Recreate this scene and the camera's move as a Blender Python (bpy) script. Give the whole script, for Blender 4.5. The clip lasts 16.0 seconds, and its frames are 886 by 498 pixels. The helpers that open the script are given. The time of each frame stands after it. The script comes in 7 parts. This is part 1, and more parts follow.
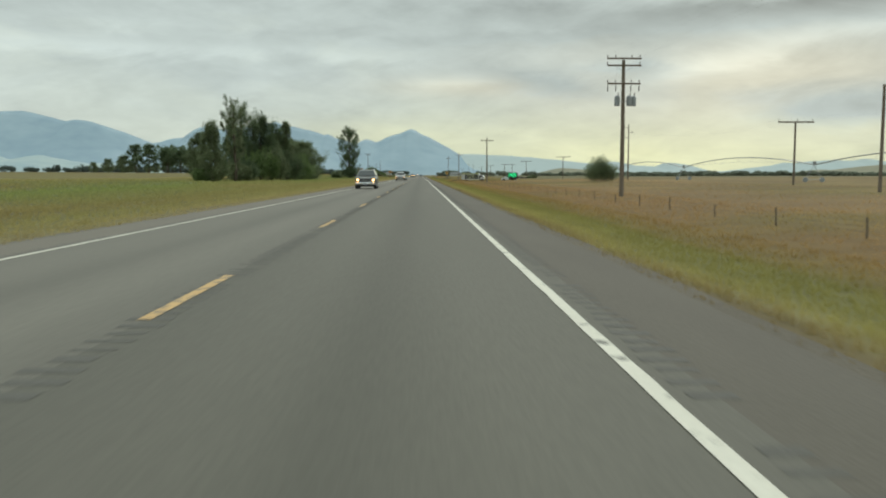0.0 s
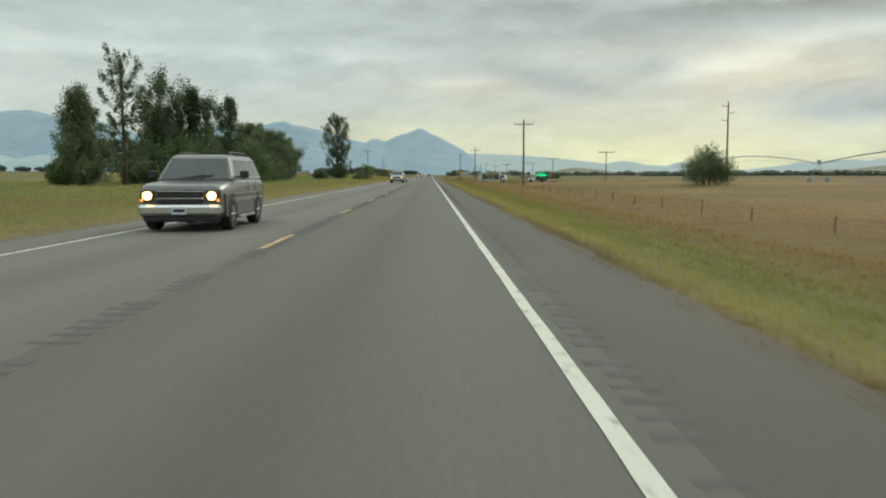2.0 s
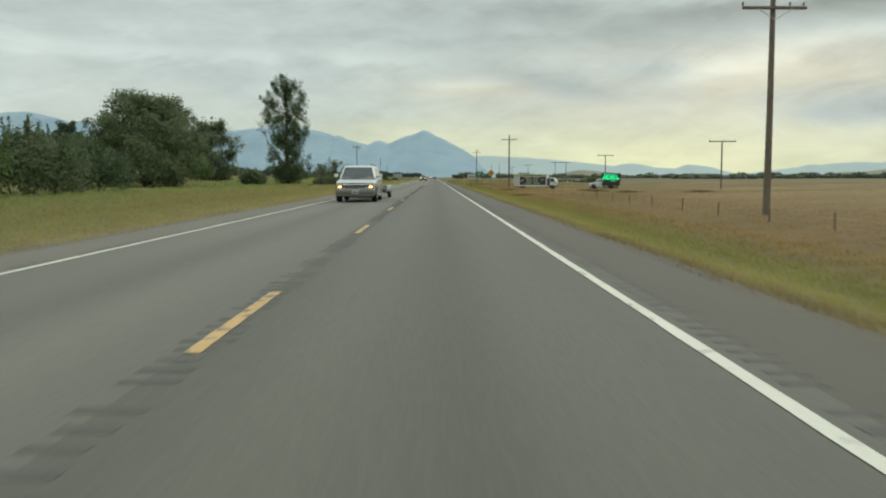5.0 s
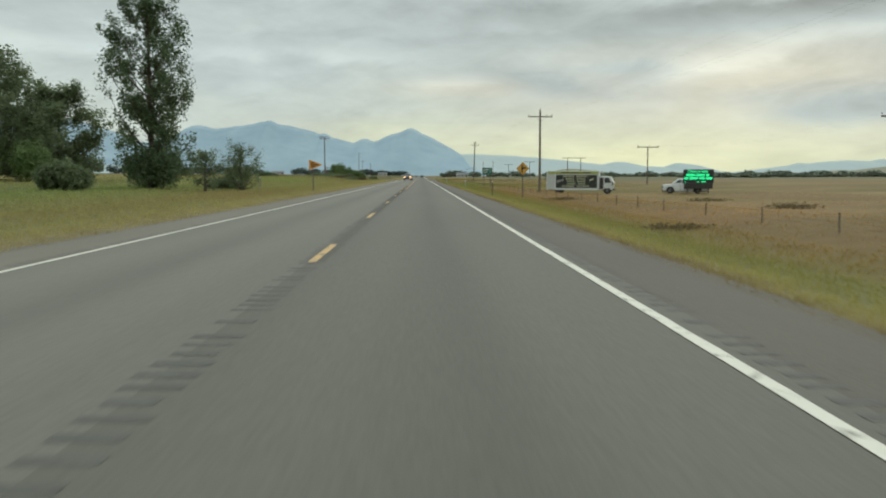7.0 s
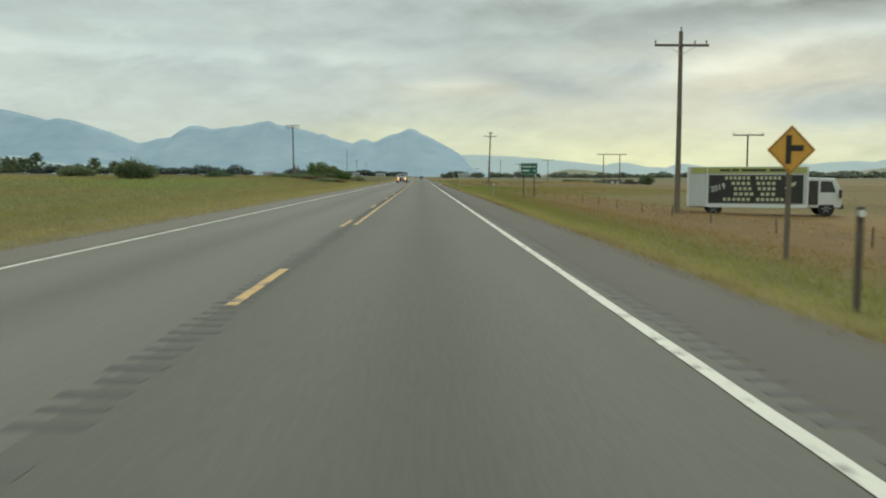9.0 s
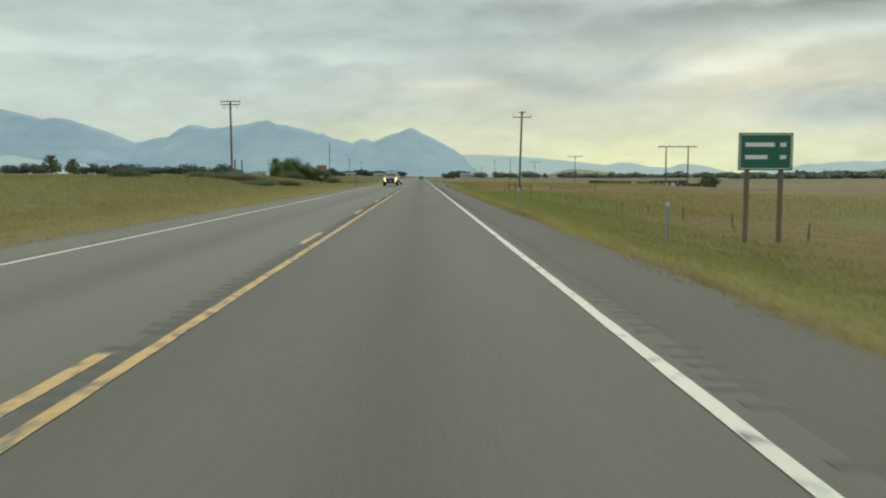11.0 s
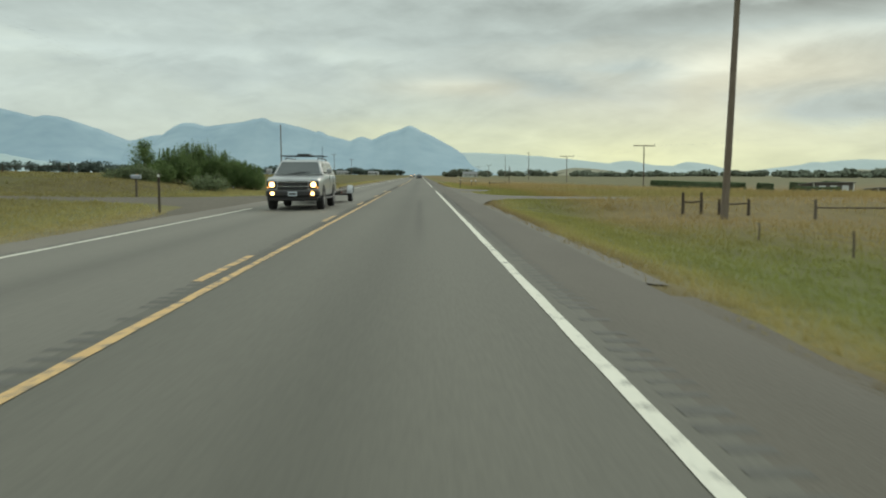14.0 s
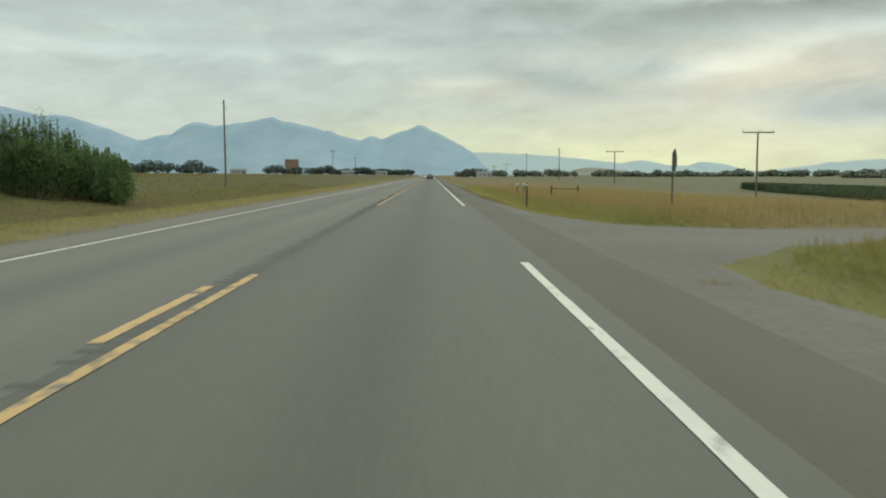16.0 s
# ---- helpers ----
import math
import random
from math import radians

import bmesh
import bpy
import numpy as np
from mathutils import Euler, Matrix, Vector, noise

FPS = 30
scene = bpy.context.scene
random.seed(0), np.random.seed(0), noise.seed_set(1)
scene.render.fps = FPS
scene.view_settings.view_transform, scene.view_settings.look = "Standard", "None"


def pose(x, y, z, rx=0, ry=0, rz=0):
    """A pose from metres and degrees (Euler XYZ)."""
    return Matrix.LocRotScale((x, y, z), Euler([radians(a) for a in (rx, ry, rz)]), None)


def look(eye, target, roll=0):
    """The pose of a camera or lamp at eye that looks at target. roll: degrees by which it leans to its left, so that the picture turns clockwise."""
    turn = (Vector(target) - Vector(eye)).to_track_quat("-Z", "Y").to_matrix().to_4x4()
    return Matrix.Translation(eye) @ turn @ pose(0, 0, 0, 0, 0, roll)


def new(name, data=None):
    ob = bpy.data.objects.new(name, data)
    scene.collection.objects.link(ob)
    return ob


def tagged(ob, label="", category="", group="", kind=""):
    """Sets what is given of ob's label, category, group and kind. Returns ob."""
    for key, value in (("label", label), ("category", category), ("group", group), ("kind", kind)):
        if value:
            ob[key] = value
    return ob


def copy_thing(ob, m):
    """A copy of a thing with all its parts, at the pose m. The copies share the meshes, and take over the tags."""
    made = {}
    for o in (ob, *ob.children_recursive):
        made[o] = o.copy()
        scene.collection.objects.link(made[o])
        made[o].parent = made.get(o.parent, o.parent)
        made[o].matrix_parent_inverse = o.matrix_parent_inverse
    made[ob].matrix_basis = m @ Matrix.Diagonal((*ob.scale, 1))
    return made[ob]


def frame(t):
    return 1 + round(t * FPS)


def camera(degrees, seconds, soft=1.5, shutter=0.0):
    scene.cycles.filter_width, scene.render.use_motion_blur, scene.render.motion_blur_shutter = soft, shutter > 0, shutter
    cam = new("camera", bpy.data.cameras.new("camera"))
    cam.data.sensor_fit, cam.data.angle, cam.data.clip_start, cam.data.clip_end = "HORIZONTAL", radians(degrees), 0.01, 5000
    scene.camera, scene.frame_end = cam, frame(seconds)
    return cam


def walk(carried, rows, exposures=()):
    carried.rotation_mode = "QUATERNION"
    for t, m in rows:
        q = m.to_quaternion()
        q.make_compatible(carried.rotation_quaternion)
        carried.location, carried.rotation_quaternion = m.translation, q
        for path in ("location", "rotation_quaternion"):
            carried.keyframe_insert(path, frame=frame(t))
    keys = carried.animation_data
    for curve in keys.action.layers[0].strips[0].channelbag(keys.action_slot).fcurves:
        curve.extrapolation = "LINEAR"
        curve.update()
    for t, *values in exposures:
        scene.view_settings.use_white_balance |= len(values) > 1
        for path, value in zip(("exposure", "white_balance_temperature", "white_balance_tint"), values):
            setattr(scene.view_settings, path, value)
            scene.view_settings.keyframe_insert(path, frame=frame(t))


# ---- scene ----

# ---------- camera ----------
cam = camera(57.0, 16.0, soft=2.0, shutter=0.12)
walk(cam, [
    (0.0, pose(2.337, 0.00, 1.24, 84.805, 0, -1.527)),
    (0.5, pose(2.433, 13.74, 1.24, 84.883, 0, -1.763)),
    (1.0, pose(2.599, 27.57, 1.24, 84.767, 0, -1.978)),
    (1.5, pose(2.762, 41.23, 1.24, 84.806, 0, -1.880)),
    (2.0, pose(2.792, 54.38, 1.24, 84.784, 0, -0.899)),
    (2.5, pose(2.613, 67.84, 1.24, 84.920, 0, -0.349)),
    (3.0, pose(2.384, 81.96, 1.24, 85.036, 0, -0.428)),
    (5.5, pose(1.640, 149.13, 1.24, 84.901, 0, -0.742)),
    (6.0, pose(1.571, 163.37, 1.24, 84.843, 0, -1.056)),
    (6.5, pose(1.564, 177.25, 1.24, 84.863, 0, -1.370)),
    (7.0, pose(1.608, 190.43, 1.24, 84.863, 0, -1.527)),
    (7.5, pose(1.666, 202.86, 1.24, 84.844, 0, -1.527)),
    (8.0, pose(1.729, 215.74, 1.24, 84.844, 0, -1.527)),
    (8.5, pose(1.806, 229.36, 1.24, 84.883, 0, -1.527)),
    (9.0, pose(1.866, 242.99, 1.24, 84.922, 0, -1.528)),
    (11.5, pose(2.158, 310.06, 1.24, 84.921, 0, -1.488)),
    (12.0, pose(2.202, 322.95, 1.24, 84.863, 0, -1.370)),
    (12.5, pose(2.258, 335.53, 1.24, 84.921, 0, -1.449)),
    (13.0, pose(2.333, 348.18, 1.24, 84.883, 0, -1.586)),
    (13.5, pose(2.414, 361.88, 1.24, 84.883, 0, -1.606)),
    (14.0, pose(2.492, 375.44, 1.24, 84.824, 0, -1.566)),
    (14.5, pose(2.557, 388.52, 1.24, 84.844, 0, -1.449)),
    (15.0, pose(2.583, 401.38, 1.24, 84.824, 0, -1.134)),
    (15.5, pose(2.485, 414.37, 1.24, 84.843, 0, -0.820)),
    (16.0, pose(2.365, 427.70, 1.24, 84.823, 0, -0.820)),
], exposures=[(0.0, 0.0, 6500, 10), (5.5, 0.0, 6480, 10), (6.5, 0.0, 6420, 11.5), (7.7, 0.0, 6400, 11.5), (8.5, 0.0, 6500, 8.5), (9.0, 0.0, 6510, 8.5), (11.5, 0.0, 6520, 7.5), (14.5, 0.0, 6520, 7.5), (16.0, 0.0, 6500, 8)])

# ---------- sky and sun: a high overcast, thin and warm ahead to the right ----------
SUN_AZ, SUN_EL = radians(28), radians(24)      # azimuth to the right of straight ahead


def build_sky():
    w = bpy.data.worlds.new("overcast_sky")
    scene.world = w
    w.use_nodes = True
    nt = w.node_tree
    nt.nodes.clear()

    def node(kind, **kw):
        n = nt.nodes.new(kind)
        for k, v in kw.items():
            if k == "op":
                n.operation = v
        return n

    def plug(sock, v):
        if hasattr(v, "is_output"):
            nt.links.new(v, sock)
        else:
            sock.default_value = v

    def math2(op, a, b=0.0, c=0.0):
        n = node("ShaderNodeMath", op=op)
        plug(n.inputs[0], a), plug(n.inputs[1], b), plug(n.inputs[2], c)
        return n.outputs[0]

    def mix(fac, a, b):
        n = nt.nodes.new("ShaderNodeMix")
        n.data_type = "RGBA"
        plug(n.inputs[0], fac), plug(n.inputs[6], a), plug(n.inputs[7], b)
        return n.outputs[2]

    tc = nt.nodes.new("ShaderNodeTexCoord")
    sep = nt.nodes.new("ShaderNodeSeparateXYZ")
    nt.links.new(tc.outputs["Generated"], sep.inputs[0])
    az = math2("ARCTAN2", sep.outputs[0], sep.outputs[1])
    el = math2("ARCSINE", sep.outputs[2])

    def blob(a0, e0, sa, se, lean=0.0):
        """A soft lens-shaped cloud round azimuth a0 and elevation e0."""
        da = math2("SUBTRACT", az, a0)
        de = math2("SUBTRACT", math2("SUBTRACT", el, e0), math2("MULTIPLY", da, lean))
        q = math2("ADD", math2("POWER", math2("ABSOLUTE", math2("DIVIDE", da, sa)), 2.0),
                  math2("POWER", math2("ABSOLUTE", math2("DIVIDE", de, se)), 2.0))
        return math2("EXPONENT", math2("MULTIPLY", q, -1.0))

    def cloud_noise(sa, se, shift, detail, rough, distort):
        cx = nt.nodes.new("ShaderNodeCombineXYZ")
        plug(cx.inputs[0], math2("MULTIPLY", az, sa))
        plug(cx.inputs[1], math2("ADD", math2("MULTIPLY", el, se), math2("MULTIPLY", az, shift)))
        n = nt.nodes.new("ShaderNodeTexNoise")
        nt.links.new(cx.outputs[0], n.inputs["Vector"])
        n.inputs["Scale"].default_value = 1.0
        n.inputs["Detail"].default_value = detail
        n.inputs["Roughness"].default_value = rough
        n.inputs["Distortion"].default_value = distort
        return math2("SUBTRACT", n.outputs[0], 0.5)

    wisps = cloud_noise(9.0, 26.0, -2.5, 8.0, 0.58, 0.5)
    banks = cloud_noise(4.5, 15.0, 1.5, 5.0, 0.55, 0.5)
    fine = cloud_noise(26.0, 75.0, 6.0, 6.0, 0.62, 0.4)
    # ragged position so that the lenses have torn edges
    light = math2("ADD", math2("MULTIPLY", wisps, 0.55), math2("MULTIPLY", banks, 0.55))
    light = math2("ADD", light, math2("MULTIPLY", fine, 0.16))
    lenses = [  # azimuth, elevation, half width, half height, lean, strength
        (-0.40, 0.12, 0.36, 0.20, 0.00, 0.10), (0.45, 0.16, 0.30, 0.06, 0.00, -0.10),
        (-0.36, 0.141, 0.20, 0.009, 0.00, 0.17), (-0.10, 0.142, 0.12, 0.008, -0.05, 0.11), (-0.42, 0.166, 0.18, 0.010, 0.02, 0.05),
        (-0.25, 0.196, 0.28, 0.011, 0.02, -0.07), (0.10, 0.190, 0.14, 0.015, 0.05, -0.16), (0.34, 0.182, 0.13, 0.017, 0.03, -0.28), (0.13, 0.165, 0.10, 0.007, 0.03, -0.10),
        (0.15, 0.110, 0.06, 0.014, -0.10, -0.19), (0.25, 0.126, 0.09, 0.010, -0.05, -0.10), (0.49, 0.076, 0.085, 0.020, 0.02, -0.30), (0.40, 0.092, 0.05, 0.009, 0.10, -0.10),
        (0.46, 0.150, 0.12, 0.012, 0.22, 0.24), (0.28, 0.128, 0.10, 0.012, 0.05, 0.12), (0.34, 0.125, 0.09, 0.013, 0.30, 0.12), (0.50, 0.200, 0.06, 0.014, 0.10, -0.32), (0.27, 0.115, 0.05, 0.030, 0.0, -0.12), (0.40, 0.192, 0.12, 0.009, 0.05, -0.12),
        (0.45, 0.202, 0.05, 0.006, 0.10, 0.20), (0.03, 0.112, 0.05, 0.007, 0.02, 0.14), (-0.05, 0.052, 0.06, 0.010, 0.0, 0.07),
    ]
    shade = 0.0
    # torn outlines: the lenses are looked up at places shifted by the noise
    az0, el0 = az, el
    az = math2("ADD", az, math2("MULTIPLY", banks, 0.16))
    el = math2("ADD", el, math2("MULTIPLY", wisps, 0.035))
    for a0, e0, sa, se, lean, k in lenses:
        cloud = math2("MULTIPLY", blob(a0, e0, sa, se, lean), k)
        light = math2("ADD", light, cloud)
        if k < 0:
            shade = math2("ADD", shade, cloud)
    az, el = az0, el0
    glow = blob(0.28, 0.025, 0.36, 0.055)
    low = math2("EXPONENT", math2("MULTIPLY", math2("MAXIMUM", el, 0.0), -20.0))
    light = math2("ADD", light, math2("MULTIPLY", glow, 0.24))
    cream = blob(0.40, 0.112, 0.26, 0.060)
    light = math2("ADD", light, math2("MULTIPLY", cream, 0.14))
    warm = math2("ADD", math2("MULTIPLY", glow, 0.75), math2("MULTIPLY", low, 0.35))
    warm = math2("ADD", warm, math2("MULTIPLY", blob(-0.06, 0.05, 0.10, 0.02), 0.25))
    warm = math2("ADD", warm, math2("MULTIPLY", shade, 2.2))
    warm = math2("MINIMUM", math2("ADD", warm, math2("MULTIPLY", banks, 0.5)), 1.0)
    tint = mix(math2("MAXIMUM", warm, 0.0), (0.497, 0.572, 0.545, 1), (0.622, 0.646, 0.412, 1))
    cream = math2("MAXIMUM", math2("ADD", math2("MULTIPLY", math2("ADD", cream, math2("MULTIPLY", blob(0.06, 0.105, 0.10, 0.012), 0.5)), 0.85), math2("MULTIPLY", shade, 2.4)), 0.0)
    tint = mix(cream, tint, (0.654, 0.624, 0.470, 1))
    # an overcast dome is about three times as bright overhead as near the horizon
    dome = nt.nodes.new("ShaderNodeMapRange")
    dome.interpolation_type = "SMOOTHSTEP"
    plug(dome.inputs[0], sep.outputs[2])
    for i, v in ((1, 0.24), (2, 0.85), (3, 1.0), (4, 2.2)):
        dome.inputs[i].default_value = v
    light = math2("MULTIPLY", math2("MAXIMUM", math2("ADD", light, 1.0), 0.2), dome.outputs[0])
    vm = nt.nodes.new("ShaderNodeVectorMath")
    vm.operation = "SCALE"
    nt.links.new(tint, vm.inputs[0])
    plug(vm.inputs["Scale"], light)
    sky = nt.nodes.new("ShaderNodeTexSky")
    sky.sky_type = "NISHITA"
    sky.sun_disc = False
    sky.sun_elevation, sky.sun_rotation = SUN_EL, SUN_AZ
    sky.dust_density = 3.0
    sv = nt.nodes.new("ShaderNodeVectorMath")
    sv.operation = "SCALE"
    nt.links.new(sky.outputs[0], sv.inputs[0])
    sv.inputs["Scale"].default_value = 0.10
    both = mix(0.012, vm.outputs[0], sv.outputs[0])
    bg = nt.nodes.new("ShaderNodeBackground")
    nt.links.new(both, bg.inputs[0])
    bg.inputs[1].default_value = 1.0
    out = nt.nodes.new("ShaderNodeOutputWorld")
    nt.links.new(bg.outputs[0], out.inputs[0])


build_sky()
sun = new("sun", bpy.data.lights.new("sun", "SUN"))
sun.data.energy, sun.data.angle, sun.data.color = 0.8, radians(25), (1.0, 0.94, 0.82)
sun.matrix_world = look((0, 0, 60), (-60 * math.sin(SUN_AZ), -60 * math.cos(SUN_AZ), 60 - 60 * math.tan(SUN_EL)))


# ---------- materials ----------
def material(name, dark, light, scale=1.0, fine=12.0, rough=0.8, metal=0.0, bump=0.15, bump_dist=0.02,
             stretch=(1, 1, 1), island=0.0, per_object=0.0, contrast=0.5, spec=0.4):
    """Two colours mixed by a broad and a fine noise, with relief; island / per_object: extra variation piece by piece."""
    m = bpy.data.materials.new(name)
    m.use_nodes = True
    nt = m.node_tree
    bsdf = nt.nodes["Principled BSDF"]
    tc = nt.nodes.new("ShaderNodeTexCoord")
    mp = nt.nodes.new("ShaderNodeMapping")
    mp.inputs["Scale"].default_value = stretch
    nt.links.new(tc.outputs["Object"], mp.inputs[0])
    n1, n2 = nt.nodes.new("ShaderNodeTexNoise"), nt.nodes.new("ShaderNodeTexNoise")
    for n, s, d in ((n1, scale, 3.0), (n2, fine, 4.0)):
        nt.links.new(mp.outputs[0], n.inputs["Vector"])
        n.inputs["Scale"].default_value, n.inputs["Detail"].default_value = s, d
    add = nt.nodes.new("ShaderNodeMath")
    add.operation = "MULTIPLY_ADD"
    nt.links.new(n2.outputs[0], add.inputs[0])
    add.inputs[1].default_value = 0.5
    half = nt.nodes.new("ShaderNodeMath")
    half.operation = "MULTIPLY"
    nt.links.new(n1.outputs[0], half.inputs[0])
    half.inputs[1].default_value = 0.5
    nt.links.new(half.outputs[0], add.inputs[2])
    fac = add.outputs[0]
    for amount, kind, sock in ((island, "ShaderNodeNewGeometry", "Random Per Island"), (per_object, "ShaderNodeObjectInfo", "Random")):
        if amount:
            g = nt.nodes.new(kind)
            a = nt.nodes.new("ShaderNodeMath")
            a.operation = "MULTIPLY_ADD"
            nt.links.new(g.outputs[sock], a.inputs[0])
            a.inputs[1].default_value = amount
            b = nt.nodes.new("ShaderNodeMath")
            b.operation = "SUBTRACT"
            nt.links.new(fac, b.inputs[0])
            b.inputs[1].default_value = amount / 2
            nt.links.new(b.outputs[0], a.inputs[2])
            fac = a.outputs[0]
    mr = nt.nodes.new("ShaderNodeMapRange")
    nt.links.new(fac, mr.inputs[0])
    mr.inputs[1].default_value, mr.inputs[2].default_value = 0.5 - contrast / 2, 0.5 + contrast / 2
    mx = nt.nodes.new("ShaderNodeMix")
    mx.data_type = "RGBA"
    nt.links.new(mr.outputs[0], mx.inputs[0])
    mx.inputs[6].default_value, mx.inputs[7].default_value = (*dark, 1), (*light, 1)
    nt.links.new(mx.outputs[2], bsdf.inputs["Base Color"])
    bsdf.inputs["Roughness"].default_value, bsdf.inputs["Metallic"].default_value = rough, metal
    bsdf.inputs["Specular IOR Level"].default_value = spec
    if bump:
        b = nt.nodes.new("ShaderNodeBump")
        b.inputs["Strength"].default_value, b.inputs["Distance"].default_value = bump, bump_dist
        nt.links.new(n2.outputs[0], b.inputs["Height"])
        nt.links.new(b.outputs[0], bsdf.inputs["Normal"])
    return m


def glowing(name, color, strength):
    m = bpy.data.materials.new(name)
    m.use_nodes = True
    b = m.node_tree.nodes["Principled BSDF"]
    b.inputs["Base Color"].default_value = (*color, 1)
    b.inputs["Emission Color"].default_value = (*color, 1)
    b.inputs["Emission Strength"].default_value = strength
    return m


WOOD = material("weathered_pole_wood", (0.10, 0.075, 0.055), (0.23, 0.19, 0.15), 0.6, 14, 0.9, bump=0.4, stretch=(1, 1, 0.12))
WOOD_GREY = material("grey_fence_wood", (0.075, 0.06, 0.045), (0.17, 0.14, 0.11), 1.5, 16, 0.9, bump=0.4, stretch=(1, 1, 0.15), per_object=0.3)
STEEL = material("galvanised_steel", (0.32, 0.33, 0.34), (0.48, 0.49, 0.50), 3, 30, 0.45, 0.8, 0.05)
WIRE = material("dull_aluminium_wire", (0.25, 0.25, 0.25), (0.35, 0.35, 0.35), 3, 30, 0.5, 0.6, 0)
PORCELAIN = material("brown_grey_porcelain", (0.16, 0.14, 0.13), (0.26, 0.24, 0.22), 6, 40, 0.25, 0, 0.02)
TANK = material("grey_painted_tank", (0.22, 0.24, 0.25), (0.33, 0.35, 0.36), 2, 20, 0.5, 0.1, 0.05)
BARK = material("furrowed_bark", (0.055, 0.042, 0.032), (0.16, 0.13, 0.10), 1.5, 9, 0.95, bump=0.7, bump_dist=0.05, stretch=(1, 1, 0.3))


def leaf_material(name, dark, light, scale, fine):
    """Matt thin leaves; some light passes through them."""
    m = material(name, dark, light, scale, fine, 0.85, bump=0, island=0.45, contrast=0.8, spec=0.12)
    nt = m.node_tree
    bsdf = nt.nodes["Principled BSDF"]
    tl = nt.nodes.new("ShaderNodeBsdfTranslucent")
    nt.links.new(bsdf.inputs["Base Color"].links[0].from_socket, tl.inputs[0])
    mx = nt.nodes.new("ShaderNodeMixShader")
    mx.inputs[0].default_value = 0.48
    nt.links.new(bsdf.outputs[0], mx.inputs[1])
    nt.links.new(tl.outputs[0], mx.inputs[2])
    nt.links.new(mx.outputs[0], nt.nodes["Material Output"].inputs[0])
    return m


LEAF_DARK = leaf_material("dark_cottonwood_leaf", (0.074, 0.110, 0.062), (0.180, 0.230, 0.122), 0.35, 3)
LEAF_OLIVE = leaf_material("olive_leaf", (0.108, 0.140, 0.078), (0.230, 0.272, 0.146), 0.35, 3)
LEAF_WILLOW = leaf_material("bright_willow_leaf", (0.098, 0.155, 0.062), (0.220, 0.290, 0.112), 0.5, 3)
# far trees: distance haze is put into the leaf colours as paler, bluer tones
LEAF_FAR = material("haze_tinted_far_leaf", (0.152, 0.172, 0.130), (0.220, 0.240, 0.180), 0.1, 1.0, 0.9, bump=0, island=0.4, contrast=0.8, spec=0.05)
LEAF_FAR_BLUE = material("haze_tinted_far_blue_leaf", (0.080, 0.104, 0.092), (0.132, 0.158, 0.134), 0.1, 1.0, 0.9, bump=0, island=0.4, contrast=0.8, spec=0.05)


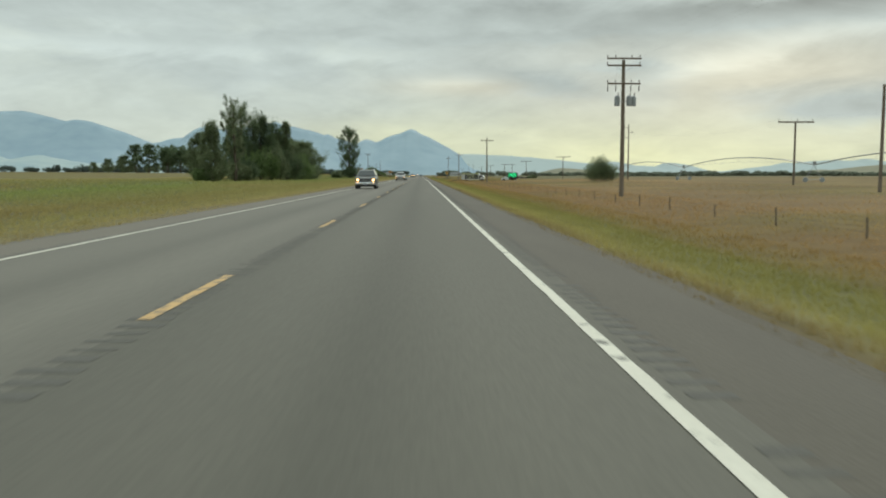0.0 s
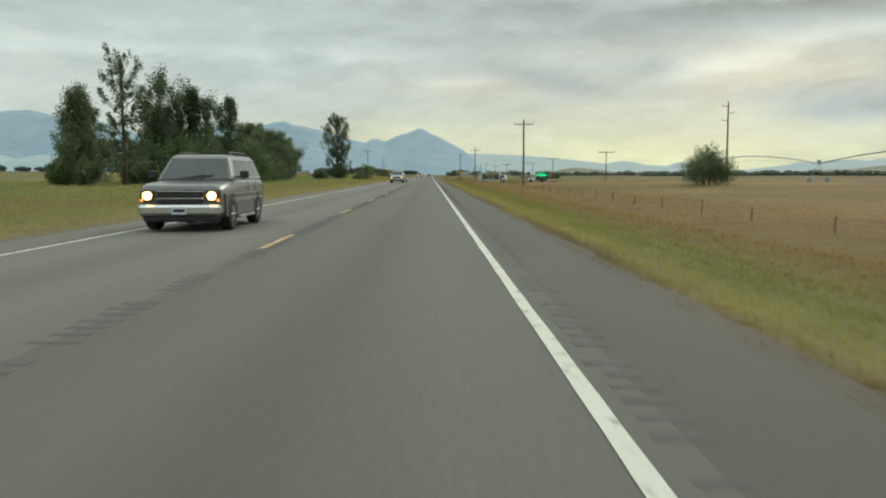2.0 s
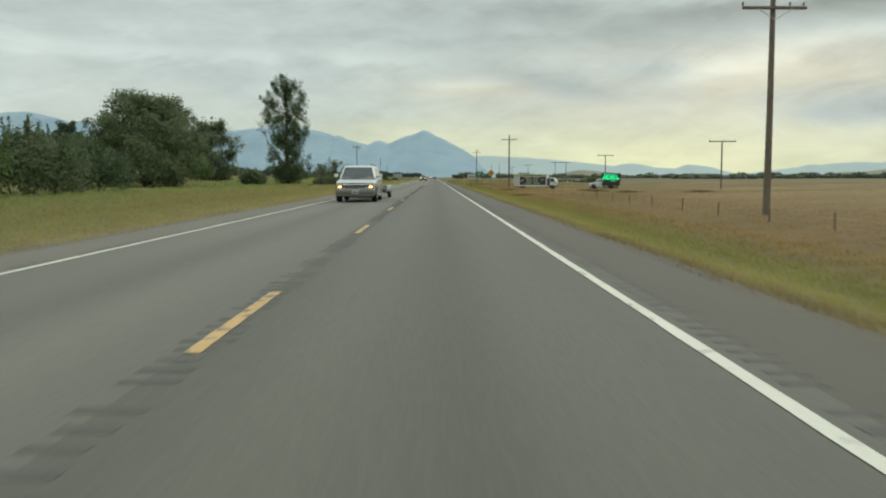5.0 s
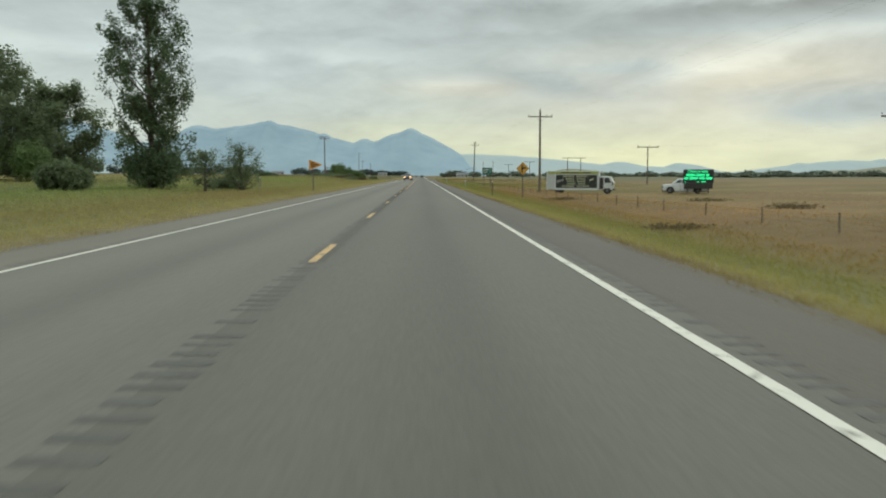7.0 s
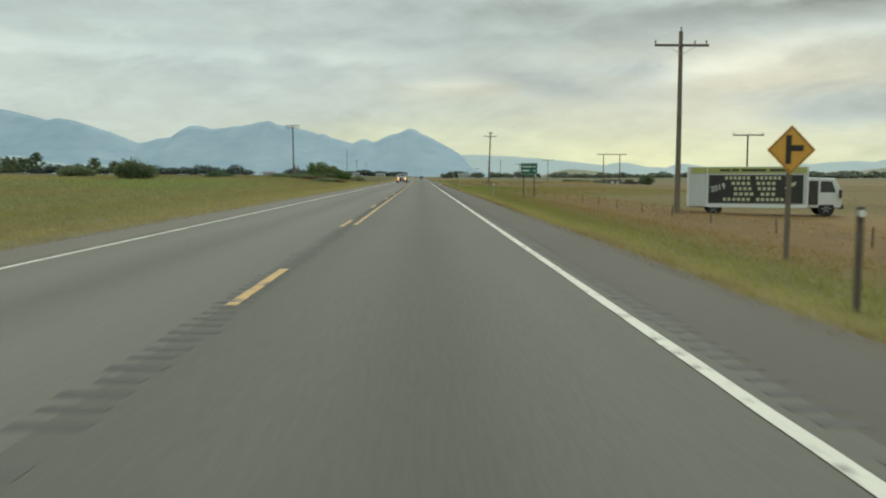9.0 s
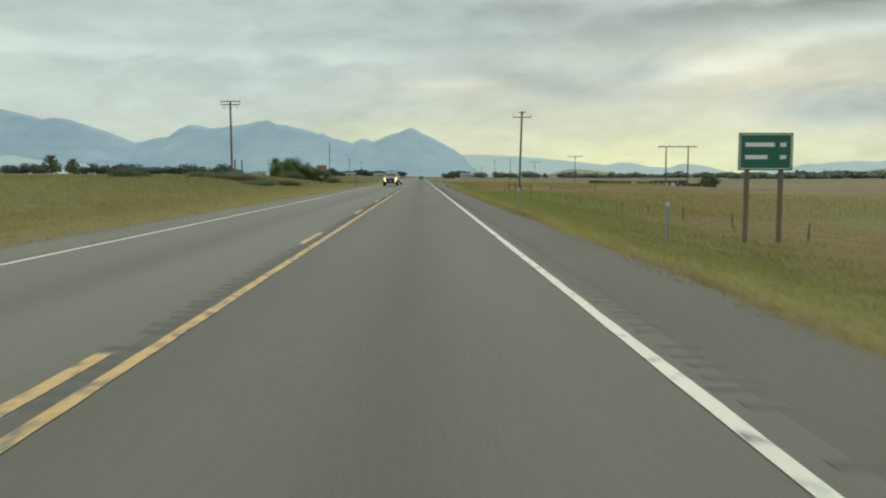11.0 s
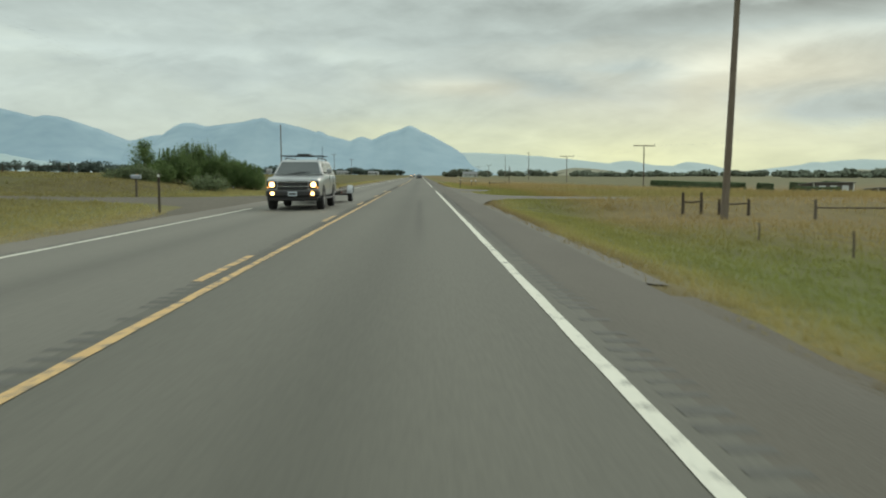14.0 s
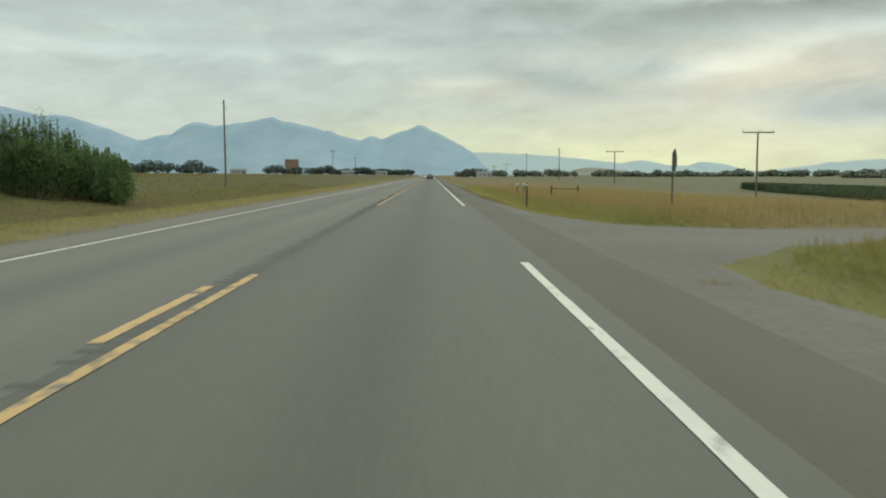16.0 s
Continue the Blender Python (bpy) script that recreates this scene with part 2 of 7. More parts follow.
# ---------- mesh helpers ----------
class Shape:
    """Gathers simple solids into one mesh."""

    def __init__(self):
        self.v, self.f, self.mi = [], [], []

    def add(self, verts, faces, mi=0):
        k = len(self.v)
        self.v.extend([tuple(p) for p in verts])
        self.f.extend([tuple(i + k for i in q) for q in faces])
        self.mi.extend([mi] * len(faces))
        return self

    def box(self, x0, x1, y0, y1, z0, z1, ch=0.0, m=None, mi=0):
        """A box, its edges chamfered by ch."""
        c = ((x0 + x1) / 2, (y0 + y1) / 2, (z0 + z1) / 2)
        h = (abs(x1 - x0) / 2, abs(y1 - y0) / 2, abs(z1 - z0) / 2)
        ch = min(ch, min(h) * 0.9)
        sg = [(a, b, d) for a in (-1, 1) for b in (-1, 1) for d in (-1, 1)]
        vs, ix = [], {}
        if ch <= 0:
            for s in sg:
                ix[s] = len(vs)
                vs.append([c[i] + s[i] * h[i] for i in range(3)])
            fs = []
            for a in range(3):
                b, d = (a + 1) % 3, (a + 2) % 3
                for s in (-1, 1):
                    q = []
                    for u, w in ((-1, -1), (1, -1), (1, 1), (-1, 1)):
                        k = [0, 0, 0]
                        k[a], k[b], k[d] = s, u, w
                        q.append(ix[tuple(k)])
                    fs.append(q if s > 0 else q[::-1])
        else:
            for s in sg:
                for a in range(3):
                    ix[s, a] = len(vs)
                    vs.append([c[i] + s[i] * (h[i] - (0 if i == a else ch)) for i in range(3)])
            fs = []
            for a in range(3):
                b, d = (a + 1) % 3, (a + 2) % 3
                for s in (-1, 1):
                    q = []
                    for u, w in ((-1, -1), (1, -1), (1, 1), (-1, 1)):
                        k = [0, 0, 0]
                        k[a], k[b], k[d] = s, u, w
                        q.append(ix[tuple(k), a])
                    fs.append(q if s > 0 else q[::-1])
                for u in (-1, 1):
                    for w in (-1, 1):
                        k0, k1 = [0, 0, 0], [0, 0, 0]
                        k0[a], k0[b], k0[d] = -1, u, w
                        k1[a], k1[b], k1[d] = 1, u, w
                        k0, k1 = tuple(k0), tuple(k1)
                        q = [ix[k0, b], ix[k1, b], ix[k1, d], ix[k0, d]]
                        fs.append(q if u * w > 0 else q[::-1])
            for s in sg:
                q = [ix[s, 0], ix[s, 1], ix[s, 2]]
                fs.append(q if s[0] * s[1] * s[2] > 0 else q[::-1])
        if m is not None:
            vs = [m @ Vector(p) for p in vs]
        return self.add(vs, fs, mi)

    def tube(self, pts, radii, n=8, mi=0, caps=True):
        pts = [Vector(p) for p in pts]
        if not hasattr(radii, "__len__"):
            radii = [radii] * len(pts)
        vs, fs = [], []
        for i, p in enumerate(pts):
            d = (pts[min(i + 1, len(pts) - 1)] - pts[max(i - 1, 0)]).normalized()
            a = d.cross(Vector((0, 0, 1)) if abs(d.z) < 0.9 else Vector((1, 0, 0))).normalized()
            b = d.cross(a)
            for k in range(n):
                t = 2 * math.pi * k / n
                vs.append(p + (a * math.cos(t) + b * math.sin(t)) * radii[i])
        for i in range(len(pts) - 1):
            for k in range(n):
                fs.append((i * n + k, i * n + (k + 1) % n, (i + 1) * n + (k + 1) % n, (i + 1) * n + k))
        if caps:
            fs.append(tuple(range(n))[::-1])
            fs.append(tuple((len(pts) - 1) * n + k for k in range(n)))
        return self.add(vs, fs, mi)

    def prism(self, outline, x0, x1, axis=0, ch=0.0, mi=0):
        """A flat outline of (a, b) pairs drawn out along an axis (0: x, outline in y, z; 1: y, outline in x, z; 2: z, in x, y)."""
        n = len(outline)
        ca = sum(p[0] for p in outline) / n
        cb = sum(p[1] for p in outline) / n

        def put(t, a, b):
            return ((t, a, b), (a, t, b), (a, b, t))[axis]
        rings = [(x0, 1.0), (x1, 1.0)]
        if ch > 0:
            size = max(max(abs(p[0] - ca), abs(p[1] - cb)) for p in outline)
            s = 1 - ch / size
            e = ch if x1 > x0 else -ch
            rings = [(x0, s), (x0 + e, 1.0), (x1 - e, 1.0), (x1, s)]
        vs = [put(t, ca + (a - ca) * s, cb + (b - cb) * s) for t, s in rings for a, b in outline]
        fs = []
        for r in range(len(rings) - 1):
            for k in range(n):
                fs.append((r * n + k, r * n + (k + 1) % n, (r + 1) * n + (k + 1) % n, (r + 1) * n + k))
        fs.append(tuple(range(n))[::-1])
        fs.append(tuple((len(rings) - 1) * n + k for k in range(n)))
        return self.add(vs, fs, mi)

    def lathe(self, profile, n=16, axis=2, c=(0, 0, 0), mi=0):
        """Turns (radius, height) pairs about an axis."""
        vs, fs = [], []
        for r, z in profile:
            for k in range(n):
                t = 2 * math.pi * k / n
                p = [r * math.cos(t), r * math.sin(t), z]
                p = p if axis == 2 else ([p[2], p[0], p[1]] if axis == 0 else [p[1], p[2], p[0]])
                vs.append((p[0] + c[0], p[1] + c[1], p[2] + c[2]))
        for i in range(len(profile) - 1):
            for k in range(n):
                fs.append((i * n + k, i * n + (k + 1) % n, (i + 1) * n + (k + 1) % n, (i + 1) * n + k))
        fs.append(tuple(range(n))[::-1])
        fs.append(tuple((len(profile) - 1) * n + k for k in range(n)))
        return self.add(vs, fs, mi)

    def mesh(self, name, mats, smooth=False):
        me = bpy.data.meshes.new(name)
        me.from_pydata(self.v, [], self.f)
        for m in (mats if isinstance(mats, (list, tuple)) else [mats]):
            me.materials.append(m)
        if any(self.mi):
            me.polygons.foreach_set("material_index", self.mi)
        bm = bmesh.new()
        bm.from_mesh(me)
        bmesh.ops.recalc_face_normals(bm, faces=bm.faces)
        bm.to_mesh(me)
        bm.free()
        if smooth:
            me.polygons.foreach_set("use_smooth", [True] * len(me.polygons))
        me.update()
        return me


def part(name, shape, mats, parent, label="", smooth=False):
    """One mesh object under a thing or under a part."""
    me = shape.mesh(name, mats, smooth) if isinstance(shape, Shape) else shape
    ob = new(name, me)
    ob.parent = parent
    if label:
        tagged(ob, label)
    return ob


def thing(name, x, y, z, label, category, group="", kind="", turn=0.0):
    ob = new(name)
    ob.matrix_basis = pose(x, y, z, 0, 0, turn)
    return tagged(ob, label, category, group, kind)


def structure(name, shape, mats, label, category, smooth=False):
    me = shape.mesh(name, mats, smooth) if isinstance(shape, Shape) else shape
    return tagged(new(name, me), label, category, "", "structure")


def quick_mesh(name, verts, faces, mats, smooth=False, mi=None):
    """A mesh out of numpy arrays of vertices and equal-sided faces."""
    me = bpy.data.meshes.new(name)
    verts, faces = np.asarray(verts, dtype=np.float32), np.asarray(faces, dtype=np.int32)
    k = faces.shape[1]
    me.vertices.add(len(verts))
    me.vertices.foreach_set("co", verts.ravel())
    me.loops.add(faces.size)
    me.loops.foreach_set("vertex_index", faces.ravel())
    me.polygons.add(len(faces))
    me.polygons.foreach_set("loop_start", np.arange(0, faces.size, k, dtype=np.int32))
    for m in (mats if isinstance(mats, (list, tuple)) else [mats]):
        me.materials.append(m)
    if mi is not None:
        me.polygons.foreach_set("material_index", np.asarray(mi, dtype=np.int32))
    if smooth:
        me.polygons.foreach_set("use_smooth", np.ones(len(faces), dtype=bool))
    me.update(calc_edges=True)
    me.validate()
    return me


# ---------- lie of the land ----------
def smooth_step(a, b, x):
    t = np.clip((x - a) / (b - a), 0, 1)
    return t * t * (3 - 2 * t)


def ground_z(x, y):
    """Height of the land: the road on its low bank, a ditch and flat field to the right, a gentle rise to the left."""
    x, y = np.asarray(x, dtype=float), np.asarray(y, dtype=float)
    near_ = np.interp(x, [5.0, 5.5, 7, 10, 13, 16, 20, 38, 60, 300], [-0.05, -0.09, -0.36, -0.74, -0.50, -0.36, -0.30, -0.05, 0.1, 0.2])
    low_ = np.interp(x, [5.0, 5.5, 7, 10, 13, 16, 20, 38, 60, 300], [-0.05, -0.09, -0.36, -0.74, -0.68, -0.68, -0.88, -0.88, -0.35, 0.0])
    k = smooth_step(200, 275, y)
    right = near_ * (1 - k) + low_ * k
    left = np.interp(-x, [5.0, 5.5, 7, 9, 14, 20, 26, 60, 300, 800, 2000, 5000], [-0.05, -0.08, -0.06, -0.04, 0.02, 0.08, 0.12, 0.5, 2.4, 6.0, 11, 14])
    left = left + 1.0 * smooth_step(10, 24, -x) * smooth_step(215, 400, y)
    z = np.where(x > 0, right, left)
    z = np.where(np.abs(x) < 5.0, -0.12, z)
    far = smooth_step(14, 40, np.abs(x))
    z = z + far * (0.18 * np.sin(x * 0.043 + 1.1 * np.sin(y * 0.017)) * np.cos(y * 0.031 + 0.6) + 0.07 * np.sin(x * 0.21 + y * 0.13))
    z = z - 0.75 * smooth_step(24, 37, x) * (1 - smooth_step(54, 84, x)) * smooth_step(370, 415, y) * (1 - smooth_step(545, 620, y))
    z = z - 0.75 * smooth_step(40, 52, x) * (1 - smooth_step(90, 130, x)) * smooth_step(415, 465, y) * (1 - smooth_step(600, 680, y))
    lane = smooth_step(411, 418, y) * (1 - smooth_step(452, 462, y)) * smooth_step(4.9, 5.4, x) * (1 - smooth_step(40, 70, x))
    z = z * (1 - lane) + lane * (-0.06 - 0.006 * np.clip(x - 5, 0, 40))
    z = z - 1.6 * smooth_step(7, 15, -x) * (1 - smooth_step(23, 33, -x)) * smooth_step(436, 462, y) * (1 - smooth_step(530, 600, y))
    z = z + 0.58 * smooth_step(7.5, 12, x) * (1 - smooth_step(20, 33, x)) * smooth_step(450.5, 459, y) * (1 - smooth_step(478, 497, y))
    drive = smooth_step(398, 408, y) * (1 - smooth_step(424, 434, y)) * smooth_step(4.9, 5.4, -x) * (1 - smooth_step(40, 70, -x))
    z = z * (1 - drive) + drive * (-0.06 + 0.016 * np.clip(-x - 5, 0, 60))
    return z


def gz(x, y):
    return float(ground_z(x, y))


def grid_mesh(name, xs, ys, zfun, mats, smooth=True):
    X, Y = np.meshgrid(xs, ys)
    Z = zfun(X, Y)
    nx, ny = len(xs), len(ys)
    v = np.stack([X.ravel(), Y.ravel(), Z.ravel()], 1)
    i = np.arange(nx * ny).reshape(ny, nx)
    f = np.stack([i[:-1, :-1].ravel(), i[:-1, 1:].ravel(), i[1:, 1:].ravel(), i[1:, :-1].ravel()], 1)
    return quick_mesh(name, v, f, mats, smooth)


def land_colour(nt):
    """Colour of the grassland: bands along the road with wandering edges, olive and tan patches further out."""
    def mnode(op, a, b, c=0.0):
        n = nt.nodes.new("ShaderNodeMath")
        n.operation = op
        for s, v in zip(n.inputs, (a, b, c)):
            if hasattr(v, "is_output"):
                nt.links.new(v, s)
            else:
                s.default_value = v
        return n.outputs[0]

    def step(v, a, b, lo=0.0, hi=1.0):
        n = nt.nodes.new("ShaderNodeMapRange")
        n.interpolation_type = "SMOOTHSTEP"
        nt.links.new(v, n.inputs[0])
        for i, q in ((1, a), (2, b), (3, lo), (4, hi)):
            n.inputs[i].default_value = q
        return n.outputs[0]

    def patches(scale, along, detail):
        mp = nt.nodes.new("ShaderNodeMapping")
        mp.inputs["Scale"].default_value = (1.0, along, 1.0)
        nt.links.new(tc.outputs["Object"], mp.inputs[0])
        n = nt.nodes.new("ShaderNodeTexNoise")
        nt.links.new(mp.outputs[0], n.inputs["Vector"])
        n.inputs["Scale"].default_value, n.inputs["Detail"].default_value = scale, detail
        return n.outputs[0]

    def mix(fac, a, b, blend="MIX"):
        n = nt.nodes.new("ShaderNodeMix")
        n.data_type, n.blend_type = "RGBA", blend
        for s, v in ((n.inputs[0], fac), (n.inputs[6], a), (n.inputs[7], b)):
            if hasattr(v, "is_output"):
                nt.links.new(v, s)
            else:
                s.default_value = v
        return n.outputs[2]

    tc = nt.nodes.new("ShaderNodeTexCoord")
    sep = nt.nodes.new("ShaderNodeSeparateXYZ")
    nt.links.new(tc.outputs["Object"], sep.inputs[0])
    x, y = sep.outputs[0], sep.outputs[1]
    # the green ditch widens past the field gate
    widen = mnode("MULTIPLY", mnode("MULTIPLY", step(y, 285.0, 350.0), step(y, 425.0, 400.0)), 0.62)
    x = mnode("SUBTRACT", x, mnode("MULTIPLY", mnode("MAXIMUM", mnode("SUBTRACT", x, 7.5), 0.0), mnode("MULTIPLY", widen, step(x, 60.0, 20.0))))
    xw = mnode("MULTIPLY_ADD", mnode("SUBTRACT", patches(0.30, 0.35, 4.0), 0.5), 2.6, x)
    ramp = nt.nodes.new("ShaderNodeValToRGB")
    nt.links.new(mnode("MULTIPLY_ADD", xw, 1 / 120.0, 0.5), ramp.inputs[0])
    el = ramp.color_ramp.elements
    stops = LAND_STOPS
    while len(el) > 1:
        el.remove(el[-1])
    el[0].position = 0.5 + stops[0][0] / 120
    el[0].color = (*stops[0][1], 1)
    for q, c in stops[1:]:
        e = el.new(0.5 + q / 120)
        e.color = (*c, 1)
    col = ramp.outputs[0]
    out = step(x, 9.5, 15.0)
    west = step(x, -6.0, -9.0)
    col = mix(mnode("MULTIPLY", out, step(patches(0.035, 1.1, 5.0), 0.40, 0.66, 0.0, 0.85)), col, (0.112, 0.096, 0.034, 1))
    col = mix(mnode("MULTIPLY", out, step(patches(0.06, 0.9, 5.0), 0.36, 0.62, 0.0, 0.65)), col, (0.150, 0.096, 0.046, 1))
    col = mix(mnode("MULTIPLY", west, step(patches(0.07, 0.40, 3.0), 0.46, 0.66, 0.0, 0.5)), col, (0.145, 0.106, 0.048, 1))
    meadow = mnode("MULTIPLY", mnode("MULTIPLY", step(y, 285.0, 350.0), out), step(sep.outputs[0], 70.0, 25.0))
    col = mix(mnode("MULTIPLY", meadow, step(patches(0.05, 0.7, 4.0), 0.30, 0.60, 0.2, 0.8)), col, (0.140, 0.130, 0.050, 1))
    lush = mnode("MULTIPLY", step(y, 225.0, 320.0), step(sep.outputs[0], 5.5, 7.0))
    col = mix(mnode("MULTIPLY", lush, step(y, 480.0, 430.0)), col, (0.90, 0.93, 0.90, 1), "MULTIPLY")
    ditch = mnode("MULTIPLY", mnode("MULTIPLY", step(y, 335.0, 365.0), step(y, 402.0, 385.0)), mnode("MULTIPLY", step(sep.outputs[0], 6.6, 8.5), step(sep.outputs[0], 26.0, 14.0)))
    col = mix(mnode("MULTIPLY", ditch, 0.55), col, (0.098, 0.120, 0.036, 1))
    strip = mnode("MULTIPLY", step(y, 420.0, 427.0), step(y, 447.0, 443.0))
    sere = mnode("MULTIPLY", mnode("MULTIPLY", step(y, 392.0, 412.0), mnode("MULTIPLY_ADD", strip, -0.75, 1.0)), step(sep.outputs[0], 8.0, 12.0))
    col = mix(mnode("MULTIPLY", sere, step(patches(0.11, 0.8, 4.0), 0.30, 0.62, 0.45, 0.85)), col, (0.166, 0.124, 0.060, 1))
    hayfield = mnode("MULTIPLY", step(y, 490.0, 590.0), step(sep.outputs[0], 26.0, 52.0))
    col = mix(mnode("MULTIPLY", hayfield, 0.75), col, (0.118, 0.122, 0.068, 1))
    fallow = mnode("MULTIPLY", step(y, 330.0, 400.0), step(x, -9.0, -16.0))
    col = mix(mnode("MULTIPLY", fallow, 0.7), col, (0.098, 0.080, 0.036, 1))
    grain = step(patches(1.1, 0.7, 4.0), 0.25, 0.75, 0.88, 1.12)
    vm = nt.nodes.new("ShaderNodeVectorMath")
    vm.operation = "SCALE"
    nt.links.new(col, vm.inputs[0])
    nt.links.new(grain, vm.inputs["Scale"])
    return vm.outputs[0]


LAND_STOPS = [(-60, (0.165, 0.142, 0.058)), (-34, (0.118, 0.118, 0.042)), (-22, (0.112, 0.128, 0.042)), (-15, (0.124, 0.120, 0.045)), (-10.5, (0.138, 0.122, 0.049)),
              (-8.0, (0.150, 0.136, 0.055)), (-6.4, (0.175, 0.148, 0.066)), (-5.5, (0.165, 0.138, 0.080)), (5.2, (0.112, 0.086, 0.046)), (5.7, (0.140, 0.112, 0.052)),
              (6.3, (0.172, 0.150, 0.056)), (7.4, (0.138, 0.128, 0.045)), (9.0, (0.120, 0.112, 0.038)), (10.6, (0.140, 0.108, 0.040)), (13, (0.178, 0.108, 0.046)),
              (26, (0.214, 0.142, 0.062)), (60, (0.248, 0.174, 0.080))]


def land_material():
    m = material("dry_grass_land", (0.14, 0.105, 0.050), (0.215, 0.162, 0.084), 0.05, 1.2, 0.95, bump=0.15, bump_dist=0.05, spec=0.1)
    nt = m.node_tree
    nt.links.new(land_colour(nt), nt.nodes["Principled BSDF"].inputs["Base Color"])
    return m


LAND = land_material()


def spread(a, b, first, growth):
    out, d, p = [a], first, a
    while p + d < b:
        p += d
        out.append(p)
        d *= growth
    return out + [b]


side = spread(5.0, 60.0, 0.5, 1.06)
wide = spread(60.0, 5200.0, 4.0, 1.13)[1:]
xs = sorted([-v for v in side + wide] + [-4.9, 4.9] + side + wide)
ys = [-v for v in spread(40, 2500, 8, 1.3)][::-1] + list(np.arange(-36, 640, 3.0)) + spread(640, 4990, 5, 1.12)
tagged(new("ground", grid_mesh("ground", xs, ys, ground_z, LAND)), "dry tan and green grassland on flat valley floor", "ground", "", "structure")

# ---------- road ----------
ASPHALT = material("worn_grey_asphalt", (0.096, 0.090, 0.074), (0.136, 0.128, 0.105), 0.5, 34, 0.88, bump=0.35, bump_dist=0.006, stretch=(1.0, 0.10, 1), contrast=0.6)


def lane_wear(m):
    """Polished wheel paths a little paler, an oily strip between them a little darker, patchy along the road."""
    nt = m.node_tree
    b = nt.nodes["Principled BSDF"]
    src = b.inputs["Base Color"].links[0].from_socket
    tc = nt.nodes.new("ShaderNodeTexCoord")
    sep = nt.nodes.new("ShaderNodeSeparateXYZ")
    nt.links.new(tc.outputs["Object"], sep.inputs[0])

    def mnode(op, p, q=0.0, r=0.0):
        n = nt.nodes.new("ShaderNodeMath")
        n.operation = op
        for s, v in zip(n.inputs, (p, q, r)):
            if hasattr(v, "is_output"):
                nt.links.new(v, s)
            else:
                s.default_value = v
        return n.outputs[0]
    ax = mnode("ABSOLUTE", sep.outputs[0])
    gain = 1.0
    mp = nt.nodes.new("ShaderNodeMapping")
    mp.inputs["Scale"].default_value = (1.2, 0.05, 1)
    nt.links.new(tc.outputs["Object"], mp.inputs[0])
    n = nt.nodes.new("ShaderNodeTexNoise")
    nt.links.new(mp.outputs[0], n.inputs["Vector"])
    n.inputs["Scale"].default_value, n.inputs["Detail"].default_value = 0.8, 3.0
    for centre, width, k in ((1.95, 0.38, -0.30), (1.0, 0.35, 0.10), (2.95, 0.35, 0.10), (0.0, 0.5, -0.12)):
        d = mnode("DIVIDE", mnode("SUBTRACT", ax, centre), width)
        g = mnode("EXPONENT", mnode("MULTIPLY", mnode("MULTIPLY", d, d), -1.0))
        gain = mnode("ADD", gain, mnode("MULTIPLY", mnode("MULTIPLY", g, k), n.outputs[0]))
    gain = mnode("ADD", gain, mnode("MULTIPLY", mnode("SUBTRACT", n.outputs[0], 0.5), 0.16))
    # one long rubber mark before the side road
    d = mnode("DIVIDE", mnode("SUBTRACT", sep.outputs[0], 2.46), 0.13)
    along = mnode("DIVIDE", mnode("SUBTRACT", sep.outputs[1], 404.0), 13.0)
    mark = mnode("EXPONENT", mnode("MULTIPLY", mnode("ADD", mnode("MULTIPLY", d, d), mnode("POWER", mnode("ABSOLUTE", along), 4.0)), -1.0))
    gain = mnode("SUBTRACT", gain, mnode("MULTIPLY", mark, 0.24))
    vm = nt.nodes.new("ShaderNodeVectorMath")
    vm.operation = "SCALE"
    nt.links.new(src, vm.inputs[0])
    nt.links.new(gain, vm.inputs["Scale"])
    nt.links.new(vm.outputs[0], b.inputs["Base Color"])


ASPHALT_PALE = material("paler_grey_asphalt", (0.122, 0.113, 0.094), (0.172, 0.160, 0.134), 0.5, 34, 0.88, bump=0.35, bump_dist=0.006, stretch=(1.0, 0.10, 1), contrast=0.6)
lane_wear(ASPHALT)
lane_wear(ASPHALT_PALE)
SHOULDER = material("brown_grey_chip_seal", (0.078, 0.068, 0.054), (0.120, 0.106, 0.085), 0.8, 40, 0.92, bump=0.5, bump_dist=0.008, stretch=(1, 0.25, 1), contrast=0.6)
SHOULDER_PALE = material("pale_dusty_chip_seal", (0.130, 0.114, 0.093), (0.192, 0.169, 0.138), 0.7, 36, 0.92, bump=0.5, bump_dist=0.008, stretch=(1, 0.25, 1), contrast=0.6)
APRON = material("worn_gravelly_paving", (0.092, 0.082, 0.066), (0.160, 0.143, 0.116), 0.22, 9, 0.93, bump=0.6, bump_dist=0.01, contrast=0.42)
# groove colour: dirt plus the shade of the milled recess, painted in
GROOVE = material("dirt_and_shade_groove", (0.076, 0.072, 0.063), (0.128, 0.122, 0.109), 2, 30, 0.95, bump=0.4)
GRAVEL_DARK = material("brown_gravel", (0.078, 0.066, 0.048), (0.130, 0.110, 0.082), 0.5, 18, 0.95, bump=0.8, bump_dist=0.03)


def road_strip(name, x0, x1, y0, y1, z0, z1, mat_, label, category="road", step=1e6):
    """A long strip of road with its own thickness."""
    s = Shape()
    n = max(1, int((y1 - y0) / step))
    for i in range(n):
        a, b = y0 + (y1 - y0) * i / n, y0 + (y1 - y0) * (i + 1) / n
        k = len(s.v)
        for yy in (a, b):
            s.v += [(x0, yy, z0), (x1, yy, z1), (x1, yy, min(z0, z1) - 0.14), (x0, yy, min(z0, z1) - 0.14)]
        s.f += [(k, k + 1, k + 5, k + 4), (k + 1, k + 2, k + 6, k + 5), (k, k + 4, k + 7, k + 3)]
        s.mi += [0, 0, 0]
    return structure(name, s, mat_, label, category)


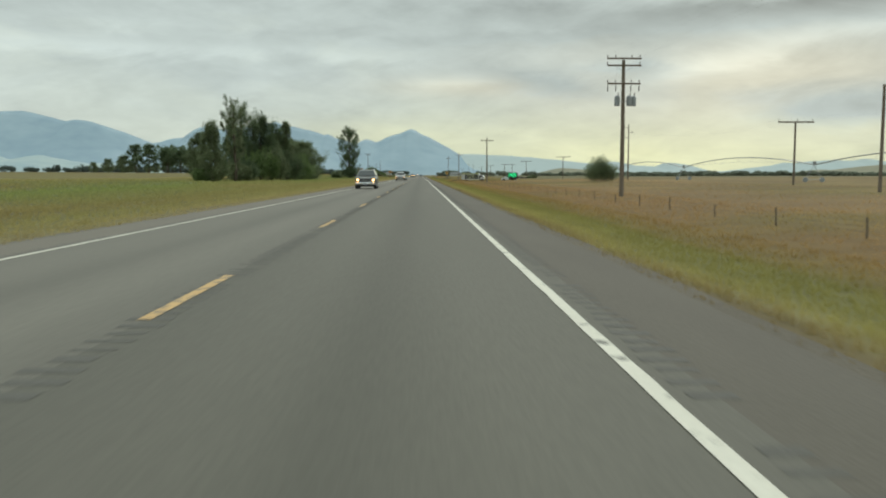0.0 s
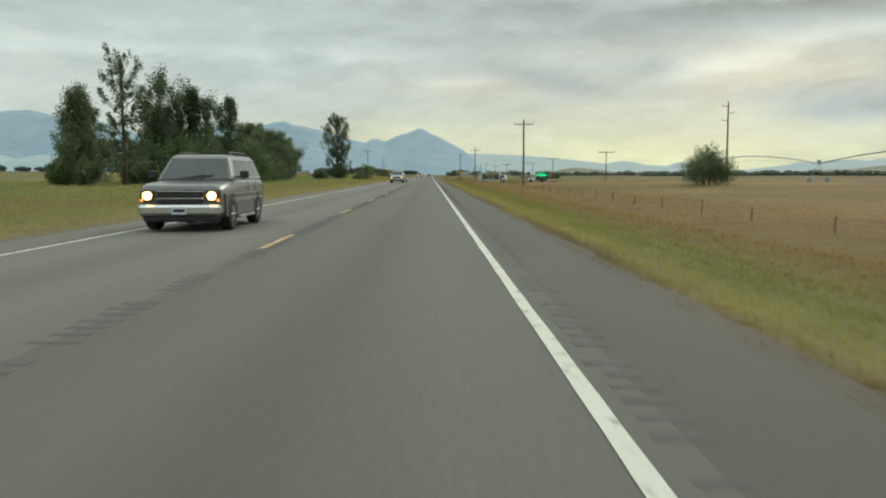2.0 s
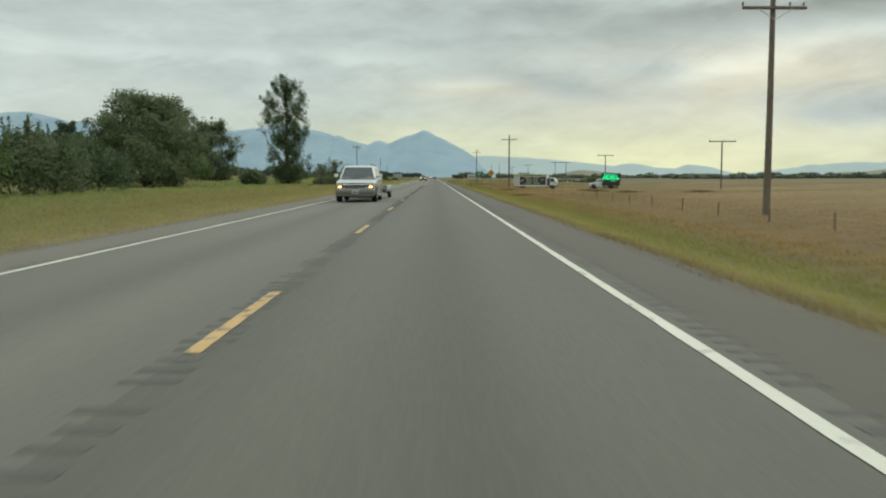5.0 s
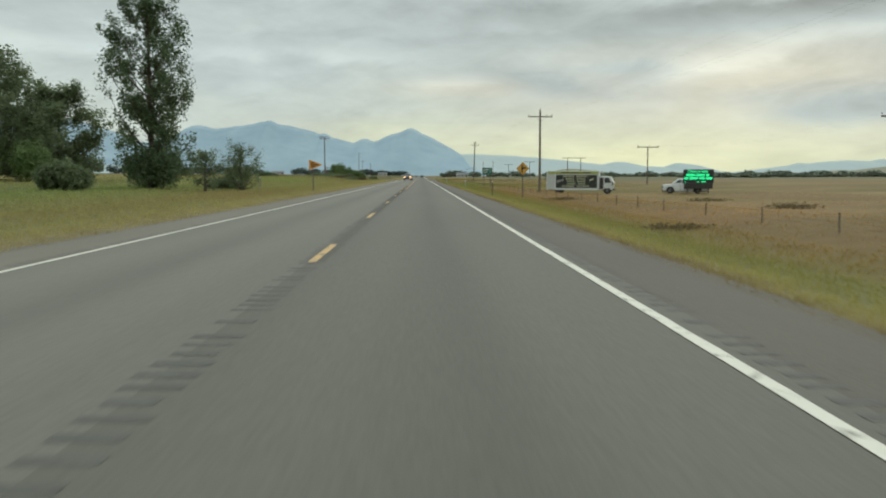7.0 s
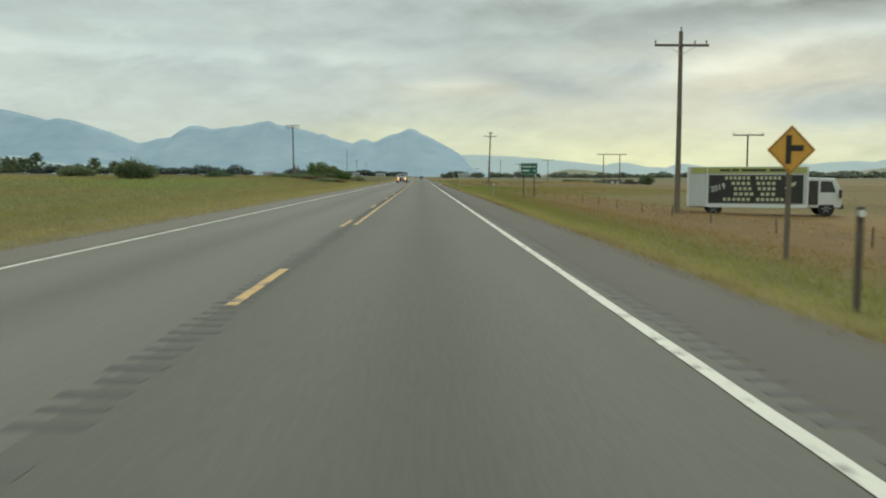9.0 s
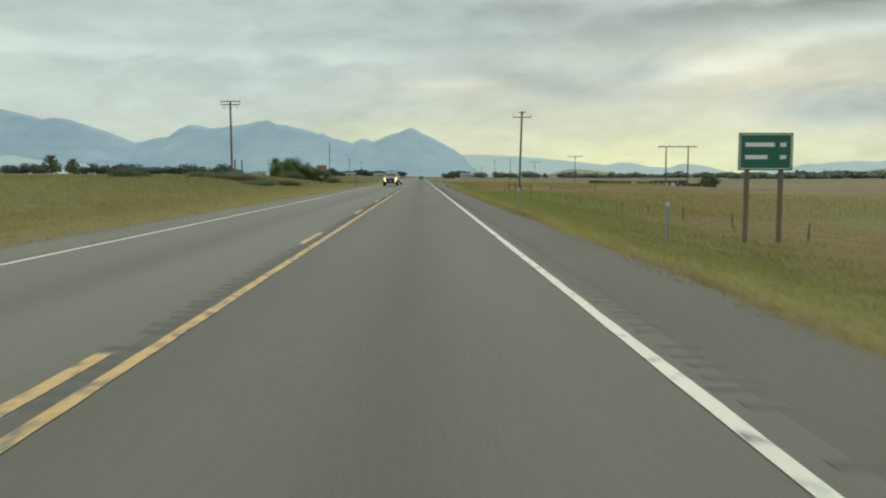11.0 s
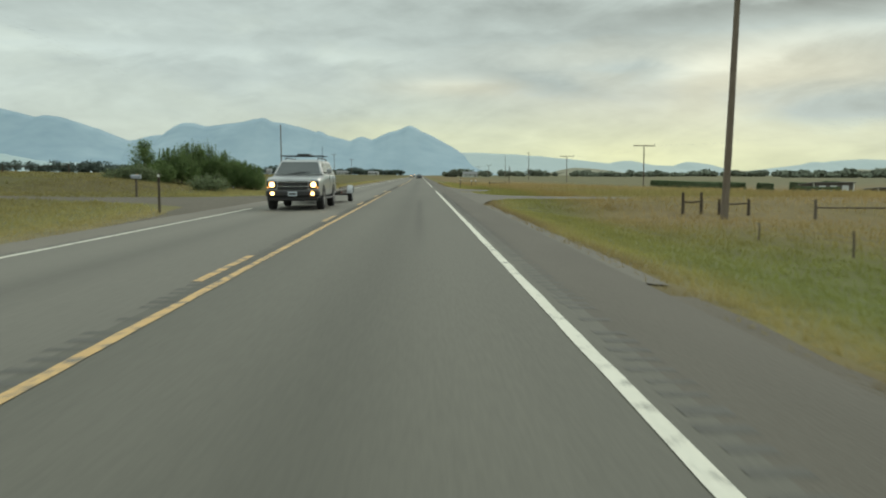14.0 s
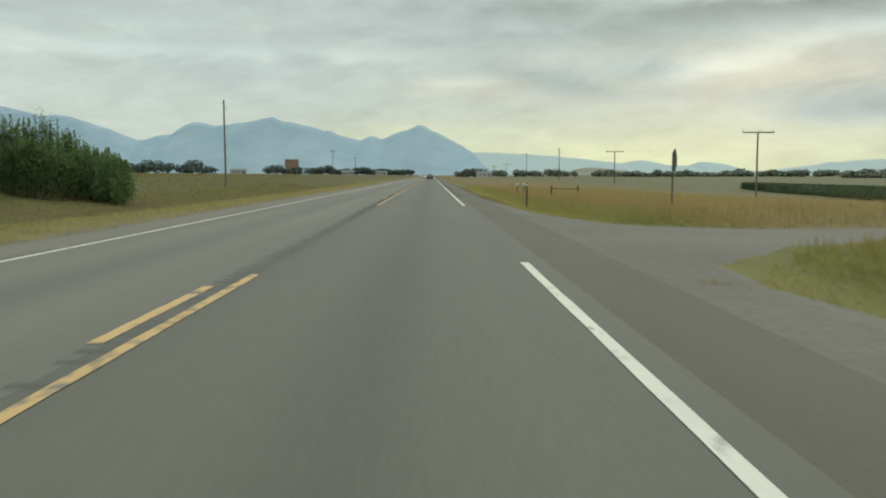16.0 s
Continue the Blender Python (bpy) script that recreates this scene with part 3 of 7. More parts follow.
ROAD_END = 3000.0
CROWN = 0.02
road_strip("road", -4.0, 0.0, -120, ROAD_END, 0.0, CROWN, ASPHALT_PALE, "worn grey asphalt lane of two-lane highway")
road_strip("road_lane", 0.0, 4.0, -120, ROAD_END, CROWN, 0.0, ASPHALT, "worn grey asphalt lane of two-lane highway")
road_strip("shoulder_west", -5.3, -4.0, -120, ROAD_END, -0.04, 0.0, SHOULDER_PALE, "brownish chip-sealed road shoulder", "shoulder")
road_strip("shoulder_east", 4.0, 5.15, -120, ROAD_END, 0.0, -0.04, SHOULDER, "brownish chip-sealed road shoulder", "shoulder")


def surf(x):
    """Height of the road surface."""
    ax = abs(x)
    return CROWN * (1 - ax / 4.0) if ax < 4 else -0.04 * (ax - 4.0) / 1.2


def rumble(name, xc, half, y0, y1, label):
    """Milled grooves across the road as flat, slightly uneven bars; dirt and recess shade are put into their colour."""
    rng = np.random.default_rng(5)
    yv = np.arange(y0, y1, 0.305)
    yv = yv[rng.random(len(yv)) > 0.14]
    n = len(yv)
    a = yv + rng.normal(0, 0.012, n)
    w = 0.062 + rng.normal(0, 0.012, n)
    h0 = half * rng.uniform(0.75, 1.08, n)
    c = xc + rng.normal(0, 0.012, n)
    vs = np.zeros((n, 4, 3))
    for k, (sx, sy) in enumerate(((-1, -1), (1, -1), (1, 1), (-1, 1))):
        vs[:, k, 0], vs[:, k, 1] = c + sx * h0, a + sy * w
    vs[:, :, 2] = np.where(np.abs(vs[:, :, 0]) < 4, CROWN * (1 - np.abs(vs[:, :, 0]) / 4), -0.04 * (np.abs(vs[:, :, 0]) - 4) / 1.2) + 0.003
    f = np.arange(n * 4).reshape(n, 4)
    return tagged(new(name, quick_mesh(name, vs.reshape(-1, 3), f, GROOVE)), label, "rumble strip", "", "stuff")


rumble("rumble_strip", 0.05, 0.19, -30, 700, "milled grooves with dirt and shade in their colour along the centre of the road")
rumble("rumble_strip_edge", 3.98, 0.15, -30, 430, "milled grooves with dirt and shade in their colour along the road shoulder")
rumble("rumble_strip_edge", 3.98, 0.15, 470, 700, "milled grooves with dirt and shade in their colour along the road shoulder")
rumble("rumble_strip_edge", -3.98, 0.15, -30, 400, "milled grooves with dirt and shade in their colour along the road shoulder")
rumble("rumble_strip_edge", -3.98, 0.15, 436, 700, "milled grooves with dirt and shade in their colour along the road shoulder")


def paint_material(name, dark, light, wear, scale):
    """Road paint, worn through to the asphalt in spots."""
    m = material(name, dark, light, 0.8, 20, 0.75, bump=0.25, bump_dist=0.004)
    nt = m.node_tree
    b = nt.nodes["Principled BSDF"]
    src = b.inputs["Base Color"].links[0].from_socket
    tc = nt.nodes.new("ShaderNodeTexCoord")
    n = nt.nodes.new("ShaderNodeTexNoise")
    nt.links.new(tc.outputs["Object"], n.inputs["Vector"])
    n.inputs["Scale"].default_value, n.inputs["Detail"].default_value, n.inputs["Roughness"].default_value = scale, 6.0, 0.65
    mr = nt.nodes.new("ShaderNodeMapRange")
    nt.links.new(n.outputs[0], mr.inputs[0])
    for i, v in ((1, wear - 0.04), (2, wear + 0.07), (3, 1.0), (4, 0.0)):
        mr.inputs[i].default_value = v
    mx = nt.nodes.new("ShaderNodeMix")
    mx.data_type = "RGBA"
    nt.links.new(mr.outputs[0], mx.inputs[0])
    nt.links.new(src, mx.inputs[6])
    mx.inputs[7].default_value = (0.14, 0.135, 0.12, 1)
    nt.links.new(mx.outputs[2], b.inputs["Base Color"])
    return m


WHITE_PAINT = paint_material("worn_white_road_paint", (0.52, 0.495, 0.42), (0.68, 0.65, 0.555), 0.36, 4.0)
YELLOW_PAINT = paint_material("worn_yellow_road_paint", (0.47, 0.29, 0.12), (0.60, 0.40, 0.18), 0.43, 4.5)


def stripe(name, xc, width, y0, y1, mat_, label, step=0.6):
    """A painted line with slightly ragged edges."""
    rng = np.random.default_rng(int(abs(y0) * 10) + 3)
    n = max(2, int((y1 - y0) / step))
    yy = np.linspace(y0, y1, n + 1)
    l = xc - width / 2 + rng.normal(0, 0.003, n + 1)
    r = xc + width / 2 + rng.normal(0, 0.003, n + 1)
    z = surf(xc) + 0.006
    v = np.concatenate([np.stack([l, yy, np.full(n + 1, z)], 1), np.stack([r, yy, np.full(n + 1, z)], 1)])
    i = np.arange(n)
    f = np.stack([i, i + n + 1, i + n + 2, i + 1], 1)
    return tagged(new(name, quick_mesh(name, v, f, mat_)), label, "road marking", "", "structure")


stripe("edge_line", 3.68, 0.115, -60, 439.2, WHITE_PAINT, "worn white painted edge line on asphalt")
stripe("edge_line", 3.68, 0.115, 460.5, 1600, WHITE_PAINT, "worn white painted edge line on asphalt", 3.0)
stripe("edge_line", -3.80, 0.11, -60, 406, WHITE_PAINT, "worn white painted edge line on asphalt")
stripe("edge_line", -3.80, 0.11, 409, 1600, WHITE_PAINT, "worn white painted edge line on asphalt", 2.0)
stripe("centre_line", 0.20, 0.11, 263.6, 437.7, YELLOW_PAINT, "worn yellow painted solid centre line", 0.4)
stripe("centre_line", 0.20, 0.11, 460.5, 640, YELLOW_PAINT, "worn yellow painted solid centre line", 0.6)
for k in range(-5, 60):
    y0 = 6.86 + 12.192 * k
    if 438 < y0 + 2 < 460:
        continue
    stripe("centre_dash", 0.0 if y0 < 100 else (0.06 if y0 < 262 else -0.08), 0.12, y0, y0 + 3.05, YELLOW_PAINT, "worn yellow painted centre line dash", 0.15)


def apron(name, near_edge, far_edge, mat_, label):
    """A side road's mouth between two edges, lying on the land."""
    s = Shape()
    for (xa, ya), (xb, yb) in zip(near_edge, far_edge):
        for k in range(7):
            t = k / 6
            x, y = xa + (xb - xa) * t, ya + (yb - ya) * t
            z = max(gz(x, y) + 0.03, -0.036 if abs(x) < 5.8 else (-0.09 if abs(x) < 9 else -9.0))
            if abs(x) < 5.25:
                z = surf(x) - 0.012          # runs in under the edge of the shoulder
            elif k in (0, 6) and abs(x) > 6.3:
                z = gz(x, y) - 0.03          # runs out into the soil
            s.v.append((x, y, z))
    for i in range(len(near_edge) - 1):
        for k in range(6):
            a = i * 7 + k
            s.f.append((a, a + 1, a + 8, a + 7))
            s.mi.append(0)
    return structure(name, s, mat_, label, "side road")


apron("driveway_east", [(5.0, 409), (5.5, 413.6), (6.2, 417.3), (7.2, 419.4), (9.3, 420.1), (11.5, 420.4), (13.5, 421.4), (15, 422.6)],
      [(5.0, 437.8), (6.2, 437.2), (6.8, 433.2), (7.4, 429.6), (9.3, 427), (11.5, 425.6), (13.5, 424.6), (15, 423.8)],
      APRON, "worn grey gravelled field entrance beside the highway")
apron("side_road_east", [(5.0, 437.8), (6.2, 437.2), (6.6, 438.0), (7.2, 439.2), (9, 442), (11.5, 443.8), (16, 444.6), (24, 445.4), (40, 446.5), (70, 448)],
      [(5.0, 475), (5.5, 464), (5.9, 456), (6.3, 452.4), (7.6, 449.2), (10, 447.8), (16, 448.8), (24, 449.8), (40, 451), (70, 453)],
      APRON, "grey chip-sealed side road joining the highway")
apron("side_road_west", [(-5.1, 392), (-5.8, 402), (-7, 406.5), (-9, 410), (-14, 413), (-22, 415.2), (-40, 416.2), (-70, 417)],
      [(-5.1, 440), (-5.8, 432), (-7, 428), (-9, 423), (-14, 418), (-22, 417.8), (-40, 418.6), (-70, 419.4)],
      GRAVEL_DARK, "brown gravel driveway joining the highway")
# narrow gravel margins where the paving gives way to grass
for xa, xb, nm, ya, yb in ((5.1, 5.45, "gravel_margin_east", -60, 385), (5.1, 5.5, "gravel_margin_pale", 385, 412), (5.1, 5.45, "gravel_margin_east", 476, 760), (-5.6, -5.25, "gravel_margin_west", -60, 390), (-5.6, -5.25, "gravel_margin_west", 440, 760)):
    yy = np.arange(ya, yb, 1.5)
    rng = np.random.default_rng(8)
    a = xa + rng.normal(0, 0.05 if xa < 0 else 0.0, len(yy))
    b = xb + rng.normal(0, 0.05 if xa > 0 else 0.0, len(yy))
    n = len(yy)
    cols = [a + (b - a) * t for t in (0, 0.25, 0.5, 0.75, 1)]
    v = np.concatenate([np.stack([c, yy, ground_z(c, yy) + 0.02], 1) for c in cols])
    i = np.arange(n - 1)
    f = np.concatenate([np.stack([i + q * n, i + (q + 1) * n, i + (q + 1) * n + 1, i + q * n + 1], 1) for q in range(4)])
    tagged(new(nm, quick_mesh(nm, v, f, APRON if nm == "gravel_margin_pale" or xa < 0 else GRAVEL_DARK)), "loose gravel margin beside the road shoulder", "gravel", "", "structure")

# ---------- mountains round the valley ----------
# valley haze is mixed into the mountain and foothill base colours
MOUNTAIN = material("haze_tinted_blue_mountain", (0.240, 0.325, 0.390), (0.365, 0.450, 0.500), 0.0022, 0.009, 1.0, bump=0, contrast=0.5, spec=0.0)
MOUNTAIN_FAR = material("haze_tinted_pale_mountain", (0.375, 0.435, 0.440), (0.435, 0.490, 0.485), 0.002, 0.012, 1.0, bump=0, contrast=0.6, spec=0.0)
FOOTHILL = material("haze_tinted_foothill", (0.43, 0.49, 0.475), (0.31, 0.395, 0.43), 0.003, 0.02, 1.0, bump=0, contrast=0.35, spec=0.0, stretch=(0.5, 1, 3))
HILL = material("tan_grass_hill", (0.22, 0.215, 0.165), (0.33, 0.31, 0.235), 0.006, 0.05, 1.0, bump=0, contrast=0.6, spec=0.0)


def range_height(x, peaks, rough, seed):
    """The crest height along a range: the highest of its peaks at each place, roughened."""
    z = np.zeros_like(x)
    for px, h, wl, wr in peaks:
        d = np.where(x < px, (px - x) / wl, (x - px) / wr)
        e = min(0.12, 26.0 / min(wl, wr))
        q = np.clip(1 - np.sqrt(d * d + e * e) + e, 0, 1)
        z = np.maximum(z, h * (0.62 * q + 0.38 * q * q * (3 - 2 * q)))
    n = np.array([noise.fractal(Vector((v / 130.0, seed, 0.3)), 1.0, 2.1, 5) for v in x])
    return z + rough * n * np.clip(z / 60, 0.1, 1)


def mountain_range(name, x0, x1, step, y_crest, depth_, peaks, rough, seed, mat_, label):
    """A range of mountains: spurs and gullies run down from the crest to the valley."""
    xs_ = np.arange(x0, x1 + step, step)
    crest = range_height(xs_, peaks, rough, seed)
    rows_ = 12
    v = []
    for j in range(rows_ + 1):
        t = j / rows_
        for x, c in zip(xs_, crest):
            g = noise.fractal(Vector((x / 260.0, t * 1.6, seed + 4.0)), 1.0, 2.0, 4)
            z = c * (1 - t) ** 0.9 * (1 + 0.20 * g * math.sin(math.pi * t)) - 6 * t
            v.append((x, y_crest - depth_ * t + 60 * g * math.sin(math.pi * t), z))
    back = len(v)
    for x in xs_:
        v.append((x, y_crest + 60, -10))
    n = len(xs_)
    f = [(j * n + i, j * n + i + 1, (j + 1) * n + i + 1, (j + 1) * n + i) for j in range(rows_) for i in range(n - 1)]
    f += [(i, back + i, back + i + 1, i + 1) for i in range(n - 1)]
    return tagged(new(name, quick_mesh(name, v, f, mat_, True)), label, "mountains", "", "structure")


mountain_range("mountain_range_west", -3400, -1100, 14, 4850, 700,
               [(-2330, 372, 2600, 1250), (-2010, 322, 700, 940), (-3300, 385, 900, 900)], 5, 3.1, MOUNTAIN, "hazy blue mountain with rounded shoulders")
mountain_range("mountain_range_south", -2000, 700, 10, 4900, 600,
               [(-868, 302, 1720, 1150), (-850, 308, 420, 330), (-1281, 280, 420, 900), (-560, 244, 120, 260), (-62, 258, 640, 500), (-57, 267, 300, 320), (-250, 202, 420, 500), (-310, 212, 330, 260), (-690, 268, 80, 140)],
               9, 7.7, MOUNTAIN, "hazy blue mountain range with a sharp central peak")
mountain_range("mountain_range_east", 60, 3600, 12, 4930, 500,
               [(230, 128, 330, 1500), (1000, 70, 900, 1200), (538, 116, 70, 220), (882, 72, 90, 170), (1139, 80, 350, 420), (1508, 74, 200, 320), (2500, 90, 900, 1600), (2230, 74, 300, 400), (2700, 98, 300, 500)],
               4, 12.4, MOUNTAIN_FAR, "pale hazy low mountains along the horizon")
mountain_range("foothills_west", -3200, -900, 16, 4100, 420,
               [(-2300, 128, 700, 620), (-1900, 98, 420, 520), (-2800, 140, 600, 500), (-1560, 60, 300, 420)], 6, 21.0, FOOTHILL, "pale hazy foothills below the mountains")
mountain_range("tan_hill", 540, 1140, 8, 4250, 160,
               [(742, 36, 172, 300), (841, 28, 118, 180)], 1.5, 33.0, HILL, "bare tan grass hill beyond the fields")
mountain_range("tan_hill_east", 1720, 3100, 14, 4200, 260,
               [(2440, 54, 560, 640), (2080, 28, 270, 360)], 3.0, 41.0, HILL, "bare tan grass hill beyond the fields")


# ---------- utility poles ----------
def insulator(parent, x, z, tall=0.22, down=False):
    s = Shape()
    d = -1 if down else 1
    s.lathe([(0.016, 0), (0.016, d * 0.07), (0.045, d * 0.075), (0.035, d * tall * 0.5), (0.055, d * tall * 0.55), (0.03, d * tall * 0.8), (0.045, d * tall * 0.85), (0.02, d * tall)], 8, 2, (x, 0, z))
    return part("insulator", s, PORCELAIN, parent, smooth=True)


def cross_arm(parent, z, half, x=0.0, braces=True, pins=(-1, -0.55, 0.55, 1), deep=0.06, y=-0.16):
    arm = part("crossarm", Shape().box(x - half, x + half, y - deep, y + deep, z - 0.06, z + 0.06, 0.012), WOOD, parent)
    if braces:
        for s in (-1, 1):
            part("brace", Shape().tube([(x + s * half * 0.55, y - deep - 0.012, z - 0.03), (x, y - deep - 0.012, z - 0.5)], 0.014, 6), STEEL, parent, "galvanised flat brace")
    for p in pins:
        insulator(parent, x + p * half * 0.95, z + 0.06)
    return arm


def post(parent, top, r0=0.16, r1=0.105, lean=0.0, name="pole"):
    pts = [(lean * t + 0.012 * math.sin(5 * t), 0.01 * math.sin(7 * t), -0.6 + (top + 0.6) * t) for t in (0, 0.25, 0.5, 0.75, 1)]
    return part(name, Shape().tube(pts, [r0 + (r1 - r0) * t for t in (0, 0.25, 0.5, 0.75, 1)], 12), WOOD, parent, smooth=False)


def transformer(parent, x, y, z):
    can = part("transformer", Shape().lathe([(0.17, 0), (0.20, 0.03), (0.20, 0.62), (0.18, 0.68), (0.10, 0.74)], 14, 2, (x, y, z)), TANK, parent, "grey transformer can")
    part("bushing", Shape().lathe([(0.03, 0), (0.055, 0.05), (0.03, 0.1), (0.05, 0.14), (0.02, 0.24)], 8, 2, (x + 0.07, y, z + 0.72)), PORCELAIN, can)
    part("bracket", Shape().box(min(0, x) - 0.02, max(0, x) + 0.02, y - 0.03, y + 0.03, z + 0.3, z + 0.36), STEEL, can)
    return can


LINE = "poles of the roadside power line"
p = thing("utility_pole", 17.1, 60.0, gz(17.1, 60), "weathered wooden utility pole with three transformers and crossarms", "utility pole", LINE)
up = -gz(17.1, 60) - 0.4
post(p, 9.95 + up, 0.18, 0.12)
for z, pins in ((10.05, (-1, -0.5, 0.5, 1)), (9.55, (-1, 1))):
    cross_arm(p, z + up, 1.25, 0.0, z < 9.8, pins)
cross_arm(p, 8.25 + up, 1.22, 0.0, False, (-1, -0.5, 0.5, 1))
for x in (-1.15, -0.55, 0.55, 1.15):
    insulator(p, x, 8.19 + up, 0.5, True)
for x in (-0.46, 0.42, 0.78):
    transformer(p, x, -0.1 if x != 0.78 else 0.1, 6.65 + up)
p = thing("utility_pole", 16.0, 170.3, gz(16, 170), "weathered wooden utility pole with one crossarm", "utility pole", LINE)
up = 8.85 - gz(16, 170)
post(p, up)
cross_arm(p, up - 0.55, 1.35, 0.0, True, (-1, 0.55, 1))
insulator(p, 0, up)
p = thing("utility_pole", 15.5, 286.2, gz(15.5, 286), "weathered wooden utility pole with one crossarm", "utility pole", LINE)
up = 8.82 - gz(15.5, 286)
post(p, up)
cross_arm(p, up - 0.75, 1.42, 0.0, True, (-1, 0.55, 1))
insulator(p, 0, up)
p = thing("utility_pole", 15.68, 410.6, gz(15.68, 410.6), "tall leaning wooden utility pole with two short crossarms", "utility pole", LINE)
up = 10.25 - gz(15.68, 410.6)
post(p, up, 0.17, 0.115, 0.36)
cross_arm(p, up - 0.25, 0.42, 0.36, False, (-1, 1))
cross_arm(p, up - 0.85, 1.25, 0.34, True, (-1, 1))
LINE2 = "poles of the far-side power line"
p = thing("utility_pole", -24.3, 411.9, gz(-24.3, 412), "tall weathered wooden utility pole with double crossarms", "utility pole", LINE2)
up = 11.5 - gz(-24.3, 412)
post(p, up, 0.18, 0.12)
cross_arm(p, up + 0.06, 1.35, 0.0, False, (-1, -0.4, 0.4, 1))
cross_arm(p, up - 0.36, 1.35, 0.0, True, (-1, 1))
for x in (-0.9, 0.9):
    insulator(p, x, up - 0.42, 0.45, True)
for dx, dy, hh in ((0.0, 2.0, 3.4), (-0.1, 7.0, 3.4)):
    q = thing("stub_pole", -24.3 + dx, 411.9 + dy, gz(-24.3 + dx, 412 + dy), "short weathered wooden stub pole in grass", "pole")
    post(q, hh, 0.12, 0.10)
p = thing("utility_pole", -24.4, 534.7, gz(-24.4, 534.7), "slender wooden pole with short side pins", "utility pole", LINE2)
up = 10.9 - gz(-24.4, 534.7)
post(p, up, 0.14, 0.09)
for z, s in ((up - 0.4, -1), (up - 1.1, 1), (up - 1.8, -1)):
    part("side_pin", Shape().tube([(0, 0, z), (s * 0.45, 0, z + 0.04)], 0.025, 6), STEEL, p)
for x, y, top in ((-41.0, 790.0, 11.0), (-44.0, 930.0, 11.0)):
    p = thing("utility_pole", x, y, gz(x, y), "distant wooden utility pole with one crossarm", "utility pole", LINE2)
    post(p, top)
    cross_arm(p, top - 0.6, 1.5)

# the cross-country line: low poles with a wide top arm
ROW = "poles of the cross-country power line"
tee = None
for x, y, h in ((48.6, 100.6, 7.9), (49.4, 271.0, 7.3), (48.5, 359.2, 7.3), (48.4, 543.0, 7.4), (49.3, 637.0, 7.4), (50.0, 948.0, 8.2), (50.0, 1050.0, 8.2)):
    p = thing("utility_pole", x, y, gz(x, y), "wooden pole with a wide top arm standing in dry field", "utility pole", ROW)
    h = h - 0.15 - gz(x, y)
    post(p, h, 0.15, 0.11)
    part("crossarm", Shape().box(-2.25, 2.25, -0.22, -0.10, h - 0.12, h + 0.06, 0.015), WOOD, p)
    for k in (-2.1, 0.25, 2.1):
        insulator(p, k, h + 0.06, 0.34)
for x, y, h in ((47.0, 176.0, 12.2), (48.2, 721.0, 11.2), (52.0, 854.0, 13.0)):
    p = thing("utility_pole", x, y, gz(x, y), "tall bare wooden pole with short side arms", "utility pole", ROW)
    h = h - 0.2 - gz(x, y)
    post(p, h, 0.17, 0.10)
    for z, s in ((h - 0.7, -1), (h - 1.7, 1), (h - 2.8, -1)):
        part("side_arm", Shape().tube([(0, 0, z), (s * 0.9, 0, z + 0.05)], 0.05, 6), WOOD, p)
        insulator(p, s * 0.85, z + 0.05, 0.3)
p = thing("utility_pole", 39.3, 65.0, gz(39.3, 65), "plain wooden pole standing in dry field", "utility pole", ROW)
post(p, 8.6, 0.15, 0.11)
p = thing("h_frame_pole", 48.3, 450.8, gz(50, 451), "two wooden poles joined by one long top arm", "utility pole", ROW)
for x in (0, 4.2):
    q = post(p, 7.6, 0.15, 0.11)
    q.location.x = x
part("crossarm", Shape().box(-1.6, 5.8, -0.22, -0.10, 7.45, 7.63, 0.015), WOOD, p)
for k in (-1.2, 0.6, 2.4, 4.2):
    insulator(p, k, 7.63, 0.34)


def wire(x0, y0, z0, x1, y1, z1, sag, label="thin sagging aluminium power wire", r=0.0016):
    n = 14
    pts = [(x0 + (x1 - x0) * i / n, y0 + (y1 - y0) * i / n, z0 + (z1 - z0) * i / n - sag * 4 * (i / n) * (1 - i / n)) for i in range(n + 1)]
    ob = new("power_wire", Shape().tube(pts, r, 4, caps=False).mesh("power_wire", WIRE))
    return tagged(ob, label, "wire", "wires of the power lines")


for k in (-1.25, -0.65, 0.65, 1.25):
    wire(17.1 + k, -60, 9.9, 17.1 + k, 60, 9.85, 1.2)
for k, k2 in ((-1.28, -1.28), (0.72, 0.72), (1.28, 1.28)):
    wire(17.1 + k, 60, 9.85, 16.0 + k2, 170.3, 8.5, 1.3)
    wire(16.0 + k, 170.3, 8.5, 15.5 + k2, 286.2, 8.35, 1.3)
    wire(15.5 + k, 286.2, 8.35, 16.05 + k2 * 0.9, 410.6, 9.9, 1.4)
for k in (-0.4, 0.4):
    wire(-24.3 + k, 411.9, 12.1, -24.4 + k, 534.7, 10.4, 1.3)
wire(-24.4, 534.7, 10.4, -41, 790, 12.5, 2.0)
row = [(48.8, -60, 7.9), (48.6, 100.6, 7.9), (47.0, 176.0, 10.2), (49.4, 271.0, 7.3), (48.5, 359.2, 7.3), (50.4, 450.8, 7.3), (48.4, 543.0, 7.4), (49.3, 637.0, 7.4), (48.2, 721.0, 9.5)]
for a, b in zip(row[:-1], row[1:]):
    for k in (-2.1, 0.25, 2.1):
        wire(a[0] + k, a[1], a[2] + 0.1, b[0] + k, b[1], b[2] + 0.1, 1.2)

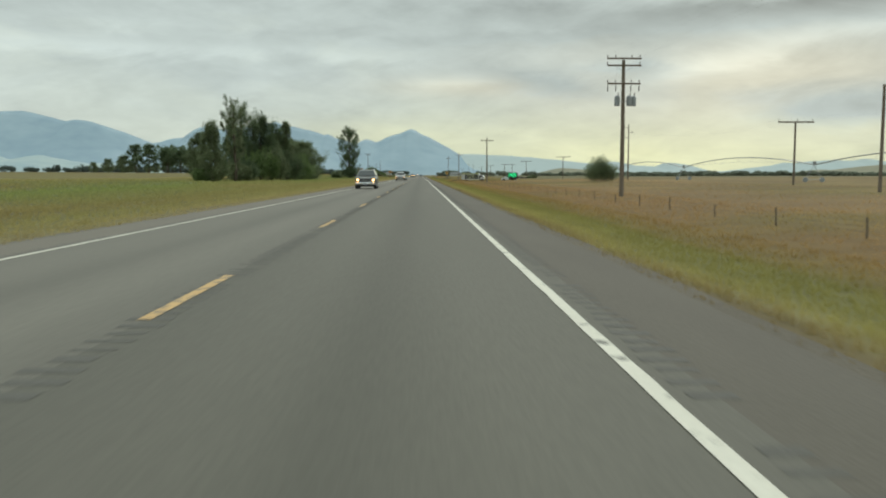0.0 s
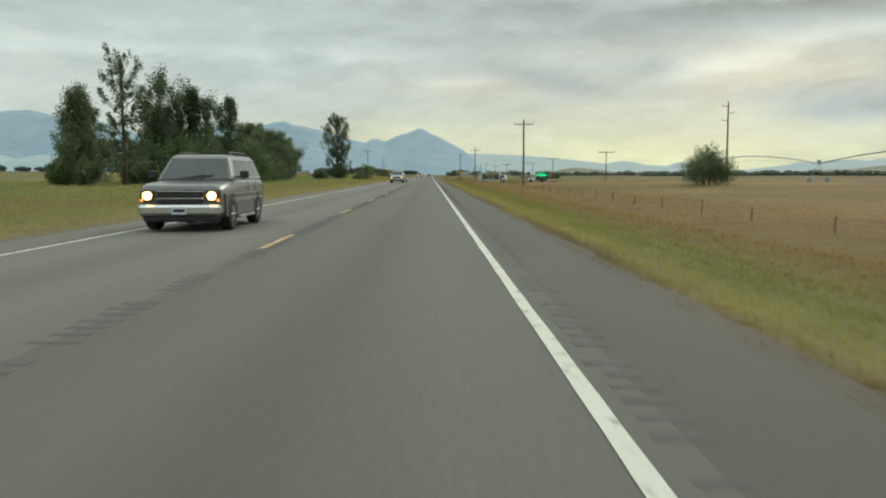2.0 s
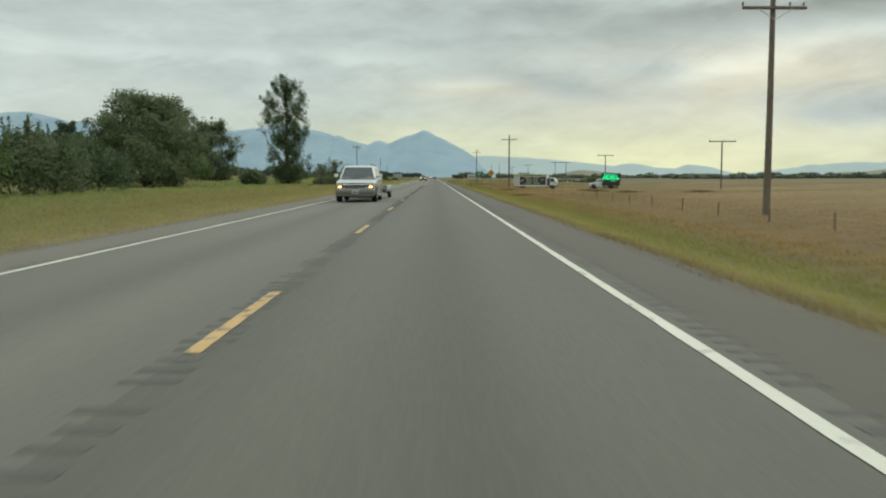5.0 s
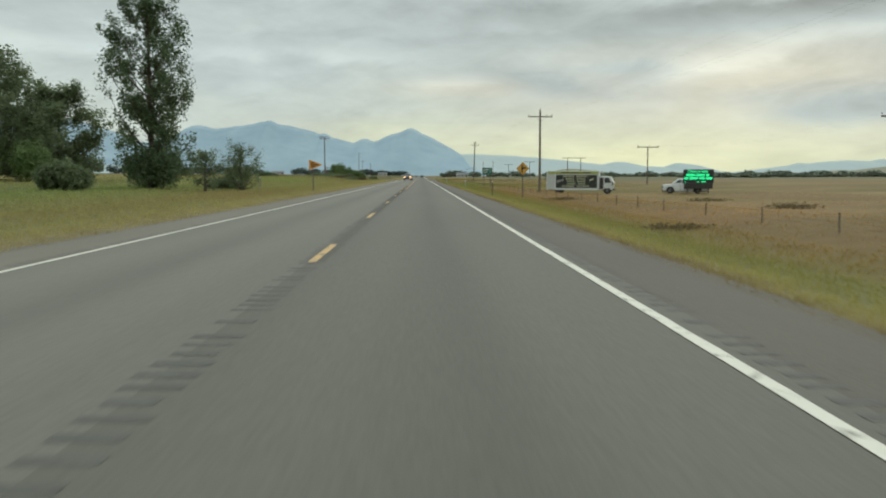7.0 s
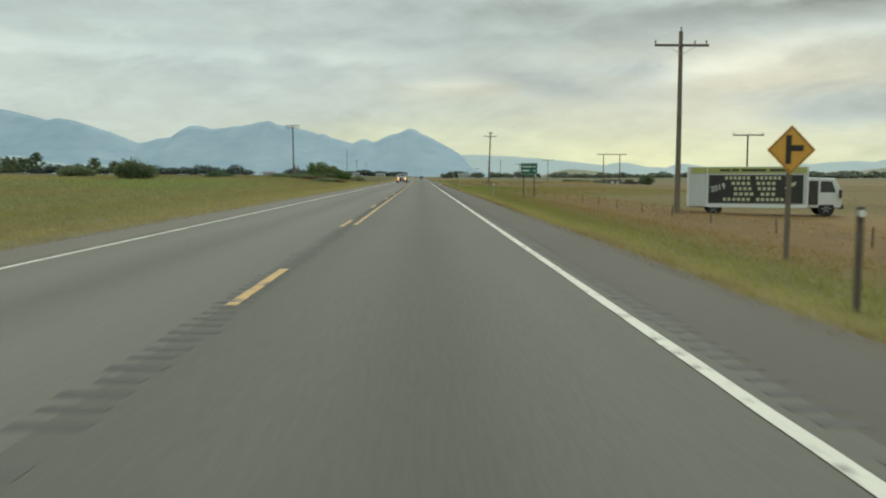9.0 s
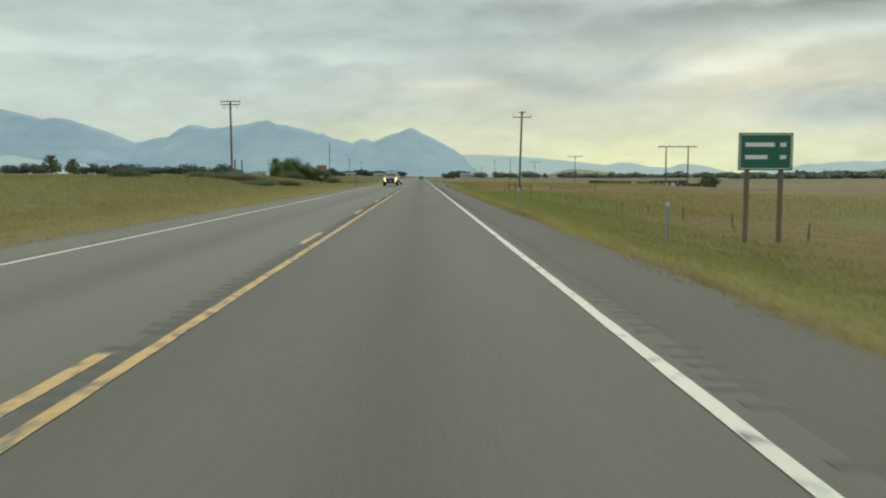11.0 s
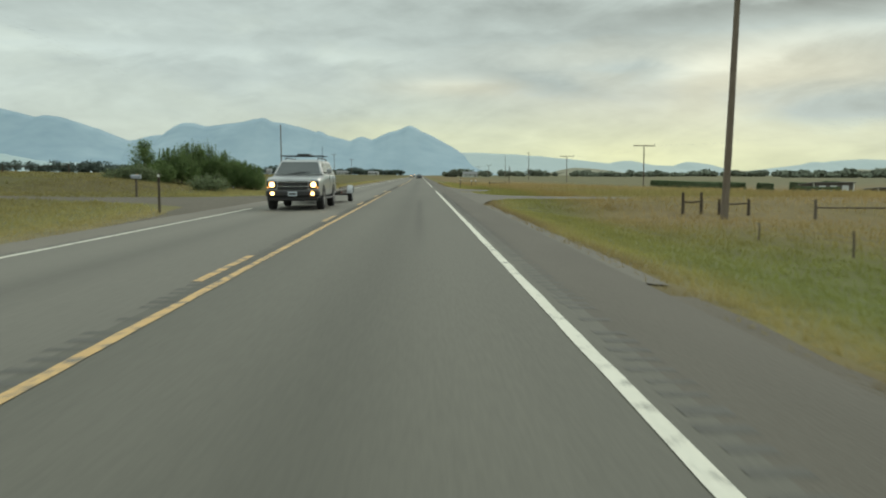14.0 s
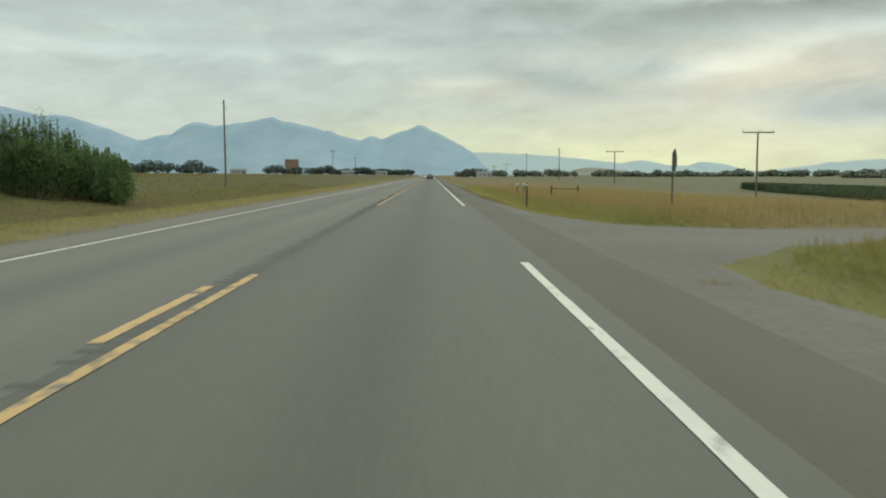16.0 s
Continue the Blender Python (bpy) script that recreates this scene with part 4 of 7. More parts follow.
# ---------- roadside fence ----------
fence = thing("wire_fence", 14.0, 20.0, 0, "field fence of grey posts and slack barbed wire", "fence")
FENCE_WIRE = material("rusty_fence_wire", (0.12, 0.09, 0.07), (0.2, 0.17, 0.14), 4, 30, 0.7, 0.5, 0)
rng = random.Random(11)
tops = []
posts_ = []
for shape_id in range(3):
    posts_.append(Shape().tube([(0, 0, -0.3), (0.01 * shape_id, 0.01, 0.3), (0.015, -0.01, 0.52 + 0.05 * shape_id)], [0.028, 0.025, 0.021 + 0.003 * shape_id], 8).mesh("fence_post", WOOD_GREY))
y = 21.2
while y < 404:
    x = 14.0 + 0.35 * math.sin(y * 0.013) - (1.3 * float(smooth_step(330, 420, y)))
    q = part("post", posts_[rng.randrange(3)], None, fence)
    q.matrix_basis = pose(x - 14.0, y - 20.0, gz(x, y), rng.uniform(-4, 4), rng.uniform(-4, 4), rng.uniform(0, 360))
    tops.append((x - 14.0, y - 20.0, gz(x, y)))
    y += 5.6 + rng.uniform(-0.7, 0.7)
for hgt in (0.18, 0.32, 0.46):
    part("wire_strand", Shape().tube([(a, b, c + hgt) for a, b, c in tops], 0.003, 4, caps=False), FENCE_WIRE, fence)


# ---------- road signs ----------
SIGN_YELLOW = material("faded_yellow_sheeting", (0.58, 0.29, 0.045), (0.70, 0.37, 0.065), 2.0, 12, 0.5, 0, 0.02)
SIGN_GREEN = material("green_sign_sheeting", (0.015, 0.10, 0.075), (0.025, 0.14, 0.10), 2, 14, 0.45, 0, 0.02)
SIGN_BLACK = material("black_sign_ink", (0.02, 0.018, 0.016), (0.04, 0.036, 0.03), 5, 20, 0.6, 0, 0)
SIGN_WHITE = material("white_sheeting", (0.62, 0.63, 0.60), (0.76, 0.77, 0.74), 3, 20, 0.5, 0, 0)
ORANGE = material("orange_sheeting", (0.62, 0.24, 0.03), (0.74, 0.32, 0.05), 2, 12, 0.5, 0, 0.02)


def plate(parent, outline, y, mat_, name="panel", thick=0.012, label=""):
    return part(name, Shape().prism(outline, y, y + thick, 1), mat_, parent, label)


gzw = gz(10.5, 262)
s = thing("warning_sign", 10.5, 262.0, gzw, "yellow diamond side-road warning sign on wooden post", "road sign")
part("post", Shape().box(-0.05, 0.05, -0.05, 0.05, -0.4, 3.02, 0.01), WOOD, s)
zc, r = 1.86 - gzw, 0.575
dia = plate(s, [(0, zc - r), (r, zc), (0, zc + r), (-r, zc)], -0.075, SIGN_YELLOW)
rb = r * 0.93
for a, b in (((0, 1), (1, 0)), ((1, 0), (0, -1)), ((0, -1), (-1, 0)), ((-1, 0), (0, 1))):
    part("border", Shape().prism([(a[0] * rb, zc + a[1] * rb), (b[0] * rb, zc + b[1] * rb), (b[0] * rb * 0.955, zc + b[1] * rb * 0.955), (a[0] * rb * 0.955, zc + a[1] * rb * 0.955)], -0.079, -0.076, 1), SIGN_BLACK, dia)
part("symbol_bar", Shape().box(-0.135, 0.0, -0.080, -0.076, zc - 0.33, zc + 0.34), SIGN_BLACK, dia)
part("symbol_arm", Shape().box(0.0, 0.29, -0.080, -0.076, zc - 0.03, zc + 0.11), SIGN_BLACK, dia)

gzp = gz(-7.5, 259.5)
s = thing("pennant_sign", -7.75, 259.2, gzp, "orange-yellow pennant-shaped road sign on wooden post", "road sign", turn=4)
part("post", Shape().box(0.28, 0.38, -0.05, 0.05, -0.4, 2.35, 0.01), WOOD, s)
pen = plate(s, [(0.0, 2.52 - gzp), (0.0, 1.76 - gzp), (0.09, 1.74 - gzp), (1.06, 2.10 - gzp), (1.06, 2.18 - gzp), (0.09, 2.54 - gzp)], -0.075, ORANGE)
for z0, w0, w1 in ((2.30, 0.14, 0.44), (2.15, 0.14, 0.80), (2.0, 0.14, 0.50)):
    part("text_bar", Shape().box(w0, w1, -0.080, -0.076, z0 - gzp - 0.045, z0 - gzp + 0.045), SIGN_BLACK, pen)

gzs = gz(12.1, 320.6)
s = thing("guide_sign", 12.1, 320.6, gzs, "green roadside guide sign on two wooden posts", "road sign")
for x in (-0.5, 0.5):
    part("post", Shape().box(x - 0.06, x + 0.06, -0.06, 0.06, -0.4, 2.4 - gzs, 0.01), WOOD, s)
g = plate(s, [(-0.8, 1.42 - gzs), (0.8, 1.42 - gzs), (0.8, 2.5 - gzs), (-0.8, 2.5 - gzs)], -0.09, SIGN_GREEN)
for x0, x1, z0, z1 in ((-0.76, 0.76, 2.44, 2.46), (-0.76, 0.76, 1.46, 1.48), (-0.76, -0.74, 1.46, 2.46), (0.74, 0.76, 1.46, 2.46)):
    part("border", Shape().box(x0, x1, -0.095, -0.091, z0 - gzs, z1 - gzs), SIGN_WHITE, g)
for x0, x1, z0 in ((-0.6, 0.25, 2.16), (-0.6, 0.05, 1.80), (0.42, 0.6, 2.16), (0.42, 0.6, 1.80)):
    part("text_bar", Shape().box(x0, x1, -0.096, -0.091, z0 - gzs - 0.06, z0 - gzs + 0.06), SIGN_WHITE, g)

# slim reflector posts
def delineator(x, y, label, brown=False, tall=1.15):
    z = gz(x, y)
    d = thing("delineator_post", x, y, z, label, "delineator")
    part("post", Shape().prism([(-0.04, -0.02), (-0.025, 0.0), (0.025, 0.0), (0.04, -0.02), (0.04, 0.012), (-0.04, 0.012)], -0.2, tall, 2), WOOD_GREY if brown else STEEL, d)
    part("reflector", Shape().lathe([(0.045, 0), (0.045, 0.012), (0.03, 0.016)], 12, 1, (0, -0.045, tall - 0.08)), SIGN_WHITE, d, "round white reflector")


delineator(-12.5, 262.5, "slim steel reflector post in verge grass")
delineator(7.0, 252.4, "slim dark reflector post in verge grass", True, 1.25)
delineator(-6.4, 403.5, "slim brown reflector post beside driveway", True, 1.35)
delineator(6.9, 466.5, "slim brown reflector post beside side road", True, 1.2)
delineator(-17.4, 463.0, "slim orange-brown reflector post in verge", True, 1.0)
delineator(5.95, 329.3, "slim steel reflector post at the road edge", False, 0.98)
delineator(8.5, 318.0, "slim steel reflector post in verge grass")


# ---------- mailboxes, gate and rails ----------
def mailbox(x, y, label, body_mat, turn=0.0):
    z = gz(x, y)
    m = thing("mailbox", x, y, z, label, "mailbox", turn=turn)
    part("post", Shape().box(-0.05, 0.05, -0.05, 0.05, -0.3, 0.98, 0.008), WOOD_GREY, m)
    arch = [(-0.09, 0.98), (0.09, 0.98), (0.09, 1.11)] + [(0.09 * math.cos(t), 1.11 + 0.09 * math.sin(t)) for t in np.linspace(0.3, 2.84, 7)] + [(-0.09, 1.11)]
    b = part("box", Shape().prism(arch, -0.24, 0.26, 1), body_mat, m)
    part("door", Shape().prism([(a * 1.04, 1.1 + (c - 1.1) * 1.04) for a, c in arch], -0.255, -0.242, 1), body_mat, b)
    part("flag", Shape().box(0.095, 0.103, -0.05, 0.05, 1.05, 1.24), ORANGE, m, "small red-orange flag")


BOX_WHITE = material("white_enamel", (0.55, 0.55, 0.53), (0.72, 0.72, 0.70), 3, 20, 0.4, 0, 0.02)
BOX_GREY = material("grey_enamel", (0.22, 0.24, 0.27), (0.33, 0.35, 0.38), 3, 20, 0.4, 0.2, 0.02)
mailbox(10.6, 506.0, "white mailbox on a wooden post", BOX_WHITE)
mailbox(11.3, 506.4, "white mailbox on a wooden post", BOX_WHITE)
mailbox(-12.9, 420.2, "dull grey mailbox on a wooden post", BOX_GREY, 90)


POST_DARK = material("dark_creosoted_post", (0.040, 0.030, 0.022), (0.095, 0.072, 0.052), 2, 16, 0.9, bump=0.4, stretch=(1, 1, 0.2))


def rail_gate(x, y, length, label, turn=0.0, rails=(0.72,), tall=1.0, wood=POST_DARK):
    g_ = thing("rail_fence", x, y, gz(x, y), label, "fence", turn=turn)
    for k in (0, 1.0):
        part("post", Shape().tube([(length * k, 0, -0.3), (length * k + 0.01, 0, tall * 0.5), (length * k, 0.01, tall)], [0.075, 0.07, 0.06], 9), wood, g_)
    for r_ in rails:
        part("rail", Shape().tube([(0, 0, r_), (length * 0.5, 0.02, r_ - 0.03), (length, 0, r_ + 0.01)], 0.035, 8), wood, g_)


rail_gate(13.0, 500.0, 2.4, "dark wooden rail panel between field posts", 4)
rail_gate(14.55, 412.7, 0.85, "dark wooden brace panel at the fence corner", 0, (0.62,), 1.05)
rail_gate(20.4, 412.0, 6.4, "weathered grey gateway posts with one long rail", 4, (0.58,), 0.95, WOOD_GREY)
rail_gate(16.2, 412.6, 1.4, "low dark wooden brace rail beside a pole", 3, (0.55,), 0.75)
rail_gate(-41.0, 462.0, 6.5, "grey wooden rail fence beside driveway", 8)

# stop sign for the side road, seen from its edge
SIGN_DULL = material("weathered_sign_back", (0.085, 0.10, 0.092), (0.14, 0.155, 0.145), 3, 20, 0.6, 0.2, 0)
SIGN_RED = material("red_sign_sheeting", (0.40, 0.02, 0.02), (0.50, 0.035, 0.03), 2, 14, 0.45, 0, 0.02)
zs = gz(11.5, 458.6)
s = thing("stop_sign", 11.5, 458.6, zs, "octagonal stop sign facing the side road on steel post", "road sign", turn=-5)
part("post", Shape().box(-0.025, 0.025, -0.03, 0.03, -0.4, 2.1 - zs, 0.006), WOOD_GREY, s)
octa = [(0.45 * math.cos(a), 1.80 - zs + 0.45 * math.sin(a)) for a in [math.pi / 8 + k * math.pi / 4 for k in range(8)]]
op = part("panel", Shape().prism(octa, 0.055, 0.067, 0), SIGN_DULL, s, "dull metal back of an octagonal sign")
part("face", Shape().prism([(a * 0.97, 1.80 - zs + (b - 1.80 + zs) * 0.97) for a, b in octa], 0.068, 0.072, 0), SIGN_RED, op, "red octagonal sign face")

lit = tagged(new("roadside_litter", Shape().box(-0.16, 0.16, -0.05, 0.05, 0, 0.02, 0.004).mesh("roadside_litter", SIGN_WHITE)), "flat white scrap lying on the road shoulder", "litter")
lit.matrix_basis = pose(4.95, 373.5, surf(4.95) + 0.004, 0, 0, 8)


# ---------- trees and bushes ----------
def leaf_cloud(name, centres, size, mat_, rng, flat=0.55, facing=None):
    """Many small leaf sprays as separate quads. facing: the way that each turns to the light, about which it scatters."""
    n = len(centres)

    def unit(v):
        return v / np.maximum(np.linalg.norm(v, axis=1), 1e-6)[:, None]
    nrm = unit(rng.normal(size=(n, 3)) * (1.0 if facing is None else 0.75) + (0 if facing is None else facing))
    a = unit(np.cross(nrm, rng.normal(size=(n, 3))))
    b = np.cross(nrm, a)
    s = size * rng.uniform(0.55, 1.25, n)[:, None]
    v = np.stack([centres - a * s, centres + b * s * flat, centres + a * s, centres - b * s * flat], 1)
    return quick_mesh(name, v.reshape(-1, 3), np.arange(n * 4).reshape(n, 4), mat_)


def outward(pts, centre, up=0.55):
    """From a crown's middle to each leaf, tipped towards the sky."""
    d = pts - np.asarray(centre, dtype=float)
    return d / np.maximum(np.linalg.norm(d, axis=1), 1e-6)[:, None] + np.array([0, 0, up])


PROFILES = {
    "column": lambda t: 0.70 + 0.38 * math.sin(math.pi * min(1, t * 1.05)) - 0.42 * max(0, t - 0.75) / 0.25,
    "round": lambda t: math.sqrt(max(0.06, 1 - (2 * t - 0.80) ** 2)) if t < 0.90 else 0.42,
    "head": lambda t: 0.72 + 0.10 * math.sin(8 * t) if t < 0.5 else (0.78 + 0.9 * (t - 0.5) if t < 0.74 else (1.0 if t < 0.9 else 0.7)),
    "spire": lambda t: 1.08 - 0.86 * t,
    "broom": lambda t: 0.45 + 0.7 * t if t < 0.8 else 1.0 - 1.6 * (t - 0.8),
    "waisted": lambda t: 0.74 + 0.10 * math.sin(9 * t) if t < 0.30 else (0.52 if t < 0.42 else (1.0 - 0.10 * math.cos(8 * t) if t < 0.85 else 0.62)),
}


def tree(x, y, h, w, seed, leaf, label, profile="round", base=0.15, limbs=26, leaves=5200, size=0.24, clump=0.10, gaps=0.25, name="tree", group=""):
    """A tapered trunk with rising limbs that fork into twigs; every twig ends in a small tuft of leaf sprays, with gaps between the tufts."""
    rng = np.random.default_rng(seed)
    root = thing(name, x, y, gz(x, y) - 0.05, label, "tree", group)
    s = Shape()
    r0 = 0.08 + h * 0.013
    bend = rng.uniform(-0.03, 0.03, 2) * h
    upright = profile in ("column", "spire", "waisted", "head")

    def on_trunk(t):
        return Vector((bend[0] * t * t, bend[1] * t * t, h * 0.96 * t))
    ts = np.linspace(0, 1, 7)
    s.tube([on_trunk(t) - Vector((0, 0, 0.2 * (t == 0))) for t in ts], [r0 * 1.3] + [r0 * (1 - 0.92 * t) + 0.015 for t in ts[1:]], 9)
    tufts = [(on_trunk(t) + Vector((*rng.normal(0, 0.035 * w, 2), 0)), 1.0) for t in np.linspace(0.62, 0.99, 14)]
    for k in range(limbs):
        tt = ((k + rng.uniform(0.1, 0.9)) / limbs) ** 0.78
        ang = k * 2.39996 + rng.uniform(-0.5, 0.5)
        L = 0.5 * w * PROFILES[profile](tt) * rng.uniform(0.70, 1.08)
        tip_z = h * (base + (0.97 - base) * tt)
        rise = L * (rng.uniform(0.9, 1.6) if upright else rng.uniform(0.35, 0.9))
        t0 = max(base * 0.6, min(0.93, (tip_z - rise) / (h * 0.96)))
        st = on_trunk(t0)
        d = Vector((math.cos(ang), math.sin(ang), 0))
        rise = tip_z - st.z
        pts = [st, st + d * L * 0.45 + Vector((0, 0, rise * 0.35)), st + d * L * 0.8 + Vector((rng.normal(0, 0.08), rng.normal(0, 0.08), rise * 0.72)), st + d * L + Vector((0, 0, rise))]
        lr = max(0.018, r0 * 0.40 * (1 - tt * 0.75))
        s.tube(pts, [lr, lr * 0.7, lr * 0.4, 0.010], 6)
        tufts.append((pts[3], 0.9))
        for q in range(5):
            f = rng.uniform(0.35, 1.0)
            m_ = pts[0].lerp(pts[1], f * 2) if f < 0.5 else pts[1].lerp(pts[3], f * 2 - 1)
            a2 = ang + rng.uniform(-1.3, 1.3)
            e_ = m_ + Vector((math.cos(a2), math.sin(a2), rng.uniform(0.2, 1.4) if upright else rng.uniform(-0.3, 0.8))) * (0.22 * L + 0.25) * rng.uniform(0.6, 1.2)
            if q < 3:
                s.tube([m_, e_], [lr * 0.35, 0.008], 4)
            if rng.random() > gaps:
                tufts.append((e_, rng.uniform(0.7, 1.2)))
    part("trunk", s, BARK, root, "", True)
    if y < 320:
        leaves, size = int(leaves * 2.7), size * 0.62
    wts = np.array([k for _, k in tufts]) * rng.uniform(0.5, 1.5, len(tufts))
    cnt = rng.multinomial(leaves, wts / wts.sum())
    sig = clump * w * 0.74
    tall_ = 1.45 if upright else 0.85
    pts = []
    for (c, k), n in zip(tufts, cnt):
        sg = sig * k * rng.uniform(0.6, 1.25)
        pts.append(np.array(c) + np.clip(rng.normal(size=(n, 3)), -1.7, 1.7) * np.array([sg, sg, sg * tall_]))
    pts = np.concatenate(pts)
    pts = pts[pts[:, 2] > 0.12]
    part("crown", leaf_cloud("crown", pts, size, leaf, rng, facing=outward(pts, (0, 0, h * 0.5))), None, root)
    return root


def bush(x, y, w, h, seed, leaf, label, leaves=2600, size=0.16, deep=None, lobes=7, name="bush", spiky=0.0, group=""):
    """Several stems from the ground, each ending in a lobe of leaves; the outline is uneven."""
    rng = np.random.default_rng(seed)
    root = thing(name, x, y, gz(x, y) - 0.05, label, "bush", group)
    leaves, size = int(leaves * 1.8), size * 0.72
    deep = deep or w
    pts = []
    for k in range(lobes):
        fx = (k + 0.5) / lobes * 2 - 1
        px, py = 0.5 * w * fx * 0.86 + rng.normal(0, w * 0.03), rng.uniform(-0.33, 0.33) * deep
        hh = h * (1 - 0.32 * fx * fx) * rng.uniform(0.78, 1.02)
        top = Vector((px, py, hh * 0.82))
        part("stem", Shape().tube([(px * 0.6, py * 0.6, -0.1), (px * 0.85, py * 0.85, hh * 0.4), top], [0.05, 0.035, 0.012], 6), BARK, root)
        n = int(leaves / lobes)
        u = rng.normal(size=(n, 3))
        u /= np.linalg.norm(u, axis=1)[:, None]
        rad = rng.random(n)[:, None] ** 0.45
        lw = w / lobes * 1.5 + 0.25
        c = u * rad * np.array([lw, max(lw, deep * 0.3), hh * 0.5]) * (1 + 0.22 * np.sin(u[:, :1] * 7 + k) * np.sin(u[:, 2:] * 5))
        pts.append(c + np.array([px, py, hh * 0.5]))
        for q in range(5 if spiky else 0):       # leafy upright shoots
            sx, sy = px + rng.normal(0, lw * 0.45), py + rng.normal(0, lw * 0.4)
            z0, z1 = hh * 0.45, hh * (0.92 + spiky * rng.uniform(0.1, 0.9))
            part("stem", Shape().tube([(sx, sy, z0), (sx + rng.normal(0, 0.05), sy, z1)], [0.02, 0.006], 5), BARK, root)
            t = rng.random((n // 9, 1))
            pts.append(np.array([sx, sy, z0]) + t * np.array([0, 0, z1 - z0]) + rng.normal(size=(n // 9, 3)) * np.array([0.16, 0.16, 0.08]) * (1.15 - t))
    pts = np.concatenate(pts)
    pts = pts[pts[:, 2] > 0.03]
    part("foliage", leaf_cloud("foliage", pts, size, leaf, rng, facing=outward(pts, (0, 0, h * 0.3))), None, root)
    return root


GROVE = "grove of trees beside the road"
tree(-32.4, 137.0, 9.8, 5.4, 1, LEAF_OLIVE, "broad conical grey-green tree at the grove's end", "spire", 0.05, 46, 6400, 0.19, 0.085, 0.10, group=GROVE)
tree(-29.7, 142.3, 14.6, 4.6, 2, LEAF_OLIVE, "tall sparse cottonwood with airy see-through crown", "head", 0.10, 34, 3000, 0.20, 0.056, 0.48, group=GROVE)
tree(-33.4, 166.2, 14.9, 7.0, 3, LEAF_DARK, "tall dark dense cottonwood in roadside grove", "head", 0.10, 46, 9000, 0.22, 0.085, 0.08, group=GROVE)
tree(-30.4, 168.0, 13.0, 5.4, 4, LEAF_DARK, "dark narrow cottonwood in roadside grove", "spire", 0.08, 38, 7200, 0.21, 0.085, 0.12, group=GROVE)
tree(-28.6, 170.5, 12.2, 5.6, 5, LEAF_DARK, "dark narrow cottonwood with ragged top", "column", 0.08, 34, 6400, 0.21, 0.080, 0.18, group=GROVE)
tree(-26.1, 174.0, 12.5, 4.6, 6, LEAF_OLIVE, "slim cottonwood with thin feathery top", "spire", 0.08, 34, 5200, 0.20, 0.080, 0.28, group=GROVE)
tree(-38.0, 152.0, 9.0, 6.0, 7, LEAF_OLIVE, "grey-green tree at the back of the grove", "round", 0.08, 30, 5000, 0.24, 0.09, 0.2, group=GROVE)
tree(-38.5, 181.0, 11.5, 7.0, 8, LEAF_DARK, "dark broad tree at the back of the grove", "round", 0.06, 34, 6200, 0.26, 0.09, 0.12, group=GROVE)
tree(-31.2, 229.0, 10.6, 13.0, 9, LEAF_OLIVE, "broad round-crowned tree behind the grove", "round", 0.05, 60, 11000, 0.30, 0.062, 0.08, group=GROVE)
SHRUBS = "thick shrubs along the grove"
for k, (x, y, w, h) in enumerate([(-30.6, 155, 5.0, 4.6), (-28.6, 159, 5.5, 6.6), (-27.2, 165, 6.0, 7.2), (-25.6, 171, 6.0, 7.0), (-24.6, 179, 6.0, 6.0), (-24.8, 189, 6.0, 5.0), (-26.0, 200, 7.0, 4.4), (-33.5, 138, 4.0, 2.6), (-30.0, 147, 3.2, 3.4)]):
    bush(x, y, w, h, 30 + k, (LEAF_DARK, LEAF_WILLOW, LEAF_OLIVE)[k % 3], "thick green shrub growing under the grove", 4200, 0.18, spiky=0.16, group=SHRUBS)
tree(-20.0, 257.0, 16.0, 6.3, 12, LEAF_DARK, "tall lone cottonwood with open ragged upper crown", "waisted", 0.07, 70, 9600, 0.20, 0.062, 0.20)
bush(-19.8, 256.4, 4.4, 4.4, 13, LEAF_DARK, "dark suckers round the foot of a cottonwood", 3600, 0.18, 4.0)
WILLOWS = "old willows beyond the roadside field"
tree(-47.2, 284.0, 14.8, 15.6, 14, LEAF_OLIVE, "broad old willow with wide rounded crown", "round", 0.06, 90, 15000, 0.32, 0.050, 0.12, name="willow_tree", group=WILLOWS)
tree(-37.8, 281.0, 10.5, 9.0, 15, LEAF_OLIVE, "rounded willow with dense dull green crown", "round", 0.04, 48, 9000, 0.27, 0.075, 0.08, name="willow_tree", group=WILLOWS)
tree(-55.0, 282.0, 11.0, 7.0, 16, LEAF_OLIVE, "rounded willow with dense dull green crown", "round", 0.06, 44, 8000, 0.28, 0.075, 0.12, name="willow_tree", group=WILLOWS)
tree(-64.5, 284.0, 10.6, 5.6, 17, LEAF_DARK, "dark rounded tree beside old willows", "round", 0.20, 30, 5000, 0.27, 0.085, 0.12, name="willow_tree", group=WILLOWS)
for k, (x, y, w, h, lf) in enumerate([(-43.0, 272, 6, 5.2, 1), (-51, 270, 7, 5.0, 1), (-58, 268, 7, 4.8, 1), (-38.0, 275, 4.5, 5.0, 1), (-64, 269, 8, 4.6, 1), (-70, 274, 8, 4.6, 1), (-23.0, 247, 3.0, 2.5, 2), (-15.2, 262, 2.6, 1.3, 2),
                                      (-31.7, 339, 4.2, 2.6, 2), (-41.6, 420, 5.0, 2.2, 0), (-52, 372, 5, 2.2, 2)]):
    bush(x, y, w, h, 60 + k, (LEAF_DARK, LEAF_WILLOW, LEAF_OLIVE)[lf], "rounded green shrub standing in the field", 3000, 0.19)
